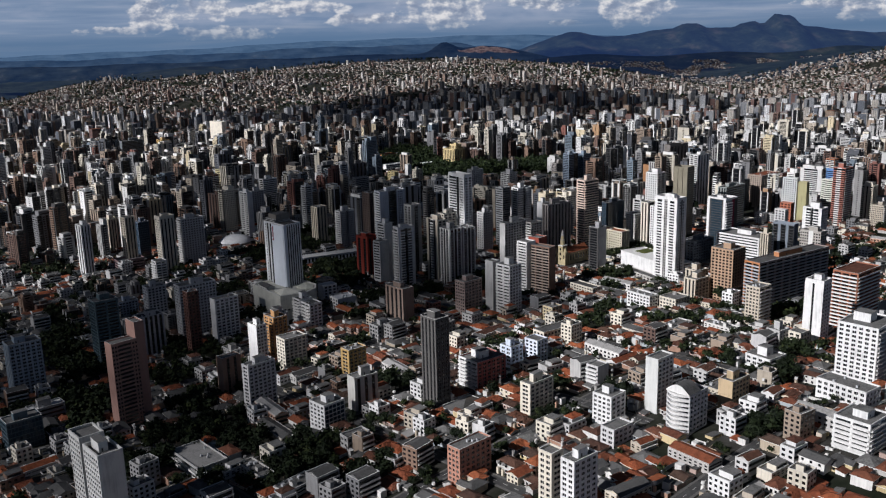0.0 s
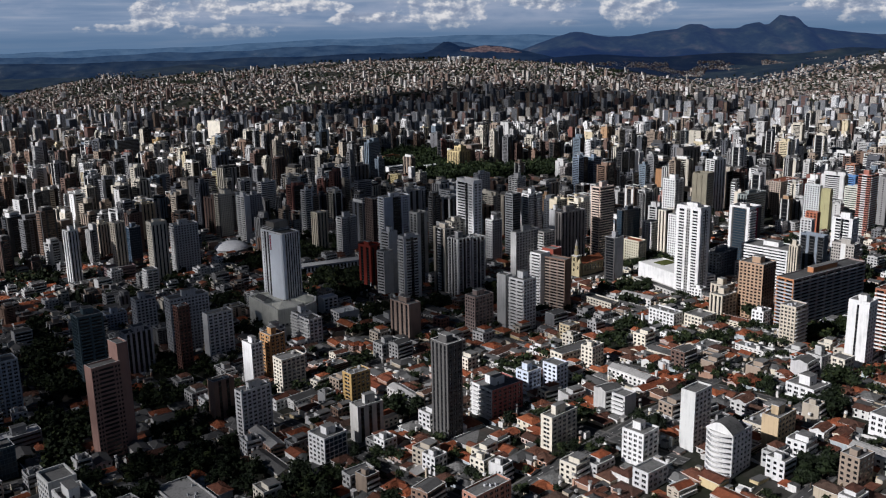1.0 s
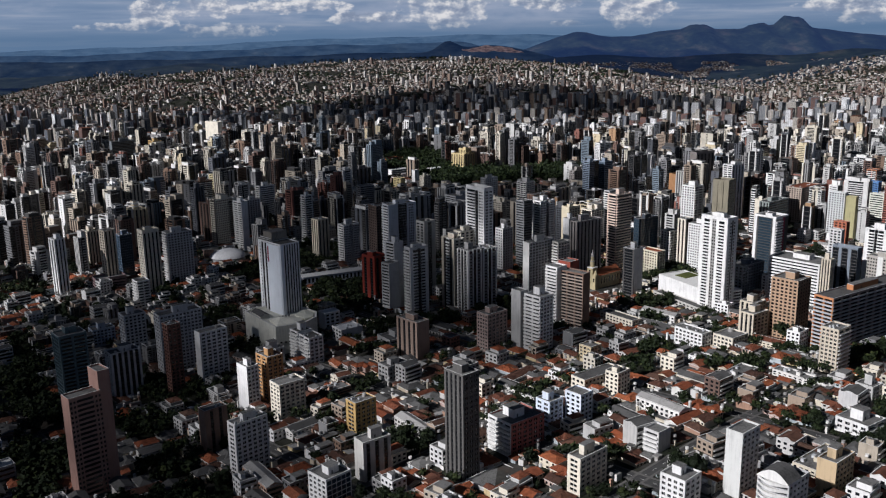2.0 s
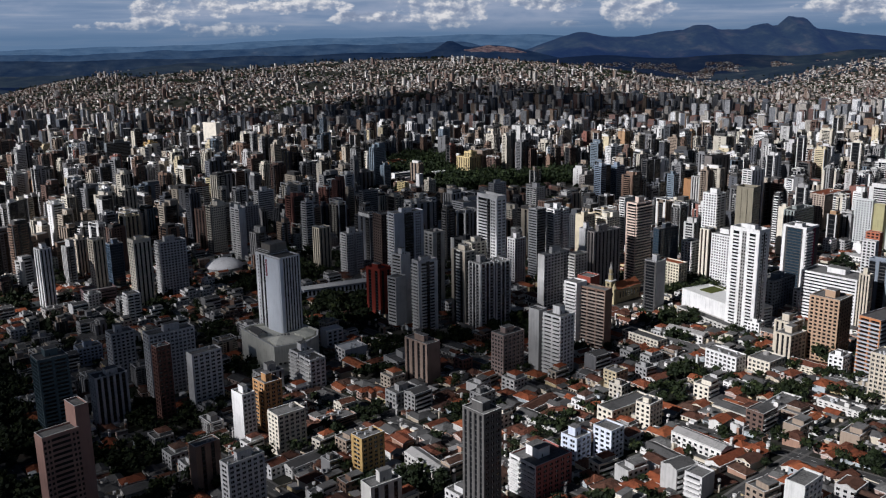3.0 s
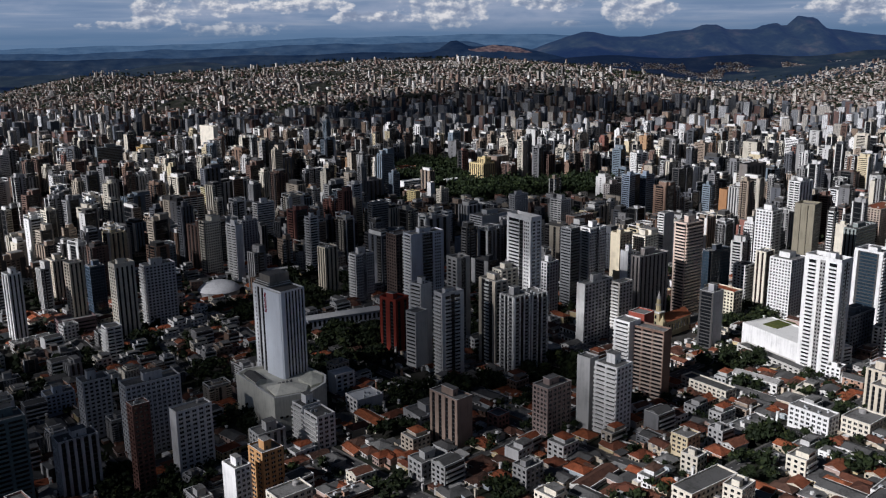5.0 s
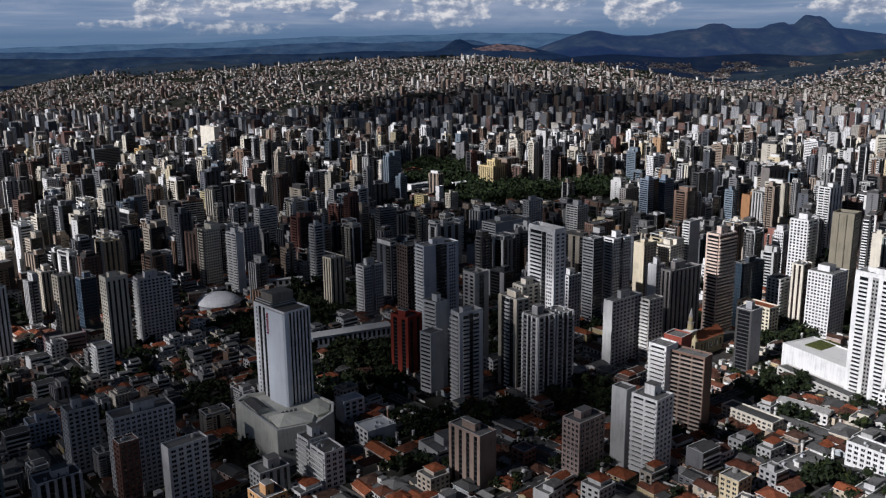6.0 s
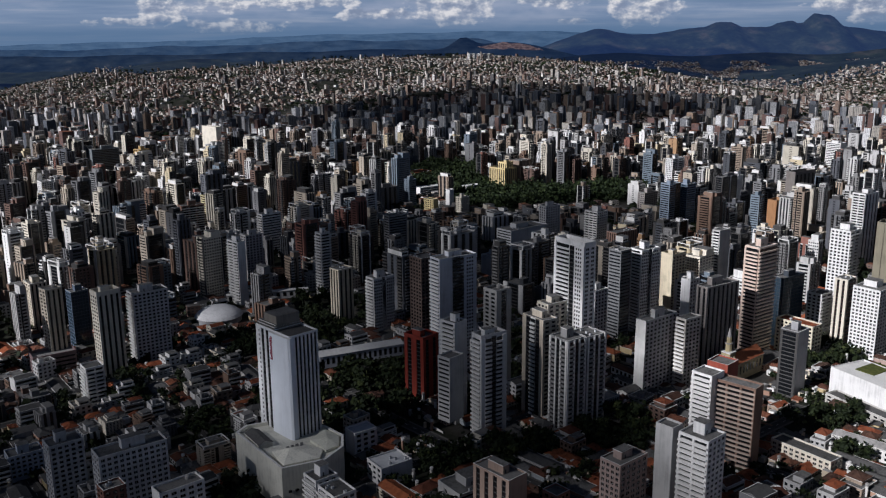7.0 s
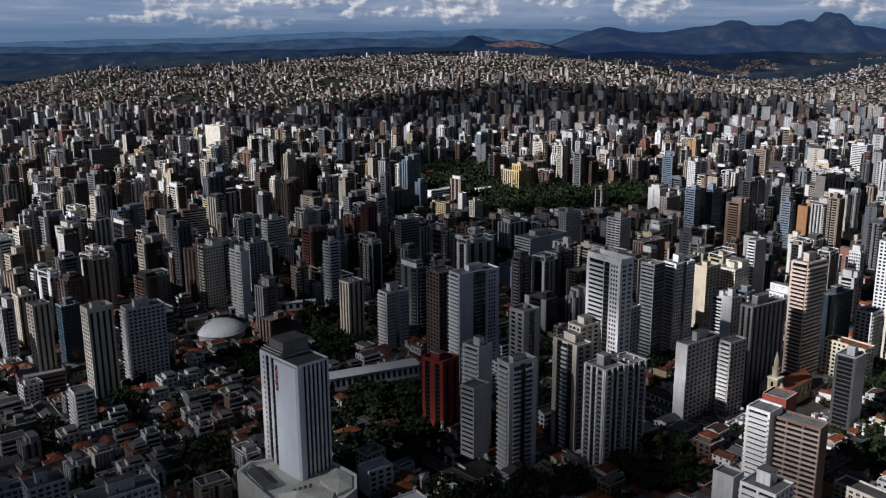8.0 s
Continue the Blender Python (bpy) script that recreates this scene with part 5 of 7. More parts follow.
tower(AP, "tan small block with balconies by the trees", 290, 425, 12, 8.5, 8, 4, (0.55, 0.46, 0.30), "p3", "p3", gear="t", near=True)
tower(AP, "maroon and white narrow tower", 243, 318, 14, 8, 7, 11, PALE, "x", "b1", gear="")
tower(AP, "blue-white stepped block of flats", 226, 368, 15, 9, 8, 8.5, (0.66, 0.72, 0.82), "p3", "p2", gear="h", near=True)
tower(AP, "white tower block behind tiled roofs", 238, 362, 14, 8, 9, 11.5, (0.70, 0.74, 0.82), "p3", "p3", gear="")
tower(OF, "dark glass office tower with grey concrete corner", 404, 531, 14, 10, 9, 20.0, (0.36, 0.36, 0.37), "x", "x", gear="h", left_bays=[(0.2, "x", D_, 0.1), (4.0, "g", D_, 0.05), (0.2, "x", D_, 0.1)])
tower(AP, "narrow brown block beside a tower", 243, 492, 14, 7, 7, -3, (0.33, 0.16, 0.12), "p3", "p2", gear="")
tower(AP, "brown tower with red roof house", 258, 476, 13, 15, 9, 12.5, (0.34, 0.26, 0.23), "p5", "p4", gear="h", near=True)
tower(AP, "grey block of flats with balconies", 195, 470, 12, 14, 9, -4, GREY, "p5", "p3", gear="ht", near=True)
tower(AP, "grey block of flats with dark glass bays", 146, 528, 12, 13, 9, -5, GREY, "v4", "p3", gear="h", near=True)
tower(AP, "white row of pale low flats", 470, 470, 12, 16, 9, 6, WHITE, "p6", "p3", gear="c")
tower(AP, "dark grey block by a white tower", 452, 480, 10, 24, 12, 13, (0.16, 0.18, 0.21), "p8", "p4", gear="ch")
tower(OF, "olive-grey concrete tower with square windows", 532, 576, 20, 12, 13, 48.5, (0.25, 0.225, 0.165), "x", "x", gear="", crown=0.9, front_bays=[(0.5, "x", W_, 0.1), (4, "w", W_, 0.02), (0.5, "x", W_, 0.1)], left_bays=[(1, "x", W_, 0.3), (0.15, "x", D_, 0.0), (1, "x", W_, 0.3), (0.15, "x", D_, 0.0), (1, "x", W_, 0.3)])
tower(AP, "white-framed tower of dark glass with a maroon strip", 508, 506, 10, 15, 17, 34.2, WHITE, "x", "x", gear="h", crown=1.0, slots=SLOTS[:1] + [BLUEGLASS] + SLOTS[2:5] + [paint(0.24, 0.03, 0.06)] + SLOTS[6:],
      front_bays=[(2.6, "l", W_, 0.1), (0.9, "x", C_, 0.2), (1.4, "x", D_, 0.05)], left_bays=[(0.7, "x", W_, 0.5), (4, "g", D_, 0.05), (0.7, "x", W_, 0.5)])
tower(OF, "long dark green-grey slab with ribbon windows", 590, 588, 12, 30, 9, 24.5, (0.26, 0.29, 0.275), "r", "v3", gear="hc", roof=F_)
tower(OF, "broad beige office block with rows of windows", 705, 655, 12, 36, 16, 16, (0.42, 0.34, 0.28), "p14", "p6", gear="c", roof=TI_)
tower(AP, "cream-framed block with brown recessed bays", 485, 571, 11, 10.5, 7, 24.6, CREAM, "x", "v2", gear="c", slots=SLOTS[:4] + [paint(0.16, 0.085, 0.06)] + SLOTS[5:], front_bays=[(0.5, "x", W_, 0.35), (3, "g", D_, 0.0), (0.5, "x", W_, 0.35)])
tower(AP, "low white block with dark red bays", 482, 584, 10, 11, 9, 13.2, WHITE, "b2", "p3", gear="c", roof=F_)
tower(AP, "grey tower with window columns and a round roof", 279, 597, 12, 9.5, 9, 40.2, (0.42, 0.41, 0.385), "x", "p2", gear="t", crown=0.5, front_bays=[(1.4, "x", W_, 0.2), (1.5, "w", D_, 0.0), (1.4, "x", W_, 0.2)])
tower(AP, "dark brown tower with faint window rows", 277, 674, 10, 12, 11, 39.0, (0.16, 0.115, 0.095), "p5", "p4", gear="c")
tower(AP, "pale tower wing with rows of small windows", 361, 631, 12, 10.5, 8, 20.2, PALE, "p4", "p3", gear="h")
tower(AP, "cream stepped block with a bright penthouse", 449, 670, 10, 13, 9, 20.5, (0.66, 0.58, 0.42), "p4", "x", gear="h", crown=0.9)
tower(OF, "dark grey office block with close bands", 388, 644, 12, 9, 9, 36.6, (0.17, 0.175, 0.18), "r", "r", gear="c")
tower(OF, "low brown brick slab with upright piers", 460, 741, 10, 22, 9, 19.9, (0.30, 0.19, 0.145), "v9", "v4", gear="c")
tower(AP, "cream tower with bright upright strips", 257, 750, 16, 11, 9, 17.3, (0.66, 0.58, 0.44), "v3", "v3", gear="c")
tower(AP, "grey-white twin block with lit balcony ends", 270, 726, 12, 15, 8, 15.9, PALE, "x", "b1", gear="ht", front_bays=WINGED)
tower(AP, "small white terraced block with open floors", 106, 698, 12, 9, 9, -0.8, WHITE, "b2", "b1", gear="", roof=F_)
tower(OF, "blue-grey tower with a curved glass front", 605, 854, 8, 15, 10, 25.8, (0.24, 0.29, 0.36), "x", "r", gear="h", front_bays=[(2, "r", W_, 0.4), (2, "g", D_, 0.05)])
tower(OF, "blue-grey glass tower beside its twin", 629, 858, 8, 12, 10, 23.2, (0.22, 0.27, 0.34), "r", "g", gear="h")
tower(AP, "cream block of flats on the edge of the park", 486, 1021, 14, 11, 8, -2.2, CREAM, "p4", "p3", gear="h")
tower(AP, "narrow white block by the park trees", 488, 1050, 14, 6, 6, 0.9, WHITE, "x", "x", gear="")
tower("park_pavilion", "long low white pavilion among park trees", 487, 1118, 8, 34, 10, -7.2, WHITE, "r", "x", gear="", roof=T_)
tower("park_pavilion", "low white hall with a light roof in the park", 539, 1109, 10, 20, 8, -8.4, WHITE, "r", "x", gear="c", roof=T_)
tower(OF, "dull teal glass office tower", 45, 541, 13, 14, 11, 17.0, (0.13, 0.18, 0.19), "x", "g", gear="h", front_bays=[(0.4, "x", W_, 0.3), (3, "r", W_, 0.05), (0.4, "x", W_, 0.3), (3, "r", W_, 0.05), (0.4, "x", W_, 0.3)])
tower(OF, "grey office block with tall white upright ribs", 69, 545, 12, 16, 9, 2, PALE, "x", "p3", gear="hc", roof=F_, front_bays=[c for q in range(5) for c in ((0.5, "x", W_, 0.5), (0.9, "g", D_, 0.0))] + [(0.5, "x", W_, 0.5)])
tower(AP, "white stepped flats with banded balconies", 275, 197, 12, 16, 14, 22, WHITE, "b2", "b2", gear="ht", near=True)
tower(AP, "white stepped flats with dark window columns", 538, 441, 12, 8.8, 14.7, 34.4, WHITE, "p4", "x", gear="ht", left_bays=[(0.8, "x", W_, 0.3), (1.2, "l", W_, 0.05), (0.7, "g", D_, 0.0), (1.2, "l", W_, 0.05), (0.8, "x", W_, 0.3)])
tower(AP, "pale slab with small window rows", 672, 581, 12, 4.9, 14.5, 25.8, (0.66, 0.67, 0.66), "x", "p6", gear="c")
tower(AP, "plain olive-yellow tower with blank walls", 676, 573, 12, 4.0, 8.7, 23.0, (0.40, 0.37, 0.20), "x", "x", gear="")
tower(OF, "blue-grey office block with a white roof slab", 508, 439, 12, 6.0, 16.7, 25.7, (0.22, 0.25, 0.29), "v3", "x", gear="", roof=T_, crown=0.8, left_bays=[(1, "g", D_, 0.0), (0.4, "x", W_, 0.2), (1, "g", D_, 0.0), (0.4, "x", W_, 0.2), (1, "g", D_, 0.0)])
tower(AP, "beige block with cream stair strips", 475, 432, 12, 4.2, 6.1, 25.2, BEIGE, "p3", "v3", gear="h")
tower(AP, "red-brown block with a tiled penthouse", 572, 499, 12, 5.0, 9.7, 25.8, (0.40, 0.14, 0.08), "p3", "p3", gear="", roof=TI_)
tower(AP, "pale grey low tower with faint windows", 551, 486, 12, 4.0, 9.0, 24.8, PALE, "p3", "p3", gear="c")
tower(AP, "grey concrete block with a beige stair column", 496, 406, 12, 8.1, 14.9, 28.5, (0.42, 0.39, 0.35), "p3", "x", gear="h", left_bays=[(1.6, "w", W_, 0.05), (0.8, "x", T_, 0.4), (1.4, "w", W_, 0.05)])
tower(AP, "red-brown tower with white balcony bands", 698, 550, 12, 14.6, 11.1, 37.0, (0.38, 0.15, 0.11), "b2", "x", gear="h", left_bays=[(1, "l", W_, 0.1), (1.2, "l", T_, 0.2), (1, "l", W_, 0.1)])
tower(OF, "low white block with pale green bands", 721, 580, 12, 5.3, 12.4, 19.7, (0.70, 0.72, 0.62), "r", "r", gear="c")
tower(OF, "blue and white low office block", 807, 650, 12, 7.2, 18.1, 12.9, (0.12, 0.24, 0.48), "r", "r", gear="c", crown=0.6)
tower(OF, "black glass tower in a pale frame", 904, 813, 12, 5.3, 17.7, 29.5, PALE, "x", "x", gear="h", left_bays=[(0.25, "x", W_, 0.3), (4, "g", D_, 0.0), (0.25, "x", W_, 0.3)])
tower(AP, "low orange-brick block with white bands", 851, 686, 12, 10.1, 10.4, 17.5, (0.46, 0.19, 0.10), "b2", "b2", gear="")
tower(AP, "slender cream tower with a lit end wall", 605, 608, 12, 5, 8, 22.2, CREAM, "p3", "x", gear="h")
tower(AP, "terracotta brick flats with open galleries", 412, 311, 12, 25.8, 14.2, 33.3, (0.36, 0.15, 0.09), "b3", "b3", gear="", roof=TI_, near=False)

for k in range(5):
    tower("hilltop_block", "white block of flats on the far hill crest", (3330 + 6 * k) * HX + (20 + 17 * k) * HY, (3330 + 6 * k) * HY - (20 + 17 * k) * HX, 15, 11, 9, 84, WHITE, "r", "r", gear="", group="hilltop blocks")

# ---- the rest of the town: plain towers, low flats and houses on a street grid ----
GRID = 13.0
GU, GV = Vector((math.cos(radians(GRID)), math.sin(radians(GRID)))), Vector((-math.sin(radians(GRID)), math.cos(radians(GRID))))
PAINTS = [WHITE, (0.70, 0.69, 0.67), PALE, (0.56, 0.55, 0.53), CREAM, (0.62, 0.57, 0.47), GREY, (0.36, 0.355, 0.35), (0.27, 0.265, 0.26), (0.19, 0.19, 0.195),
          (0.46, 0.40, 0.32), (0.33, 0.26, 0.20), (0.22, 0.145, 0.105), (0.155, 0.10, 0.08), (0.115, 0.12, 0.135), (0.08, 0.085, 0.095), (0.17, 0.21, 0.25), (0.40, 0.25, 0.14), (0.60, 0.51, 0.34), (0.25, 0.115, 0.09)]
WEIGHTS = [8, 6, 4, 4, 8, 9, 5, 6, 7, 7, 10, 9, 9, 8, 7, 6, 5, 4, 3, 4]
PAINT_WORDS = ["white", "off-white", "pale grey", "light grey", "cream", "sand-coloured", "grey", "dull grey", "dark grey", "slate-grey",
               "beige", "tan", "brown", "dark brown", "charcoal", "near-black", "blue-grey", "orange-brown", "yellow", "brick-red"]


def polar(x, y):
    s_, l_ = ahead_side(x, y)
    return math.hypot(s_, l_), math.degrees(math.atan2(l_, s_))


def plain_wall(s, o, u, n, width, h, kind, rng, decks=None):
    """A plain wall with panes set just proud of it, for buildings far off."""
    def quad(a0, a1, b0, b1, mat, out):
        s.face([(o[0] + u[0] * a + n[0] * out, o[1] + u[1] * a + n[1] * out, z) for a, z in ((a0, b0), (a1, b0), (a1, b1), (a0, b1))], mat)

    quad(0, width, 0, h, W_, 0)
    fl = storeys(0, h)
    step = (h - 2.5) / fl
    if kind == "blank":
        return
    if kind == "strips":
        k = max(2, round(width / 2.6))
        for q in range(k):
            a = width * (q + 0.28) / k
            quad(a, a + width * 0.44 / k, 1.6, h - 0.9, G_, 0.04)
        for q in range(fl):
            quad(0.3, width - 0.3, 1.6 + q * step, 1.6 + q * step + step * 0.3, D_ if rng < 0.5 else W_, 0.08)
        return
    for q in range(fl):
        z = 1.6 + q * step
        if kind == "bands":
            quad(0.4, width - 0.4, z + step * 0.42, z + step * 0.92, G_, 0.04)
        elif kind == "decks":
            quad(0.5, width - 0.5, z + step * 0.3, z + step, G_, 0.02)
            b = s if decks is None else Shape()
            for d0, d1, b0, b1 in ((0.0, 0.8, z, z + 0.1), (0.7, 0.8, z + 0.1, z + step * 0.4)):
                p = [(o[0] + u[0] * a + n[0] * d, o[1] + u[1] * a + n[1] * d) for a, d in ((0.3, d1), (width - 0.3, d1), (width - 0.3, d0), (0.3, d0))]
                i = len(b.v)
                b.v.extend((*c, zz) for zz in (b0, b1) for c in p)
                for f in ((0, 1, 5, 4), (1, 2, 6, 5), (3, 0, 4, 7), (4, 5, 6, 7)):
                    b.f.append(tuple(i + k for k in f))
                    b.m.append(T_)
            if decks is not None:
                decks.append(b)
        else:
            k = max(1, round(width / 2.5))
            for c in range(k):
                a = width * (c + 0.25) / k
                quad(a, a + width * 0.5 / k, z + step * 0.38, z + step * 0.88, G_, 0.04)


def plain_tower(w, d, h, kinds, rng, decks=None):
    s = Shape()
    for (o, u, n, width), kind in zip((((0, 0), (1, 0), (0, -1), w), ((w, 0), (0, 1), (1, 0), d), ((w, d), (-1, 0), (0, 1), w), ((0, d), (0, -1), (-1, 0), d)), (*kinds, *("bands" if k == "decks" else k for k in kinds))):
        plain_wall(s, o, u, n, width, h, kind, rng.random(), decks)
    t = 0.3
    s.face([(0, 0, h), (w, 0, h), (w - t, t, h), (t, t, h)], T_)
    s.face([(w, 0, h), (w, d, h), (w - t, d - t, h), (w - t, t, h)], T_)
    s.face([(w, d, h), (0, d, h), (t, d - t, h), (w - t, d - t, h)], T_)
    s.face([(0, d, h), (0, 0, h), (t, t, h), (t, d - t, h)], T_)
    for a, b in (((t, t), (w - t, t)), ((w - t, t), (w - t, d - t)), ((w - t, d - t), (t, d - t)), ((t, d - t), (t, t))):
        s.face([(*a, h), (*b, h), (*b, h - 0.7), (*a, h - 0.7)], W_)
    s.face([(t, t, h - 0.7), (w - t, t, h - 0.7), (w - t, d - t, h - 0.7), (t, d - t, h - 0.7)], R_)
    return s


def bays(rng, width):
    """A balanced row of bays for one wall."""
    style = rng.choice(["frame", "frame", "fins", "fins", "ladder", "ladder", "punched", "glassy", "mixed"])
    a, b = rng.choice([(W_, T_), (W_, W_), (W_, W_), (W_, D_), (W_, D_), (W_, D_)])
    if style == "frame":
        return [(1, "x", b, 0.35), (rng.uniform(2.5, 4), rng.choice("lwg"), a, 0.08), (1, "x", b, 0.35)]
    if style == "fins":
        k = 2 if width < 8 else 3
        return [c for q in range(k) for c in ((1.0, "x", a, 0.5), (1.1, "g", b, 0.06))] + [(1.0, "x", a, 0.5)]
    if style == "ladder":
        return [(1.3, "l", b, 0.06), (1, rng.choice("xw"), a, 0.25), (0.8, "g", a, 0.06), (1, rng.choice("xw"), a, 0.25), (1.3, "l", b, 0.06)]
    if style == "punched":
        return [(1, "w", a, 0.05)]
    if style == "glassy":
        return [(0.4, "x", b, 0.3), (3, "g", D_, 0.05), (0.4, "x", b, 0.3)]
    return [(1, "w", a, 0.06), (0.7, "g", b, 0.3), (1.6, "l", a, 0.06), (0.6, "x", b, 0.45)]


def slab_top(s, w, d, h):
    t = 0.3
    for a, b, c, e in (((0, 0), (w, 0), (w - t, t), (t, t)), ((w, 0), (w, d), (w - t, d - t), (w - t, t)), ((w, d), (0, d), (t, d - t), (w - t, d - t)), ((0, d), (0, 0), (t, t), (t, d - t))):
        s.face([(*q, h) for q in (a, b, c, e)], W_)
        s.face([(*e, h), (*c, h), (*c, h - 0.7), (*e, h - 0.7)], W_)
    s.face([(t, t, h - 0.7), (w - t, t, h - 0.7), (w - t, d - t, h - 0.7), (t, d - t, h - 0.7)], R_)


def composed_tower(w, d, h, rng, fine):
    s = Shape()
    fl = storeys(0, h)
    front, left = bays(rng, w), bays(rng, d) if rng.random() < 0.88 else [(1, "x", W_, 0.04), (0.5, "w", W_, 0.02), (1, "x", W_, 0.04)]
    s.face([(w, 0, 0), (w, d, 0), (w, d, h), (w, 0, h)], W_)
    s.face([(w, d, 0), (0, d, 0), (0, d, h), (w, d, h)], W_)
    columns(s, (0, 0), (1, 0), (0, -1), w, h, front, fl, fine)
    columns(s, (0, d), (0, -1), (-1, 0), d, h, left, fl, fine)
    for q in range(fl):
        z = 1.4 + q * (h - 2.4) / fl
        s.face([(w + 0.03, 0.8, z + 0.7), (w + 0.03, d - 0.8, z + 0.7), (w + 0.03, d - 0.8, z + 1.6), (w + 0.03, 0.8, z + 1.6)], G_)
    slab_top(s, w, d, h)
    kind = rng.random()
    if kind < 0.35:                      # an attic set back from the walls
        a, b, c = w * rng.uniform(0.12, 0.22), d * rng.uniform(0.1, 0.2), rng.uniform(1.8, 3.6)
        s.box(a, b, h - 0.7, w - a, d - b, h + c, rng.choice([W_, T_, D_]), R_, False)
        s.box(a + 0.5, b - 0.04, h + 0.3, w - a - 0.5, b, h + 1.4, G_, None, False)
    elif kind < 0.55:                    # an open frame of beams
        c = rng.uniform(1.6, 2.6)
        for a0, b0, a1, b1 in ((0, 0, 0.5, 0.5), (w - 0.5, 0, w, 0.5), (0, d - 0.5, 0.5, d), (w - 0.5, d - 0.5, w, d)):
            s.box(a0, b0, h, a1, b1, h + c, T_, None, False)
        for a0, b0, a1, b1 in ((0, 0, w, 0.5), (0, d - 0.5, w, d), (0, 0.5, 0.5, d - 0.5), (w - 0.5, 0.5, w, d - 0.5)):
            s.box(a0, b0, h + c, a1, b1, h + c + 0.5, T_)
    elif kind < 0.75:                    # one half stands higher
        c = rng.uniform(2, 5)
        s.box(w * 0.45, 0.2, h - 0.7, w - 0.2, d - 0.2, h + c, W_, R_, False)
    return s


rng = random.Random(11)
TOWERS = []
for k in range(60):
    w, d, h = rng.uniform(6.2, 10.5), rng.uniform(7, 11.5), 14 + 36 * (k / 59)
    if k % 5 == 4:
        w *= 1.35
    s = composed_tower(w, d, h, rng, True)
    seed = rng.randint(0, 9999)
    coarse = composed_tower(w, d, h, random.Random(seed), False)
    TOWERS.append((w, d, h, s.mesh("apartment_tower"), coarse))
HEADS = []
for k in range(6):
    s = Shape()
    a, b, c = rng.uniform(3, 5), rng.uniform(3, 5), rng.uniform(1.8, 3.4)
    s.box(0, 0, -0.7, a, b, c, W_, R_, False)
    s.box(-0.15, -0.15, c, a + 0.15, b + 0.15, c + 0.2, T_, R_)
    if k % 2:
        s.drum(a + 1.2, b / 2, -0.7, 0.9, 0.8, C_, 9)
    HEADS.append((s.mesh("lift_house"), s))


def cap(x, y):
    """How high plain towers may stand, so that the low places behind them stay in view."""
    r, th = polar(x, y)
    if -6 < th < 9 and r < 1165:
        return ground_z(x, y) + 5 + 0.14 * (1150 - min(r, 1150)) - (0 if r > 860 else 6)
    if 9 <= th < 15 and r < 1000:
        return 164 - r * math.tan(radians(9.2))
    if 1 < th < 9 and 930 < r < 1165:
        return -2
    if -9 < th <= -6 and r < 860:
        return -2
    return 99


PARK = [(575, 1065, 70, 55), (670, 1040, 60, 50), (545, 1190, 55, 90), (600, 1265, 45, 55)]
WOODS = [(408, 500, 3.5, 3.5, 3), (305, 540, 22, 22, 30), (265, 545, 18, 14, 16), (455, 520, 12, 22, 22), (407, 356, 16, 12, 16), (410, 398, 16, 9, 14), (308, 272, 9, 12, 14), (306, 301, 5, 5, 4), (236, 293, 4, 4, 3), (343, 369, 8, 6, 6), (328, 378, 6, 5, 4), (456, 347, 20, 14, 18), (30, 600, 11, 85, 70), (28, 480, 10, 40, 24), (102, 522, 17, 12, 20), (246, 655, 26, 32, 60), (262, 775, 28, 40, 56), (222, 728, 34, 28, 60), (196, 650, 20, 30, 36), (215, 612, 18, 18, 24), (150, 640, 14, 22, 20), (270, 600, 14, 14, 12), (238, 548, 22, 10, 16), (300, 690, 16, 30, 24), (330, 640, 20, 18, 16), (300, 620, 12, 20, 12), (150, 575, 9, 18, 9), (92, 545, 10, 22, 12),
         (300, 532, 11, 15, 10), (290, 585, 10, 10, 6), (302, 480, 12, 8, 8), (505, 585, 24, 18, 16), (500, 520, 14, 20, 12), (468, 400, 34, 20, 24), (430, 438, 22, 12, 12),
         (337, 287, 14, 8, 8), (112, 350, 16, 10, 12), (168, 392, 12, 14, 9), (77, 497, 14, 20, 12), (22, 570, 18, 36, 20), (478, 562, 14, 9, 6), (358, 540, 12, 10, 8),
         (75, 835, 18, 24, 14), (90, 375, 14, 18, 12), (45, 480, 12, 24, 10), (262, 235, 14, 9, 8), (120, 310, 14, 10, 8), (345, 250, 10, 8, 5), (60, 395, 12, 16, 8), (240, 300, 6, 5, 3), (30, 400, 12, 20, 8), (-5, 470, 12, 18, 8),
         (392, 352, 14, 9, 12), (430, 352, 26, 9, 22), (480, 372, 26, 14, 26), (520, 415, 30, 24, 34), (500, 450, 22, 12, 16), (560, 470, 26, 26, 26), (15, 480, 12, 12, 14), (35, 470, 16, 14, 18), (25, 440, 9, 16, 12), (78, 440, 16, 22, 22),
         (60, 410, 16, 9, 14), (85, 400, 16, 14, 18), (45, 380, 12, 14, 12), (95, 330, 20, 12, 18), (40, 530, 12, 12, 10), (205, 520, 10, 9, 7), (360, 470, 12, 8, 7), (330, 420, 10, 12, 8), (300, 400, 10, 10, 7), (240, 400, 9, 12, 7), (385, 500, 16, 12, 12), (215, 440, 9, 10, 6), (180, 470, 9, 10, 6), (450, 565, 18, 14, 18), (480, 590, 22, 16, 20), (430, 600, 14, 10, 10), (520, 560, 18, 20, 16)]


def in_green(x, y, grow=1.0):
    return any(((x - a) / (c * grow)) ** 2 + ((y - b) / (d * grow)) ** 2 < 1 for a, b, c, d in PARK) or any(
        ((x - a) / (c * grow)) ** 2 + ((y - b) / (d * grow)) ** 2 < 1 for a, b, c, d, _ in WOODS)


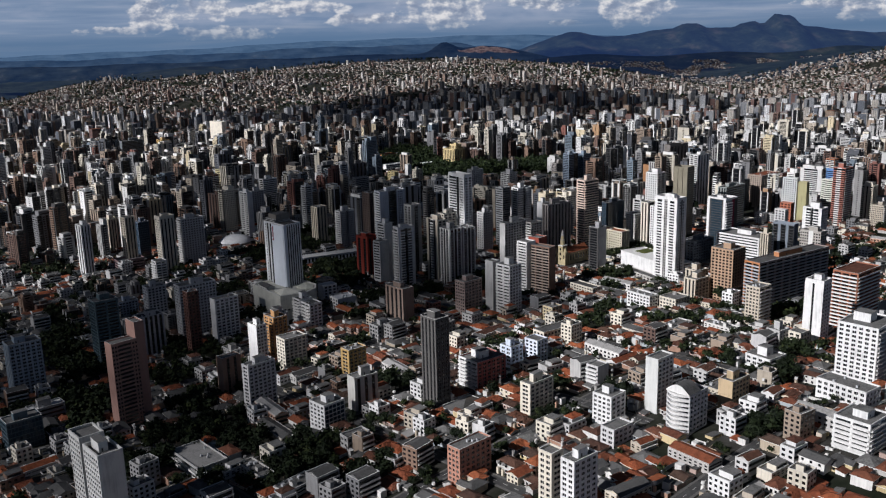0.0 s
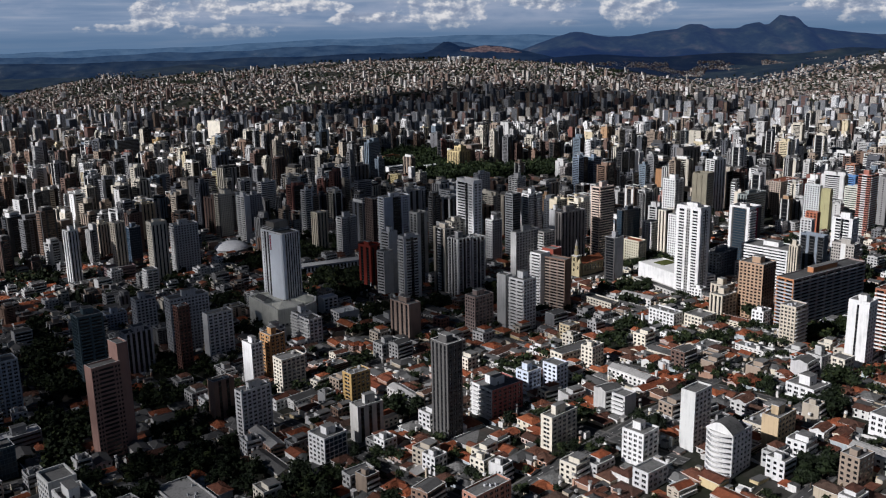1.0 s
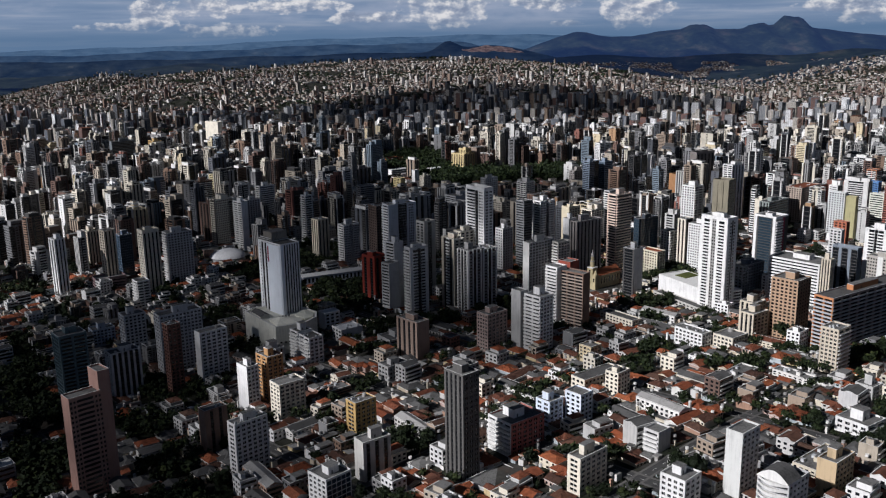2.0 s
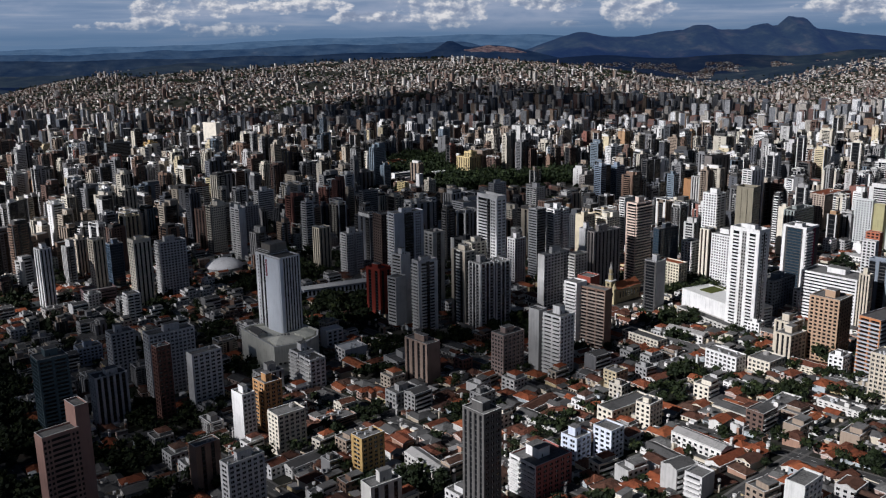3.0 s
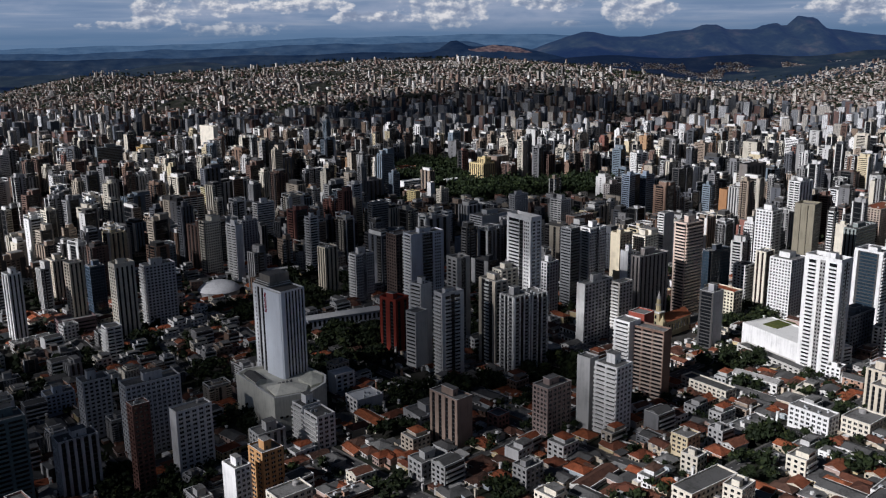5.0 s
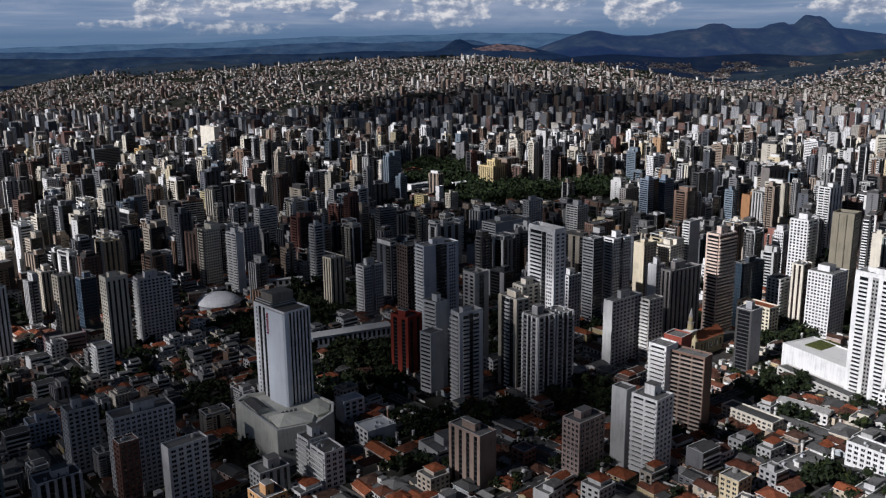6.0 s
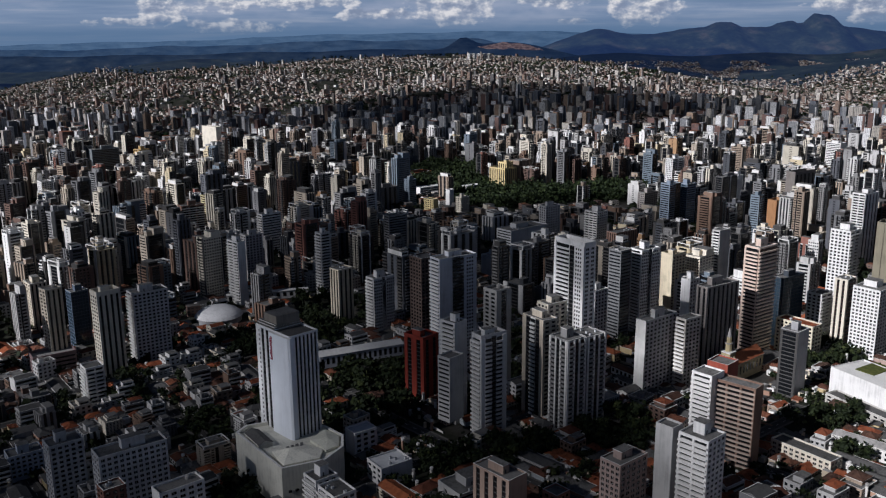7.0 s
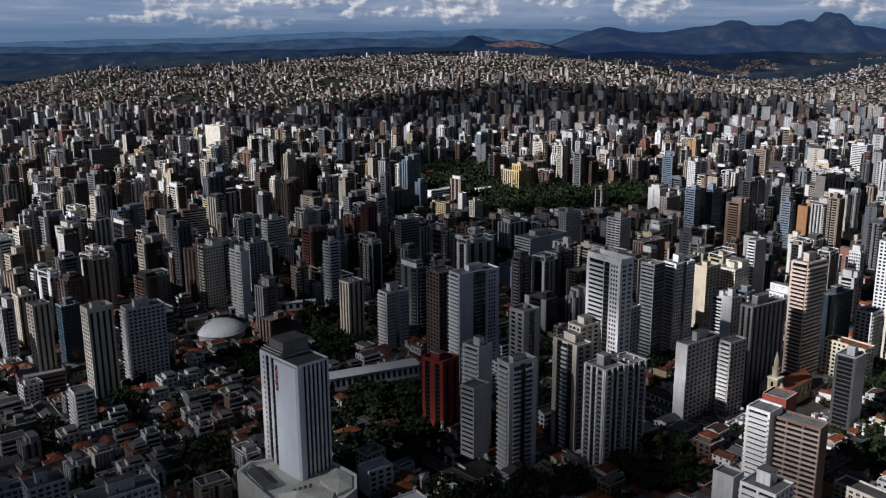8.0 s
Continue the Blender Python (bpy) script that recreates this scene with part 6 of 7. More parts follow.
rng = random.Random(5)
cells = [(i, j) for i in range(-72, 110) for j in range(12, 110)]
low_lots = []
towers_made = 0
SINGLE = 900.0                  # past this way off the towers are joined
many = Shape()
for i, j in cells:
    p = GU * (i * 18.5) + GV * (j * 18.5)
    x, y = p.x + rng.uniform(-6, 6), p.y + rng.uniform(-6, 6)
    r, th = polar(x, y)
    keep, tall, pick, high = rng.random(), rng.random(), rng.random(), rng.gauss(32, 8.5)
    stretch = random.Random(i * 977 + j)
    wide, deep = stretch.choice(((1, 1), (0.85, 1.1), (1.15, 0.9), (1.5, 1), (1.8, 1.1), (1, 1.5), (1.1, 1.9), (0.8, 0.8)))
    start = 800 if th < 4 else 775 if th < 14 else 890
    if abs(th) > 29 + 2500 / max(r, 1) * 0.6 or not start < r < 1660 or in_green(x, y, 1.02):
        continue
    if keep > 0.58 + 0.7 * noise.noise((x / 75, y / 75, 4.0)) or not is_free(x, y, 5.6):
        low_lots.append((x, y, r))
        continue
    high = max(12, min(50, (high if tall > 0.22 else high * 0.6) + (8 if tall > 0.93 else 0) - (7 if r > 1350 else 0)))
    g = ground_z(x, y) - 0.4
    room = cap(x, y) - g
    if room < high * 0.75 and keep > 0.22:
        continue
    high = min(high, room * (0.7 + 0.3 * tall))
    if high < 9:
        low_lots.append((x, y, r))
        continue
    k = min(59, max(0, round((high - 14) / 36 * 59) + rng.randint(-3, 3)))
    w, d, h, me, shape = TOWERS[k]
    name = AP if pick < 0.85 else OF
    c = rng.choices(range(len(PAINTS)), WEIGHTS)[0]
    f = rng.uniform(0.85, 1.1)
    tint = [min(0.85, v * f) for v in PAINTS[c]]
    place = pose(x - w * wide / 2, y - d * deep / 2, g, 0, 0, GRID + rng.uniform(-4, 4) + 11 * (1 - ease(-24, 2, th))) @ Matrix.Diagonal((wide, deep, high / h, 1))
    top, head = rng.choice(HEADS)
    seat = Matrix.Translation((w * rng.uniform(0.15, 0.45), d * rng.uniform(0.15, 0.4), h)) @ Matrix.Diagonal((1 / wide, 1 / deep, h / high, 1))
    if r < SINGLE:
        ob = new(name, me)
        ob.color, ob.matrix_basis = (*tint, 1), place
        tagged(ob, f"{PAINT_WORDS[c]} {'block of flats' if name == AP else 'office tower'} among close-set towers", "building", "close-set towers of the centre")
        part("lift_house", top, ob, at=seat)
    else:
        many.join(shape, place, tint)
        many.join(head, place @ seat, tint)
    take(x, y, 5.4)
    towers_made += 1

tagged(new("close_set_towers", many.mesh("close_set_towers", MIXED)), "close-set towers of flats in pale and dark paints", "buildings", kind="stuff")

# houses and low flats near the camera
HOUSES = []
for k in range(20):
    w, d, h = rng.uniform(5.6, 10.5), rng.uniform(5, 8.5), rng.choice([2.3, 2.5, 2.8, 4.2, 4.6])
    cover = TI_ if k < 11 else (F_, R_, TI_, F_, R_, F_, TI_, R_, F_)[k - 11]
    s, r_ = Shape(), Shape()
    s.box(0, 0, 0, w, d, h, W_)
    for lev in range(1 if h < 4 else 2):
        for q in range(3):
            a = w * (q + 0.3) / 3
            s.box(a, -0.05, 0.9 + lev * 2.1, a + 1.0, 0.0, 1.9 + lev * 2.1, G_)
            b = d * (q + 0.3) / 3
            s.box(-0.05, b, 0.9 + lev * 2.1, 0.0, b + 0.9, 1.9 + lev * 2.1, G_)
    s.box(w * 0.72, -0.06, 0, w * 0.72 + 0.7, 0.0, 1.6, D_)
    if k % 3 == 0:
        hip_roof(r_, 0, 0, w, d, h, 1.5, mat=cover)
    elif k % 3 == 1:
        gable_roof(r_, 0, 0, w, d, h, 1.2, mat=cover, along="x" if w > d else "y")
    else:
        hip_roof(r_, 0, 0, w, d, h, 1.4, mat=cover)
        s.box(w * 0.5, -3.2, 0, w * 0.95, 0, h * 0.92, W_)
        gable_roof(r_, w * 0.5, -3.2, w * 0.95, 1.5, h * 0.92, 1.1, 0.3, mat=cover, along="y")
    HOUSES.append((w, d, s.mesh("house"), r_.mesh("roof"), s, r_, []))
FLATS = []
for k in range(22):
    w, d, h = rng.uniform(6, 11), rng.uniform(5.5, 9), rng.choice([4.4, 6.4, 6.8, 8.4, 8.8, 10.6, 12.6])
    decks = []
    s = plain_tower(w, d, h, (rng.choice(["holes", "holes", "bands", "decks"]), rng.choice(["holes", "blank", "holes"])), rng, decks)
    r_, top, more = Shape(), "roof_house", [("balcony", q) for q in decks]
    if k % 4 == 0:
        gable_roof(r_, 0.5, 0.5, w - 0.5, d - 0.5, h - 0.3, 1.3, 0.0, F_ if k % 8 else TI_, along="x" if w > d else "y")
        top = "roof"
    elif k % 4 == 1:                     # a tiled pavilion on the terrace
        r_.box(w * 0.35, d * 0.25, h - 0.7, w - 0.4, d - 0.4, h + 1.1, W_, R_, False)
        q = Shape()
        hip_roof(q, w * 0.35, d * 0.25, w - 0.4, d - 0.4, h + 1.1, 0.9)
        more.append(("pavilion_roof", q))
    elif k % 4 == 2:                     # stair tower and tanks
        r_.box(w * 0.2, d * 0.3, h - 0.7, w * 0.45, d * 0.7, h + 1.6, W_, R_, False)
        for a, b, c in ((0.7, 0.6, 0.7), (0.85, 0.4, 0.6)):
            q = Shape()
            q.drum(w * a, d * b, h - 0.7, h + 0.45, c, C_, 8)
            more.append(("water_tank", q))
    else:                                # a recessed upper storey
        r_.box(w * 0.3, 0.4, h - 0.7, w - 0.4, d * 0.7, h + 1.5, W_, R_, False)
        q = Shape()
        q.box(w * 0.36, 0.34, h + 0.1, w - 1.2, 0.4, h + 1.0, G_)
        more.append(("window", q))
    FLATS.append((w, d, s.mesh("low_apartment_block"), r_.mesh(top), s, r_, [(a, q.mesh(a), q) for a, q in more]))
WINGS = []
for k in range(9):                       # long low wings: schools, rows of flats, halls
    w, d, h = rng.uniform(16, 28), rng.uniform(6.5, 9), rng.choice([3.2, 4.6, 5.0, 6.6])
    if k % 2:
        w, d = d, w
    s = plain_tower(w, d, h, (rng.choice(["holes", "bands"]), rng.choice(["holes", "holes", "blank"])), rng)
    r_, more = Shape(), []
    if k % 3 < 2:
        gable_roof(r_, 0.2, 0.2, w - 0.2, d - 0.2, h - 0.2, 1.5, 0.3, (TI_, F_, TI_, TI_, F_, TI_, TI_, C_, TI_)[k], along="x" if w > d else "y")
    else:
        r_.box(w * 0.3, d * 0.3, h - 0.7, w * 0.3 + 2.2, d * 0.3 + 2.0, h + 1.2, W_, R_, False)
        for q in range(3):
            a, b, box = w * (0.15 + 0.25 * q), d * rng.uniform(0.6, 0.8), Shape()
            box.box(a, b, h - 0.7, a + 1.4, b + 1.2, h + 0.4, M_, None, False)
            more.append(("cooling_unit", box))
    WINGS.append((w, d, s.mesh("low_apartment_block"), r_.mesh("roof" if k % 3 < 2 else "roof_house"), s, r_, [(a, q.mesh(a), q) for a, q in more]))
SHEDS = []
for k in range(8):                       # lean-to roofs, garages and yard roofs
    w, d, h = rng.uniform(3, 6.5), rng.uniform(2.5, 4.5), rng.uniform(1.6, 2.4)
    s, r_ = Shape(), Shape()
    s.box(0, 0, 0, w, d, h, W_)
    s.box(w * 0.2, -0.05, 0, w * 0.7, 0, h * 0.75, D_)
    m_ = (TI_, F_, C_, TI_, R_, F_, TI_, F_)[k]
    r_.face([(-0.2, -0.2, h), (w + 0.2, -0.2, h), (w + 0.2, d + 0.2, h + 0.6), (-0.2, d + 0.2, h + 0.6)], m_)
    r_.face([(-0.2, -0.2, h - 0.1), (-0.2, d + 0.2, h + 0.5), (w + 0.2, d + 0.2, h + 0.5), (w + 0.2, -0.2, h - 0.1)], m_)
    for c, e in (((-0.2, -0.2), (w + 0.2, -0.2)), ((w + 0.2, d + 0.2), (-0.2, d + 0.2))):
        z = h if c[1] < 0 else h + 0.6
        r_.face([(*c, z - 0.1), (*e, z - 0.1), (*e, z), (*c, z)], m_)
    SHEDS.append((w, d, s.mesh("shed"), r_.mesh("roof"), s, r_, []))
HOUSE_PAINTS = [(0.76, 0.74, 0.70), (0.68, 0.61, 0.48), (0.52, 0.44, 0.33), (0.44, 0.27, 0.19), (0.50, 0.48, 0.45), (0.42, 0.46, 0.48), (0.60, 0.48, 0.27), (0.46, 0.34, 0.29)]

HOUSE_WORDS = ["white", "cream", "beige", "pink-brown", "pale grey", "pale blue", "yellow", "dusky pink"]
rest = Shape()


def house_lot(x, y, kind, choice, rng):
    r, th = polar(x, y)
    w, d, me, top, shape, cover, more = choice
    tiles = TI_ in cover.m
    g = min(ground_z(x + a, y + b) for a in (-4, 4) for b in (-4, 4)) - 0.2
    block = 14 * noise.noise((x / 90, y / 90, 8.0))
    turn = GRID + block + rng.choice([0, 90, 180, 270]) * (0 if kind in ("flats", "wing") else 1) + rng.uniform(-3, 3)
    c = rng.choices(range(14), [6, 4, 5, 5, 5, 5, 6, 6, 5, 3, 5, 4, 2, 1])[0] if kind == "flats" else rng.choice([0, 0, 1, 1, 2, 4, 3]) if kind == "wing" else rng.randrange(len(HOUSE_PAINTS))
    f = rng.uniform(0.85, 1.08)
    tint = [v * f for v in (PAINTS[c] if kind == "flats" else HOUSE_PAINTS[c])]
    place = Matrix.Translation((x, y, g)) @ Matrix.Rotation(radians(turn), 4, "Z") @ Matrix.Translation((-w / 2, -d / 2, 0))
    if r > (620 if kind in ("flats", "wing") else 392 if kind == "house" else 380):
        rest.join(shape, place, tint)
        rest.join(cover, place, tint)
        for a, m, q in more:
            rest.join(q, place, tint)
    else:
        ob = new({"flats": "low_apartment_block", "wing": "long_building", "house": "house", "shed": "shed"}[kind], me)
        ob.color, ob.matrix_basis = (*tint, 1), place
        if kind == "flats":
            tagged(ob, f"{PAINT_WORDS[c]} low block of flats between houses", "building", "low flats")
        elif kind == "wing":
            tagged(ob, f"long low {HOUSE_WORDS[c]} building with rows of windows", "building", "long low buildings")
        elif kind == "house":
            tagged(ob, f"small {HOUSE_WORDS[c]} house with a {'terracotta tiled' if tiles else 'dull grey sheet'} roof", "house", "tiled houses")
        else:
            tagged(ob, f"small {HOUSE_WORDS[c]} yard shed with a sloping roof", "shed", "yard sheds")
        part(top.name.split(".")[0], top, ob)
        for a, m, q in more:
            part(a, m, ob)
    take(x, y, min(w, d) * 0.46)
    if max(w, d) > min(w, d) * 1.25:
        a = radians(turn + (0 if w > d else 90))
        e = (max(w, d) - min(w, d)) * 0.5
        for q in (-e, -e / 2, e / 2, e):
            take(x + math.cos(a) * q, y + math.sin(a) * q, min(w, d) * 0.42)


def on_street(x, y, half):
    u, v = x * GU.x + y * GU.y, x * GV.x + y * GV.y
    return abs((u + 36) % 72 - 36) < half or abs((v + 41.4) % 82.8 - 41.4) < half


# a cluster of middling blocks left of the hotel
rng = random.Random(61)
for k in range(500):
    x, y = rng.uniform(-5, 175), rng.uniform(500, 720)
    w, d, h, me, shape = TOWERS[rng.randint(0, 13)]
    if in_green(x, y, 1.0) or on_street(x, y, 6) or not is_free(x, y, 6.0) or noise.noise((x / 50, y / 50, 6.1)) < 0.10:
        continue
    c = rng.choices(range(14), [2, 2, 3, 4, 2, 2, 6, 8, 8, 7, 4, 3, 3, 3])[0]
    ob = new(AP, me)
    high = rng.uniform(0.32, 0.62)
    ob.color = (*PAINTS[c], 1)
    ob.matrix_basis = pose(x - w / 2, y - d / 2, ground_z(x, y) - 0.5, 0, 0, GRID + rng.uniform(-3, 3)) @ Matrix.Diagonal((1, 1, high, 1))
    tagged(ob, f"{PAINT_WORDS[c]} middling block of flats among dark trees", "building", "middling blocks near the hotel")
    part("lift_house", rng.choice(HEADS)[0], ob, at=Matrix.Translation((w * 0.3, d * 0.3, h)) @ Matrix.Diagonal((1, 1, 0.8 / high, 1)))
    take(x, y, 5.0)

rng = random.Random(23)
houses = 0
for kind, tries in (("wing", 1150), ("flats", 2600), ("house", 16000), ("shed", 11000)):
    for k in range(tries):
        r, th = math.sqrt(rng.uniform(225 ** 2, 890 ** 2)), rng.uniform(-31, 31)
        s_, l_ = r * math.cos(radians(th)), r * math.sin(radians(th))
        x, y = s_ * HX + l_ * HY, s_ * HY - l_ * HX
        lump = noise.noise((x / 60, y / 60, 1.7))
        tiled = rng.random() < (0.74 if r < 470 else 0.58) * (1 if th > -14 else 0.3)
        choice = rng.choice({"wing": WINGS, "flats": FLATS, "house": HOUSES[:11] if tiled else HOUSES[9:], "shed": SHEDS}[kind])
        half = min(choice[0], choice[1]) * 0.5
        if kind == "wing":
            half = 7.5
        if s_ < 215 or in_green(x, y, 0.95) or on_street(x, y, half + 2.6) or not is_free(x, y, half):
            continue
        left = th < -7
        bare = 0.22 if left else 0.36 if s_ > 560 else 0.16 if s_ > 330 else 0.0
        if noise.noise((x / 35, y / 35, 5.5)) * 0.5 + 0.5 < bare * 0.85 or (kind == "flats" and rng.random() > (0.75 if th < -2 else 0.5) + 0.55 * lump) or (kind == "shed" and rng.random() < bare) or (kind == "wing" and rng.random() < (0.35 if th > 6 and r > 380 else 0.75)):
            continue
        house_lot(x, y, kind, choice, rng)
        houses += 1

# annexes, yard walls and roof tanks squeezed between the houses
rng = random.Random(47)
yards = Shape()
for k in range(9000):
    r, th = math.sqrt(rng.uniform(240 ** 2, 760 ** 2)), rng.uniform(-30, 30)
    s_, l_ = r * math.cos(radians(th)), r * math.sin(radians(th))
    x, y = s_ * HX + l_ * HY, s_ * HY - l_ * HX
    if in_green(x, y, 0.95) or on_street(x, y, 3.4) or not is_free(x, y, 1.0):
        continue
    one = Shape()
    kind = rng.random()
    if kind < 0.45:                      # an annex with a flat or sheet roof
        one.box(-rng.uniform(0.8, 1.8), -rng.uniform(0.8, 1.6), 0, rng.uniform(0.8, 1.8), rng.uniform(0.8, 1.6), rng.uniform(1.5, 3.6), W_, rng.choice((R_, F_, C_, T_)), False)
    elif kind < 0.75:                    # a wall round a yard corner
        a, h = rng.uniform(2, 4.5), rng.uniform(1.1, 1.6)
        one.box(-a, -0.1, 0, a, 0.1, h, W_, None, False)
        one.box(a - 0.2, 0.1, 0, a, rng.uniform(1.5, 4), h, W_, None, False)
    else:                                # a tank on a stand
        one.box(-0.5, -0.5, 0, 0.5, 0.5, rng.uniform(2.5, 4.5), W_, None, False)
        one.drum(0, 0, 4.5, 5.4, 0.7, rng.choice((C_, T_)), 8)
    f = rng.uniform(0.8, 1.1)
    yards.join(one, Matrix.Translation((x, y, ground_z(x, y) - 0.2)) @ Matrix.Rotation(radians(GRID + rng.choice((0, 90, 180, 270)) + rng.uniform(-8, 8)), 4, "Z"), [min(0.8, v * f) for v in rng.choice(HOUSE_PAINTS[:5] + HOUSE_PAINTS[:1] * 3)])
    take(x, y, 0.9)
tagged(new("yard_walls", yards.mesh("yard_walls", MIXED)), "annexes, yard walls and tanks between the houses", "yards", kind="stuff")

tagged(new("low_houses", rest.mesh("low_houses", MIXED)), "low tiled houses and flats below the towers", "buildings", kind="stuff")

# low roofs that fill the gaps between far towers
s = Shape()
rng = random.Random(31)
for x, y, r in low_lots:
    for q in range(2 if r > 1000 else 1):
        a, b = x + rng.uniform(-7, 7), y + rng.uniform(-7, 7)
        if in_green(a, b) or not is_free(a, b, 2.5):
            continue
        g = ground_z(a, b) - 0.5
        w, d, h = rng.uniform(5, 9), rng.uniform(5, 9), rng.uniform(3, 8)
        s.box(a - w / 2, b - d / 2, g, a + w / 2, b + d / 2, g + h, 0, 0, False)
tagged(new("low_buildings", s.mesh("low_buildings", [FARHOUSE])), "low roofs crowded between the towers", "buildings", kind="stuff")

# the far town: thousands of blocks up to the hills


def far_town(name, label, r0, r1, count, seed, sizes, heights, tall_share, tall, mat):
    rng = np.random.default_rng(seed)
    made, verts, quads = 0, [], []
    shape = Shape()
    for k in range(count):
        r = math.sqrt(rng.uniform(r0 * r0, r1 * r1))
        th = radians(rng.uniform(-31, 31))
        s_, l_ = r * math.cos(th), r * math.sin(th)
        lump = noise.noise((s_ / 160, l_ / 160, seed))
        if lump < -0.36 or s_ > 3740:
            continue
        edge = 3350 + 330 * ease(300, 900, l_) + 250 * bump(l_, -300, 900) - 350 * bump(l_, -1900, 500) - 40 * bump(l_, 1000, 350)
        if s_ > edge + 90 * noise.noise((l_ / 90, 3.0, 0.0)):
            continue
        x, y = s_ * HX + l_ * HY, s_ * HY - l_ * HX
        if in_green(x, y):
            continue
        g = ground_z(x, y) - 1.5
        w, d = rng.uniform(*sizes), rng.uniform(*sizes)
        h = rng.uniform(*tall) if rng.random() < tall_share * (1 + lump) else rng.uniform(*heights)
        a = radians(GRID + rng.normal(0, 9))
        c, q = math.cos(a), math.sin(a)
        i = len(shape.v)
        for z in (g, g + h + 1.5):
            for e, f in ((-w, -d), (w, -d), (w, d), (-w, d)):
                shape.v.append((x + (c * e - q * f) / 2, y + (q * e + c * f) / 2, z))
        shape.f.extend(((i, i + 1, i + 5, i + 4), (i + 1, i + 2, i + 6, i + 5), (i + 2, i + 3, i + 7, i + 6), (i + 3, i, i + 4, i + 7), (i + 4, i + 5, i + 6, i + 7)))
        shape.m.extend((0,) * 5)
        if h > 14:
            e = w * rng.uniform(0.25, 0.4)
            shape.box(x - e, y - d * 0.62, g, x + e * rng.uniform(-0.2, 0.6), y + d * 0.2, g + h + rng.uniform(-3, 5), 0, 0, False)
    tagged(new(name, shape.mesh(name, [mat])), label, "buildings", kind="stuff")


far_town("distant_towers", "close-set distant towers in pale and dark paints", 1640, 2260, 2700, 1, (6, 17), (3, 10), 0.40, (15, 38), FARWALL)
far_town("distant_blocks", "distant blocks and scattered towers", 1950, 2950, 11500, 2, (4.5, 11), (2.5, 6.5), 0.03, (12, 28), FARHOUSE)
far_town("distant_houses", "distant hillside houses and small blocks", 2700, 3800, 21000, 3, (4, 8.5), (2, 4.5), 0.012, (10, 22), FARHOUSE)


# dark tree clumps between the far houses
lumps = Shape()
rng = random.Random(71)
for k in range(9000):
    s_, l_ = rng.uniform(1750, 3300), rng.uniform(-1500, 1500)
    if abs(l_) > s_ * 0.58 or noise.noise((s_ / 110, l_ / 110, 9.3)) < 0.16:
        continue
    x, y = s_ * HX + l_ * HY, s_ * HY - l_ * HX
    if in_green(x, y):
        continue
    g, w, h = ground_z(x, y) - 0.5, rng.uniform(3, 6), rng.uniform(3.5, 7)
    i = len(lumps.v)
    for z, f in ((g, 0.8), (g + h * 0.5, 1.0), (g + h * 0.85, 0.6)):
        for q in range(6):
            e = w * f * rng.uniform(0.7, 1.25)
            lumps.v.append((x + e * math.cos(q * 1.047), y + e * math.sin(q * 1.047), z + rng.uniform(-0.6, 0.6)))
    lumps.v.append((x + rng.uniform(-1, 1), y + rng.uniform(-1, 1), g + h))
    for q in range(6):
        r = (q + 1) % 6
        for b in (0, 6):
            lumps.f.append((i + b + q, i + b + r, i + b + 6 + r, i + b + 6 + q))
        lumps.f.append((i + 12 + q, i + 12 + r, i + 18))
    lumps.m.extend((0,) * 18)
tagged(new("far_trees", lumps.mesh("far_trees", [LIT_LEAVES])), "dark tree clumps between the far houses", "trees", kind="stuff")

# patches of houses on the dark hillsides past the town
s = Shape()
rng = random.Random(88)
for k in range(6500):
    l, t = rng.uniform(450, 2000), rng.uniform(0.0, 0.75)
    if noise.noise((l / 130, t * 2.2, 7.7)) < -0.06 + 0.3 * t:
        continue
    sd = 3720 + 430 * t
    x, y = sd * HX + l * HY, sd * HY - l * HX
    z = -27 + (foothill(l) + 25) * t ** 1.4
    w, d, h = rng.uniform(4, 8), rng.uniform(4, 8), rng.uniform(4, 8)
    s.box(x - w / 2, y - d / 2, z, x + w / 2, y + d / 2, z + h, 0, 0, False)
tagged(new("hillside_houses", s.mesh("hillside_houses", [FARHOUSE])), "patches of small houses on a far hillside", "buildings", kind="stuff")

s = Shape()
for k in range(420):
    l, t = rng.choice((rng.gauss(-560, 90), rng.gauss(-330, 40), rng.gauss(-1250, 160))), rng.uniform(0.35, 0.8)
    t = min(0.85, 0.62 + (l + 500) / 1500 + rng.gauss(0, 0.03)) if l > -900 else rng.uniform(0.45, 0.6)
    sd = 3950 + 250 * t
    x, y, z = sd * HX + l * HY, sd * HY - l * HX, -26 + (near_hills(l) + 25) * t ** 1.4
    w, d, h = rng.uniform(4, 9), rng.uniform(4, 9), rng.uniform(4, 7)
    s.box(x - w / 2, y - d / 2, z - 3, x + w / 2, y + d / 2, z + h, 0, 0, False)
tagged(new("valley_houses", s.mesh("valley_houses", [FARHOUSE])), "pale settlements scattered over the far valley", "buildings", kind="stuff")

# ---- streets of the near quarters ----


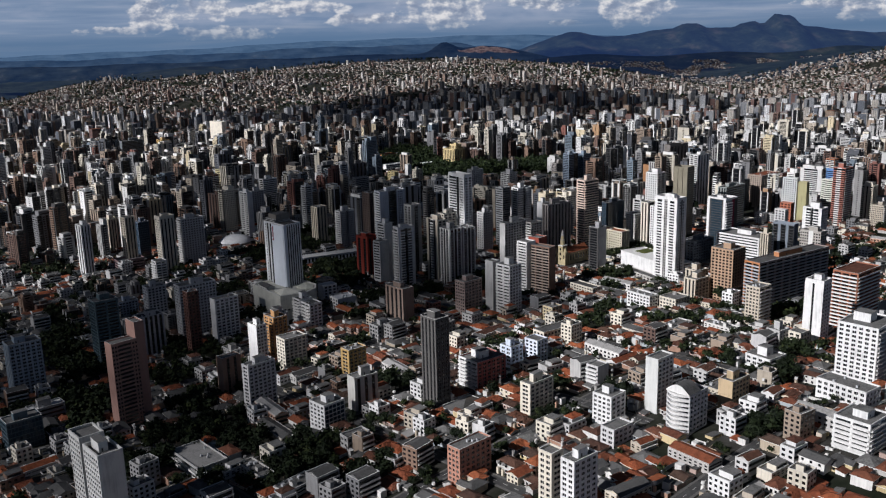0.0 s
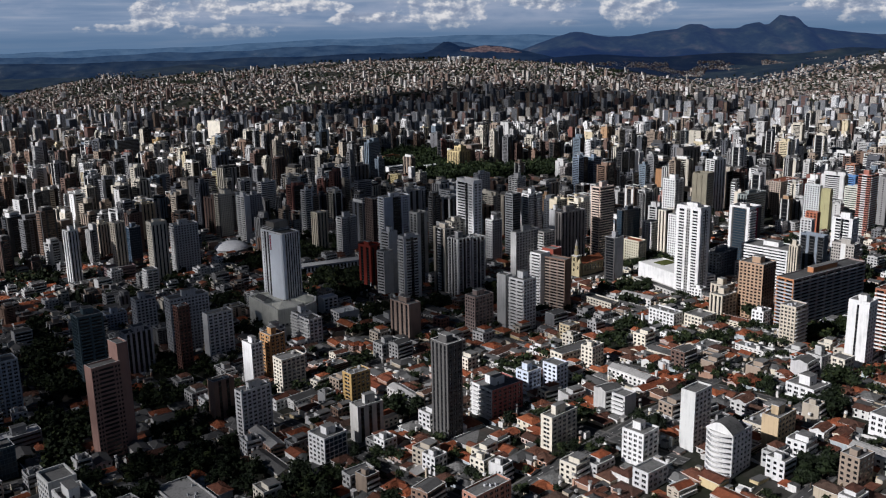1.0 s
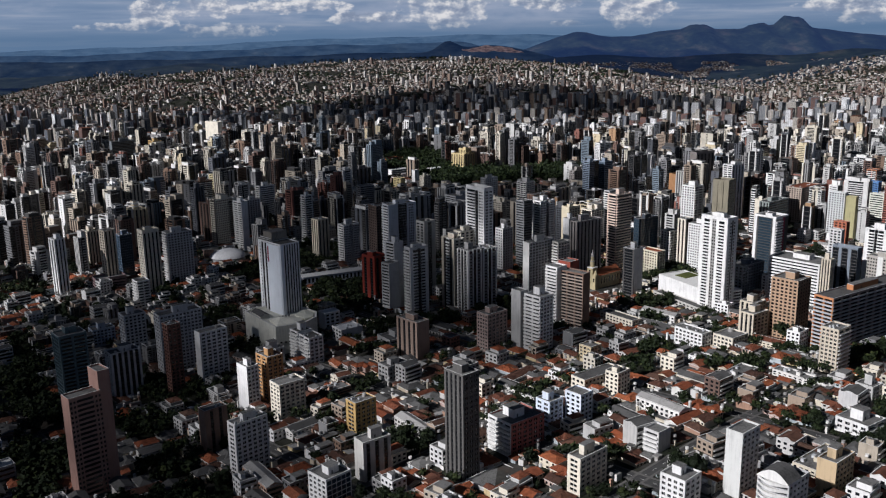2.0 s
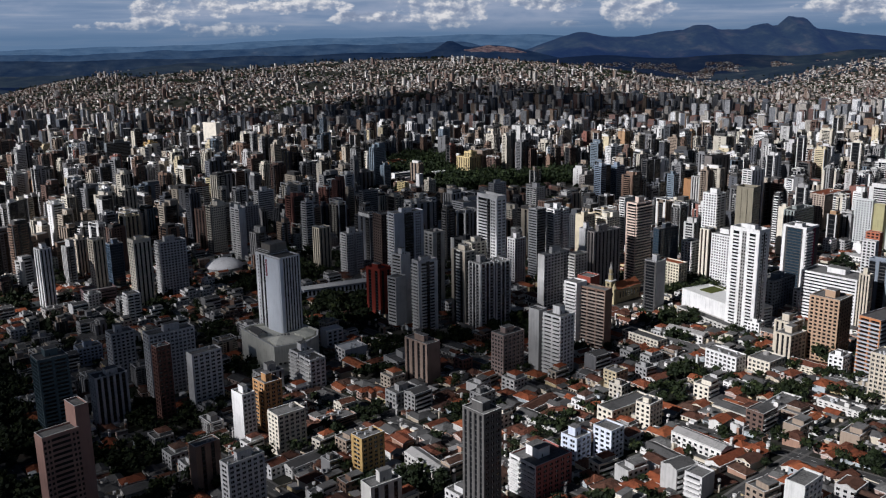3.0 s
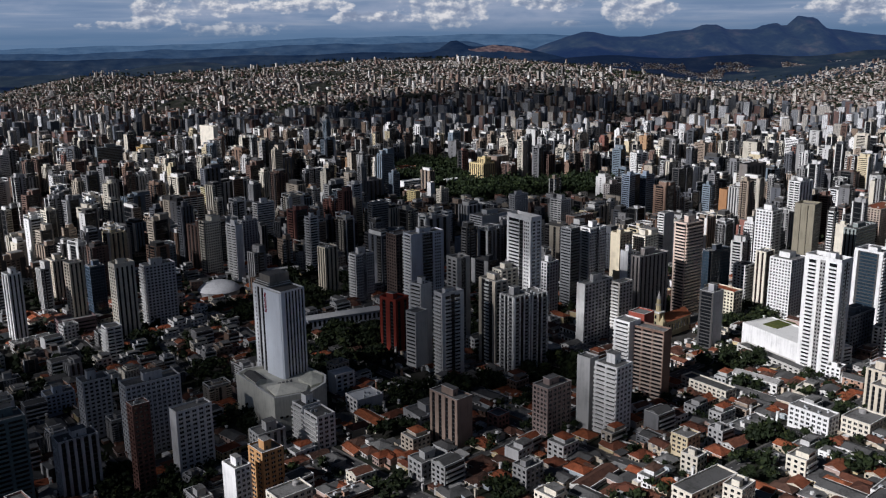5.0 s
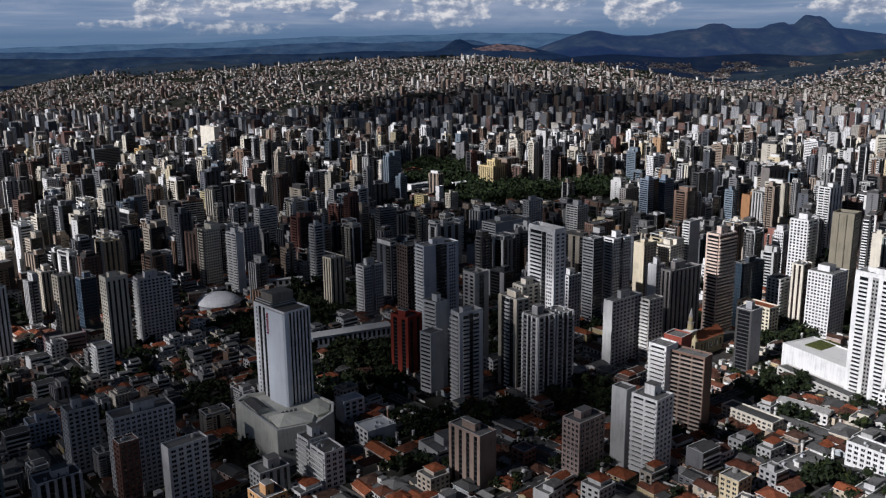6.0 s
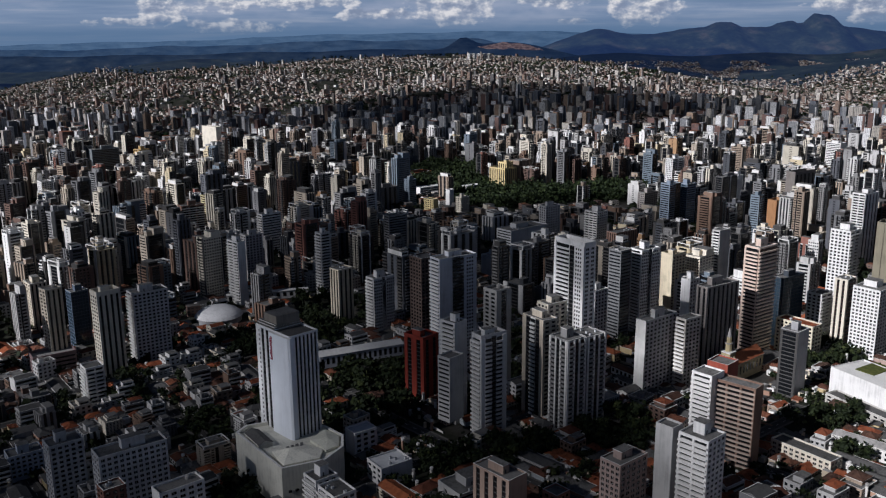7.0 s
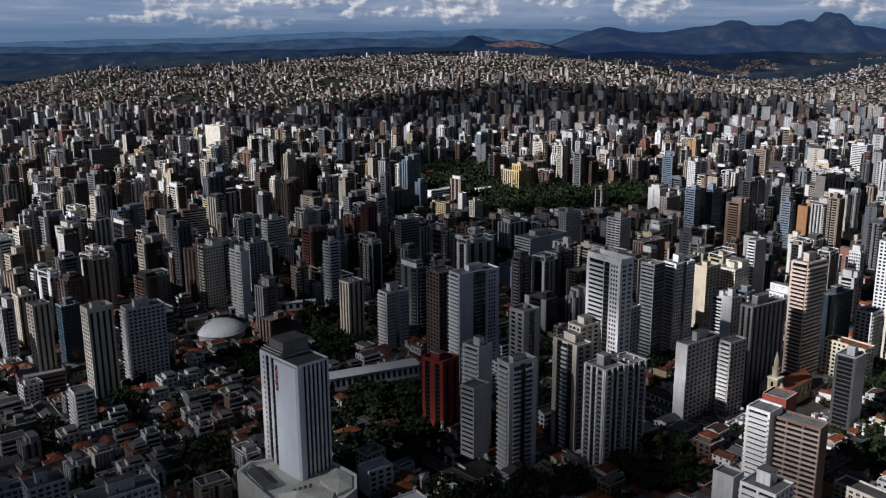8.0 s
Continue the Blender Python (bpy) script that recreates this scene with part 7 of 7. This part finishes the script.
def street(centre, along, length, width):
    """A strip of asphalt with raised pavements and a broken centre line, laid on the ground."""
    side = Vector((-along.y, along.x))
    n = max(2, int(length / 9))

    def strip(s, a, b, lift, mat):
        for k in range(n):
            q = []
            for t, e in ((k, a), (k + 1, a), (k + 1, b), (k, b)):
                p = centre + along * (length * (t / n - 0.5)) + side * e
                q.append((p.x, p.y, ground_z(p.x, p.y) + lift))
            s.face(q, mat)

    s = Shape()
    strip(s, -width / 2, width / 2, 0.30, 0)
    ob = tagged(new("road", s.mesh("road", [ASPHALT])), "worn dark asphalt street between houses", "road", kind="structure")
    for e in (-1, 1):
        s = Shape()
        a, b = sorted((e * width / 2, e * (width / 2 + 1.2)))
        strip(s, a, b, 0.42, 0)
        part("pavement", s, ob, [PAVING])
    s = Shape()
    for k in range(int(length / 6)):
        p = centre + along * (k * 6 - length / 2)
        q = [p + side * e + along * t for t, e in ((0, -0.08), (2.2, -0.08), (2.2, 0.08), (0, 0.08))]
        s.face([(c.x, c.y, ground_z(c.x, c.y) + 0.34) for c in q], 0)
    part("lane_line", s, ob, [MARKING])


for k in range(-1, 9):
    street(GU * (k * 72) + GV * 430, GV, 440, 4.2)
for k in range(2, 9):
    street(GU * 240 + GV * (k * 82.8), GU, 620, 4.0)

# ---- trees ----


def leaf_crown(rng, radius, tall, clumps, leaves, size, count=6):
    """Clumps of small leaves on the tips of a rounded, uneven crown."""
    s = Shape()
    lobes = [(rng.uniform(-0.5, 0.5) * radius, rng.uniform(-0.5, 0.5) * radius, rng.uniform(0.35, 0.75) * tall, rng.uniform(0.42, 0.7) * radius) for _ in range(count)]
    for k in range(clumps):
        lx, ly, lz, lr = rng.choice(lobes)
        a, b = rng.uniform(0, 2 * math.pi), rng.uniform(-0.6, 1.0)
        c = math.sqrt(max(0, 1 - b * b))
        centre = Vector((lx + lr * c * math.cos(a), ly + lr * c * math.sin(a), lz + lr * 0.8 * b))
        for q in range(leaves):
            p = centre + Vector((rng.gauss(0, 1), rng.gauss(0, 1), rng.gauss(0, 0.8))) * size * 0.7
            u = Vector((rng.gauss(0, 1), rng.gauss(0, 1), rng.gauss(0, 1))).normalized()
            v = u.cross(Vector((rng.gauss(0, 1), rng.gauss(0, 1), rng.gauss(0, 1)))).normalized()
            z = size * rng.uniform(0.6, 1.1)
            s.face([tuple(p - u * z), tuple(p + v * z * 0.6), tuple(p + u * z), tuple(p - v * z * 0.6)], 0)
    # a dense heart, so that little light passes
    for lx, ly, lz, lr in lobes:
        i, n = len(s.v), 7
        for j, (zz, rr) in enumerate(((-0.7, 0.45), (0.0, 0.86), (0.65, 0.5))):
            for k in range(n):
                t = 2 * math.pi * k / n + j
                w = rr * lr * rng.uniform(0.75, 1.05)
                s.v.append((lx + w * math.cos(t), ly + w * math.sin(t), lz + zz * lr * 0.8))
        for j in range(2):
            for k in range(n):
                s.f.append((i + j * n + k, i + j * n + (k + 1) % n, i + (j + 1) * n + (k + 1) % n, i + (j + 1) * n + k))
                s.m.append(0)
        s.f.append(tuple(i + 2 * n + k for k in range(n)))
        s.m.append(0)
    return s


def trunk_shape(rng, high):
    s = Shape()
    s.drum(0, 0, 0, high, 0.28, 0, 7, 0.16)
    for k in range(4):
        a = 2 * math.pi * k / 4 + rng.uniform(0, 1)
        base, tip = Vector((0, 0, high * 0.75)), Vector((math.cos(a) * 1.3, math.sin(a) * 1.3, high * 1.35))
        side = Vector((-math.sin(a), math.cos(a), 0)) * 0.09
        up = Vector((0, 0, 0.12))
        s.face([tuple(base - side), tuple(base + side), tuple(tip + side * 0.4), tuple(tip - side * 0.4)], 0)
        s.face([tuple(base - up), tuple(base + up), tuple(tip + up * 0.4), tuple(tip - up * 0.4)], 0)
    return s


rng = random.Random(77)
TREES = []
for k in range(6):
    crown = leaf_crown(rng, rng.uniform(2.6, 3.4), rng.uniform(4.5, 6.0), 46, 6, 0.55)
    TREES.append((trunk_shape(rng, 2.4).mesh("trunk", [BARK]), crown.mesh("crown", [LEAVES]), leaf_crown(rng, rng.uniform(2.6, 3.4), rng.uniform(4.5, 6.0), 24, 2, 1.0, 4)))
tree_count, more_trees = 0, Shape()


def tree(x, y, scale, rng, words="broad-leaved dark green tree with an uneven crown"):
    global tree_count
    t, c, shape = rng.choice(TREES)
    place = pose(x, y, ground_z(x, y) - 0.1, 0, 0, rng.uniform(0, 360)) @ Matrix.Diagonal((scale, scale, scale * rng.uniform(0.85, 1.15), 1))
    up = Matrix.Translation((0, 0, 1.2))
    if polar(x, y)[0] > 430 or tree_count > 300:
        more_trees.join(shape, place @ up, (1, 1, 1))
        return
    tree_count += 1
    ob = new("tree", t)
    ob.matrix_basis = place
    tagged(ob, words, "tree", "town trees")
    part("crown", c, ob, at=up)


rng = random.Random(9)
planted = 0
for a, b, c, d, n_ in WOODS:
    for k in range(n_):
        for attempt in range(4):
            t, q = rng.uniform(0, 2 * math.pi), math.sqrt(rng.random())
            x, y = a + c * q * math.cos(t), b + d * q * math.sin(t)
            if is_free(x, y, 1.0):
                tree(x, y, rng.uniform(0.85, 1.5), rng)
                take(x, y, 0.5)
                planted += 1
                break
for k in range(9000):
    r, th = math.sqrt(rng.uniform(230 ** 2, 800 ** 2)), rng.uniform(-29, 29)
    s_, l_ = r * math.cos(radians(th)), r * math.sin(radians(th))
    x, y = s_ * HX + l_ * HY, s_ * HY - l_ * HX
    lump = noise.noise((x / 40, y / 40, 2.2))
    big = rng.uniform(0.45, 0.85) + max(0.0, lump) * 0.9 + (0.3 if th < -6 else 0)
    if lump < (-0.05 if th < -6 else -0.12) or on_street(x, y, 2.0) or not is_free(x, y, big * 1.1):
        continue
    tree(x, y, big, rng, "small street tree with a dark crown")
    take(x, y, big * 1.5)
    planted += 1

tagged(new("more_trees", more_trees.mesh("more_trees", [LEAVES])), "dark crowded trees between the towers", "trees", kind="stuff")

# the park and far greenery, past counting
s = Shape()
rng = random.Random(4)


def bush(s, x, y, z, r, rng, count=16, leaf=1.0):
    for k in range(count):
        p = Vector((x, y, z + r)) + Vector((rng.gauss(0, 0.5), rng.gauss(0, 0.5), rng.gauss(0.1, 0.42))) * r
        u = Vector((rng.gauss(0, 1), rng.gauss(0, 1), rng.gauss(0, 1))).normalized()
        v = u.cross(Vector((rng.gauss(0, 1), rng.gauss(0, 1), rng.gauss(0, 1)))).normalized()
        w = r * rng.uniform(0.35, 0.6) * leaf
        s.face([tuple(p - u * w), tuple(p + v * w), tuple(p + u * w), tuple(p - v * w)], 0)


for a, b, c, d in PARK:
    for k in range(int(c * d / 7)):
        t, q = rng.uniform(0, 2 * math.pi), math.sqrt(rng.random())
        x, y = a + c * q * math.cos(t), b + d * q * math.sin(t)
        if is_free(x, y, 1.0):
            bush(s, x, y, ground_z(x, y), rng.choice((1.8, 2.6, 3.4, 4.6, 5.6)) * rng.uniform(0.85, 1.15), rng, 38, 0.55)
tagged(new("park_trees", s.mesh("park_trees", [LIT_LEAVES])), "dense dark green trees of the town park", "trees", kind="stuff")
s = Shape()
for k in range(6400):
    r, th = (math.sqrt(rng.uniform(700 ** 2, 3850 ** 2)) if k % 3 else rng.uniform(700, 1500)), rng.uniform(-30, 30)
    s_, l_ = r * math.cos(radians(th)), r * math.sin(radians(th))
    x, y = s_ * HX + l_ * HY, s_ * HY - l_ * HX
    if r > 1640 or is_free(x, y, 1.0):
        bush(s, x, y, ground_z(x, y) - 0.5, rng.uniform(2, 5), rng)
tagged(new("distant_trees", s.mesh("distant_trees", [LEAVES])), "scattered trees between distant buildings", "trees", kind="stuff")
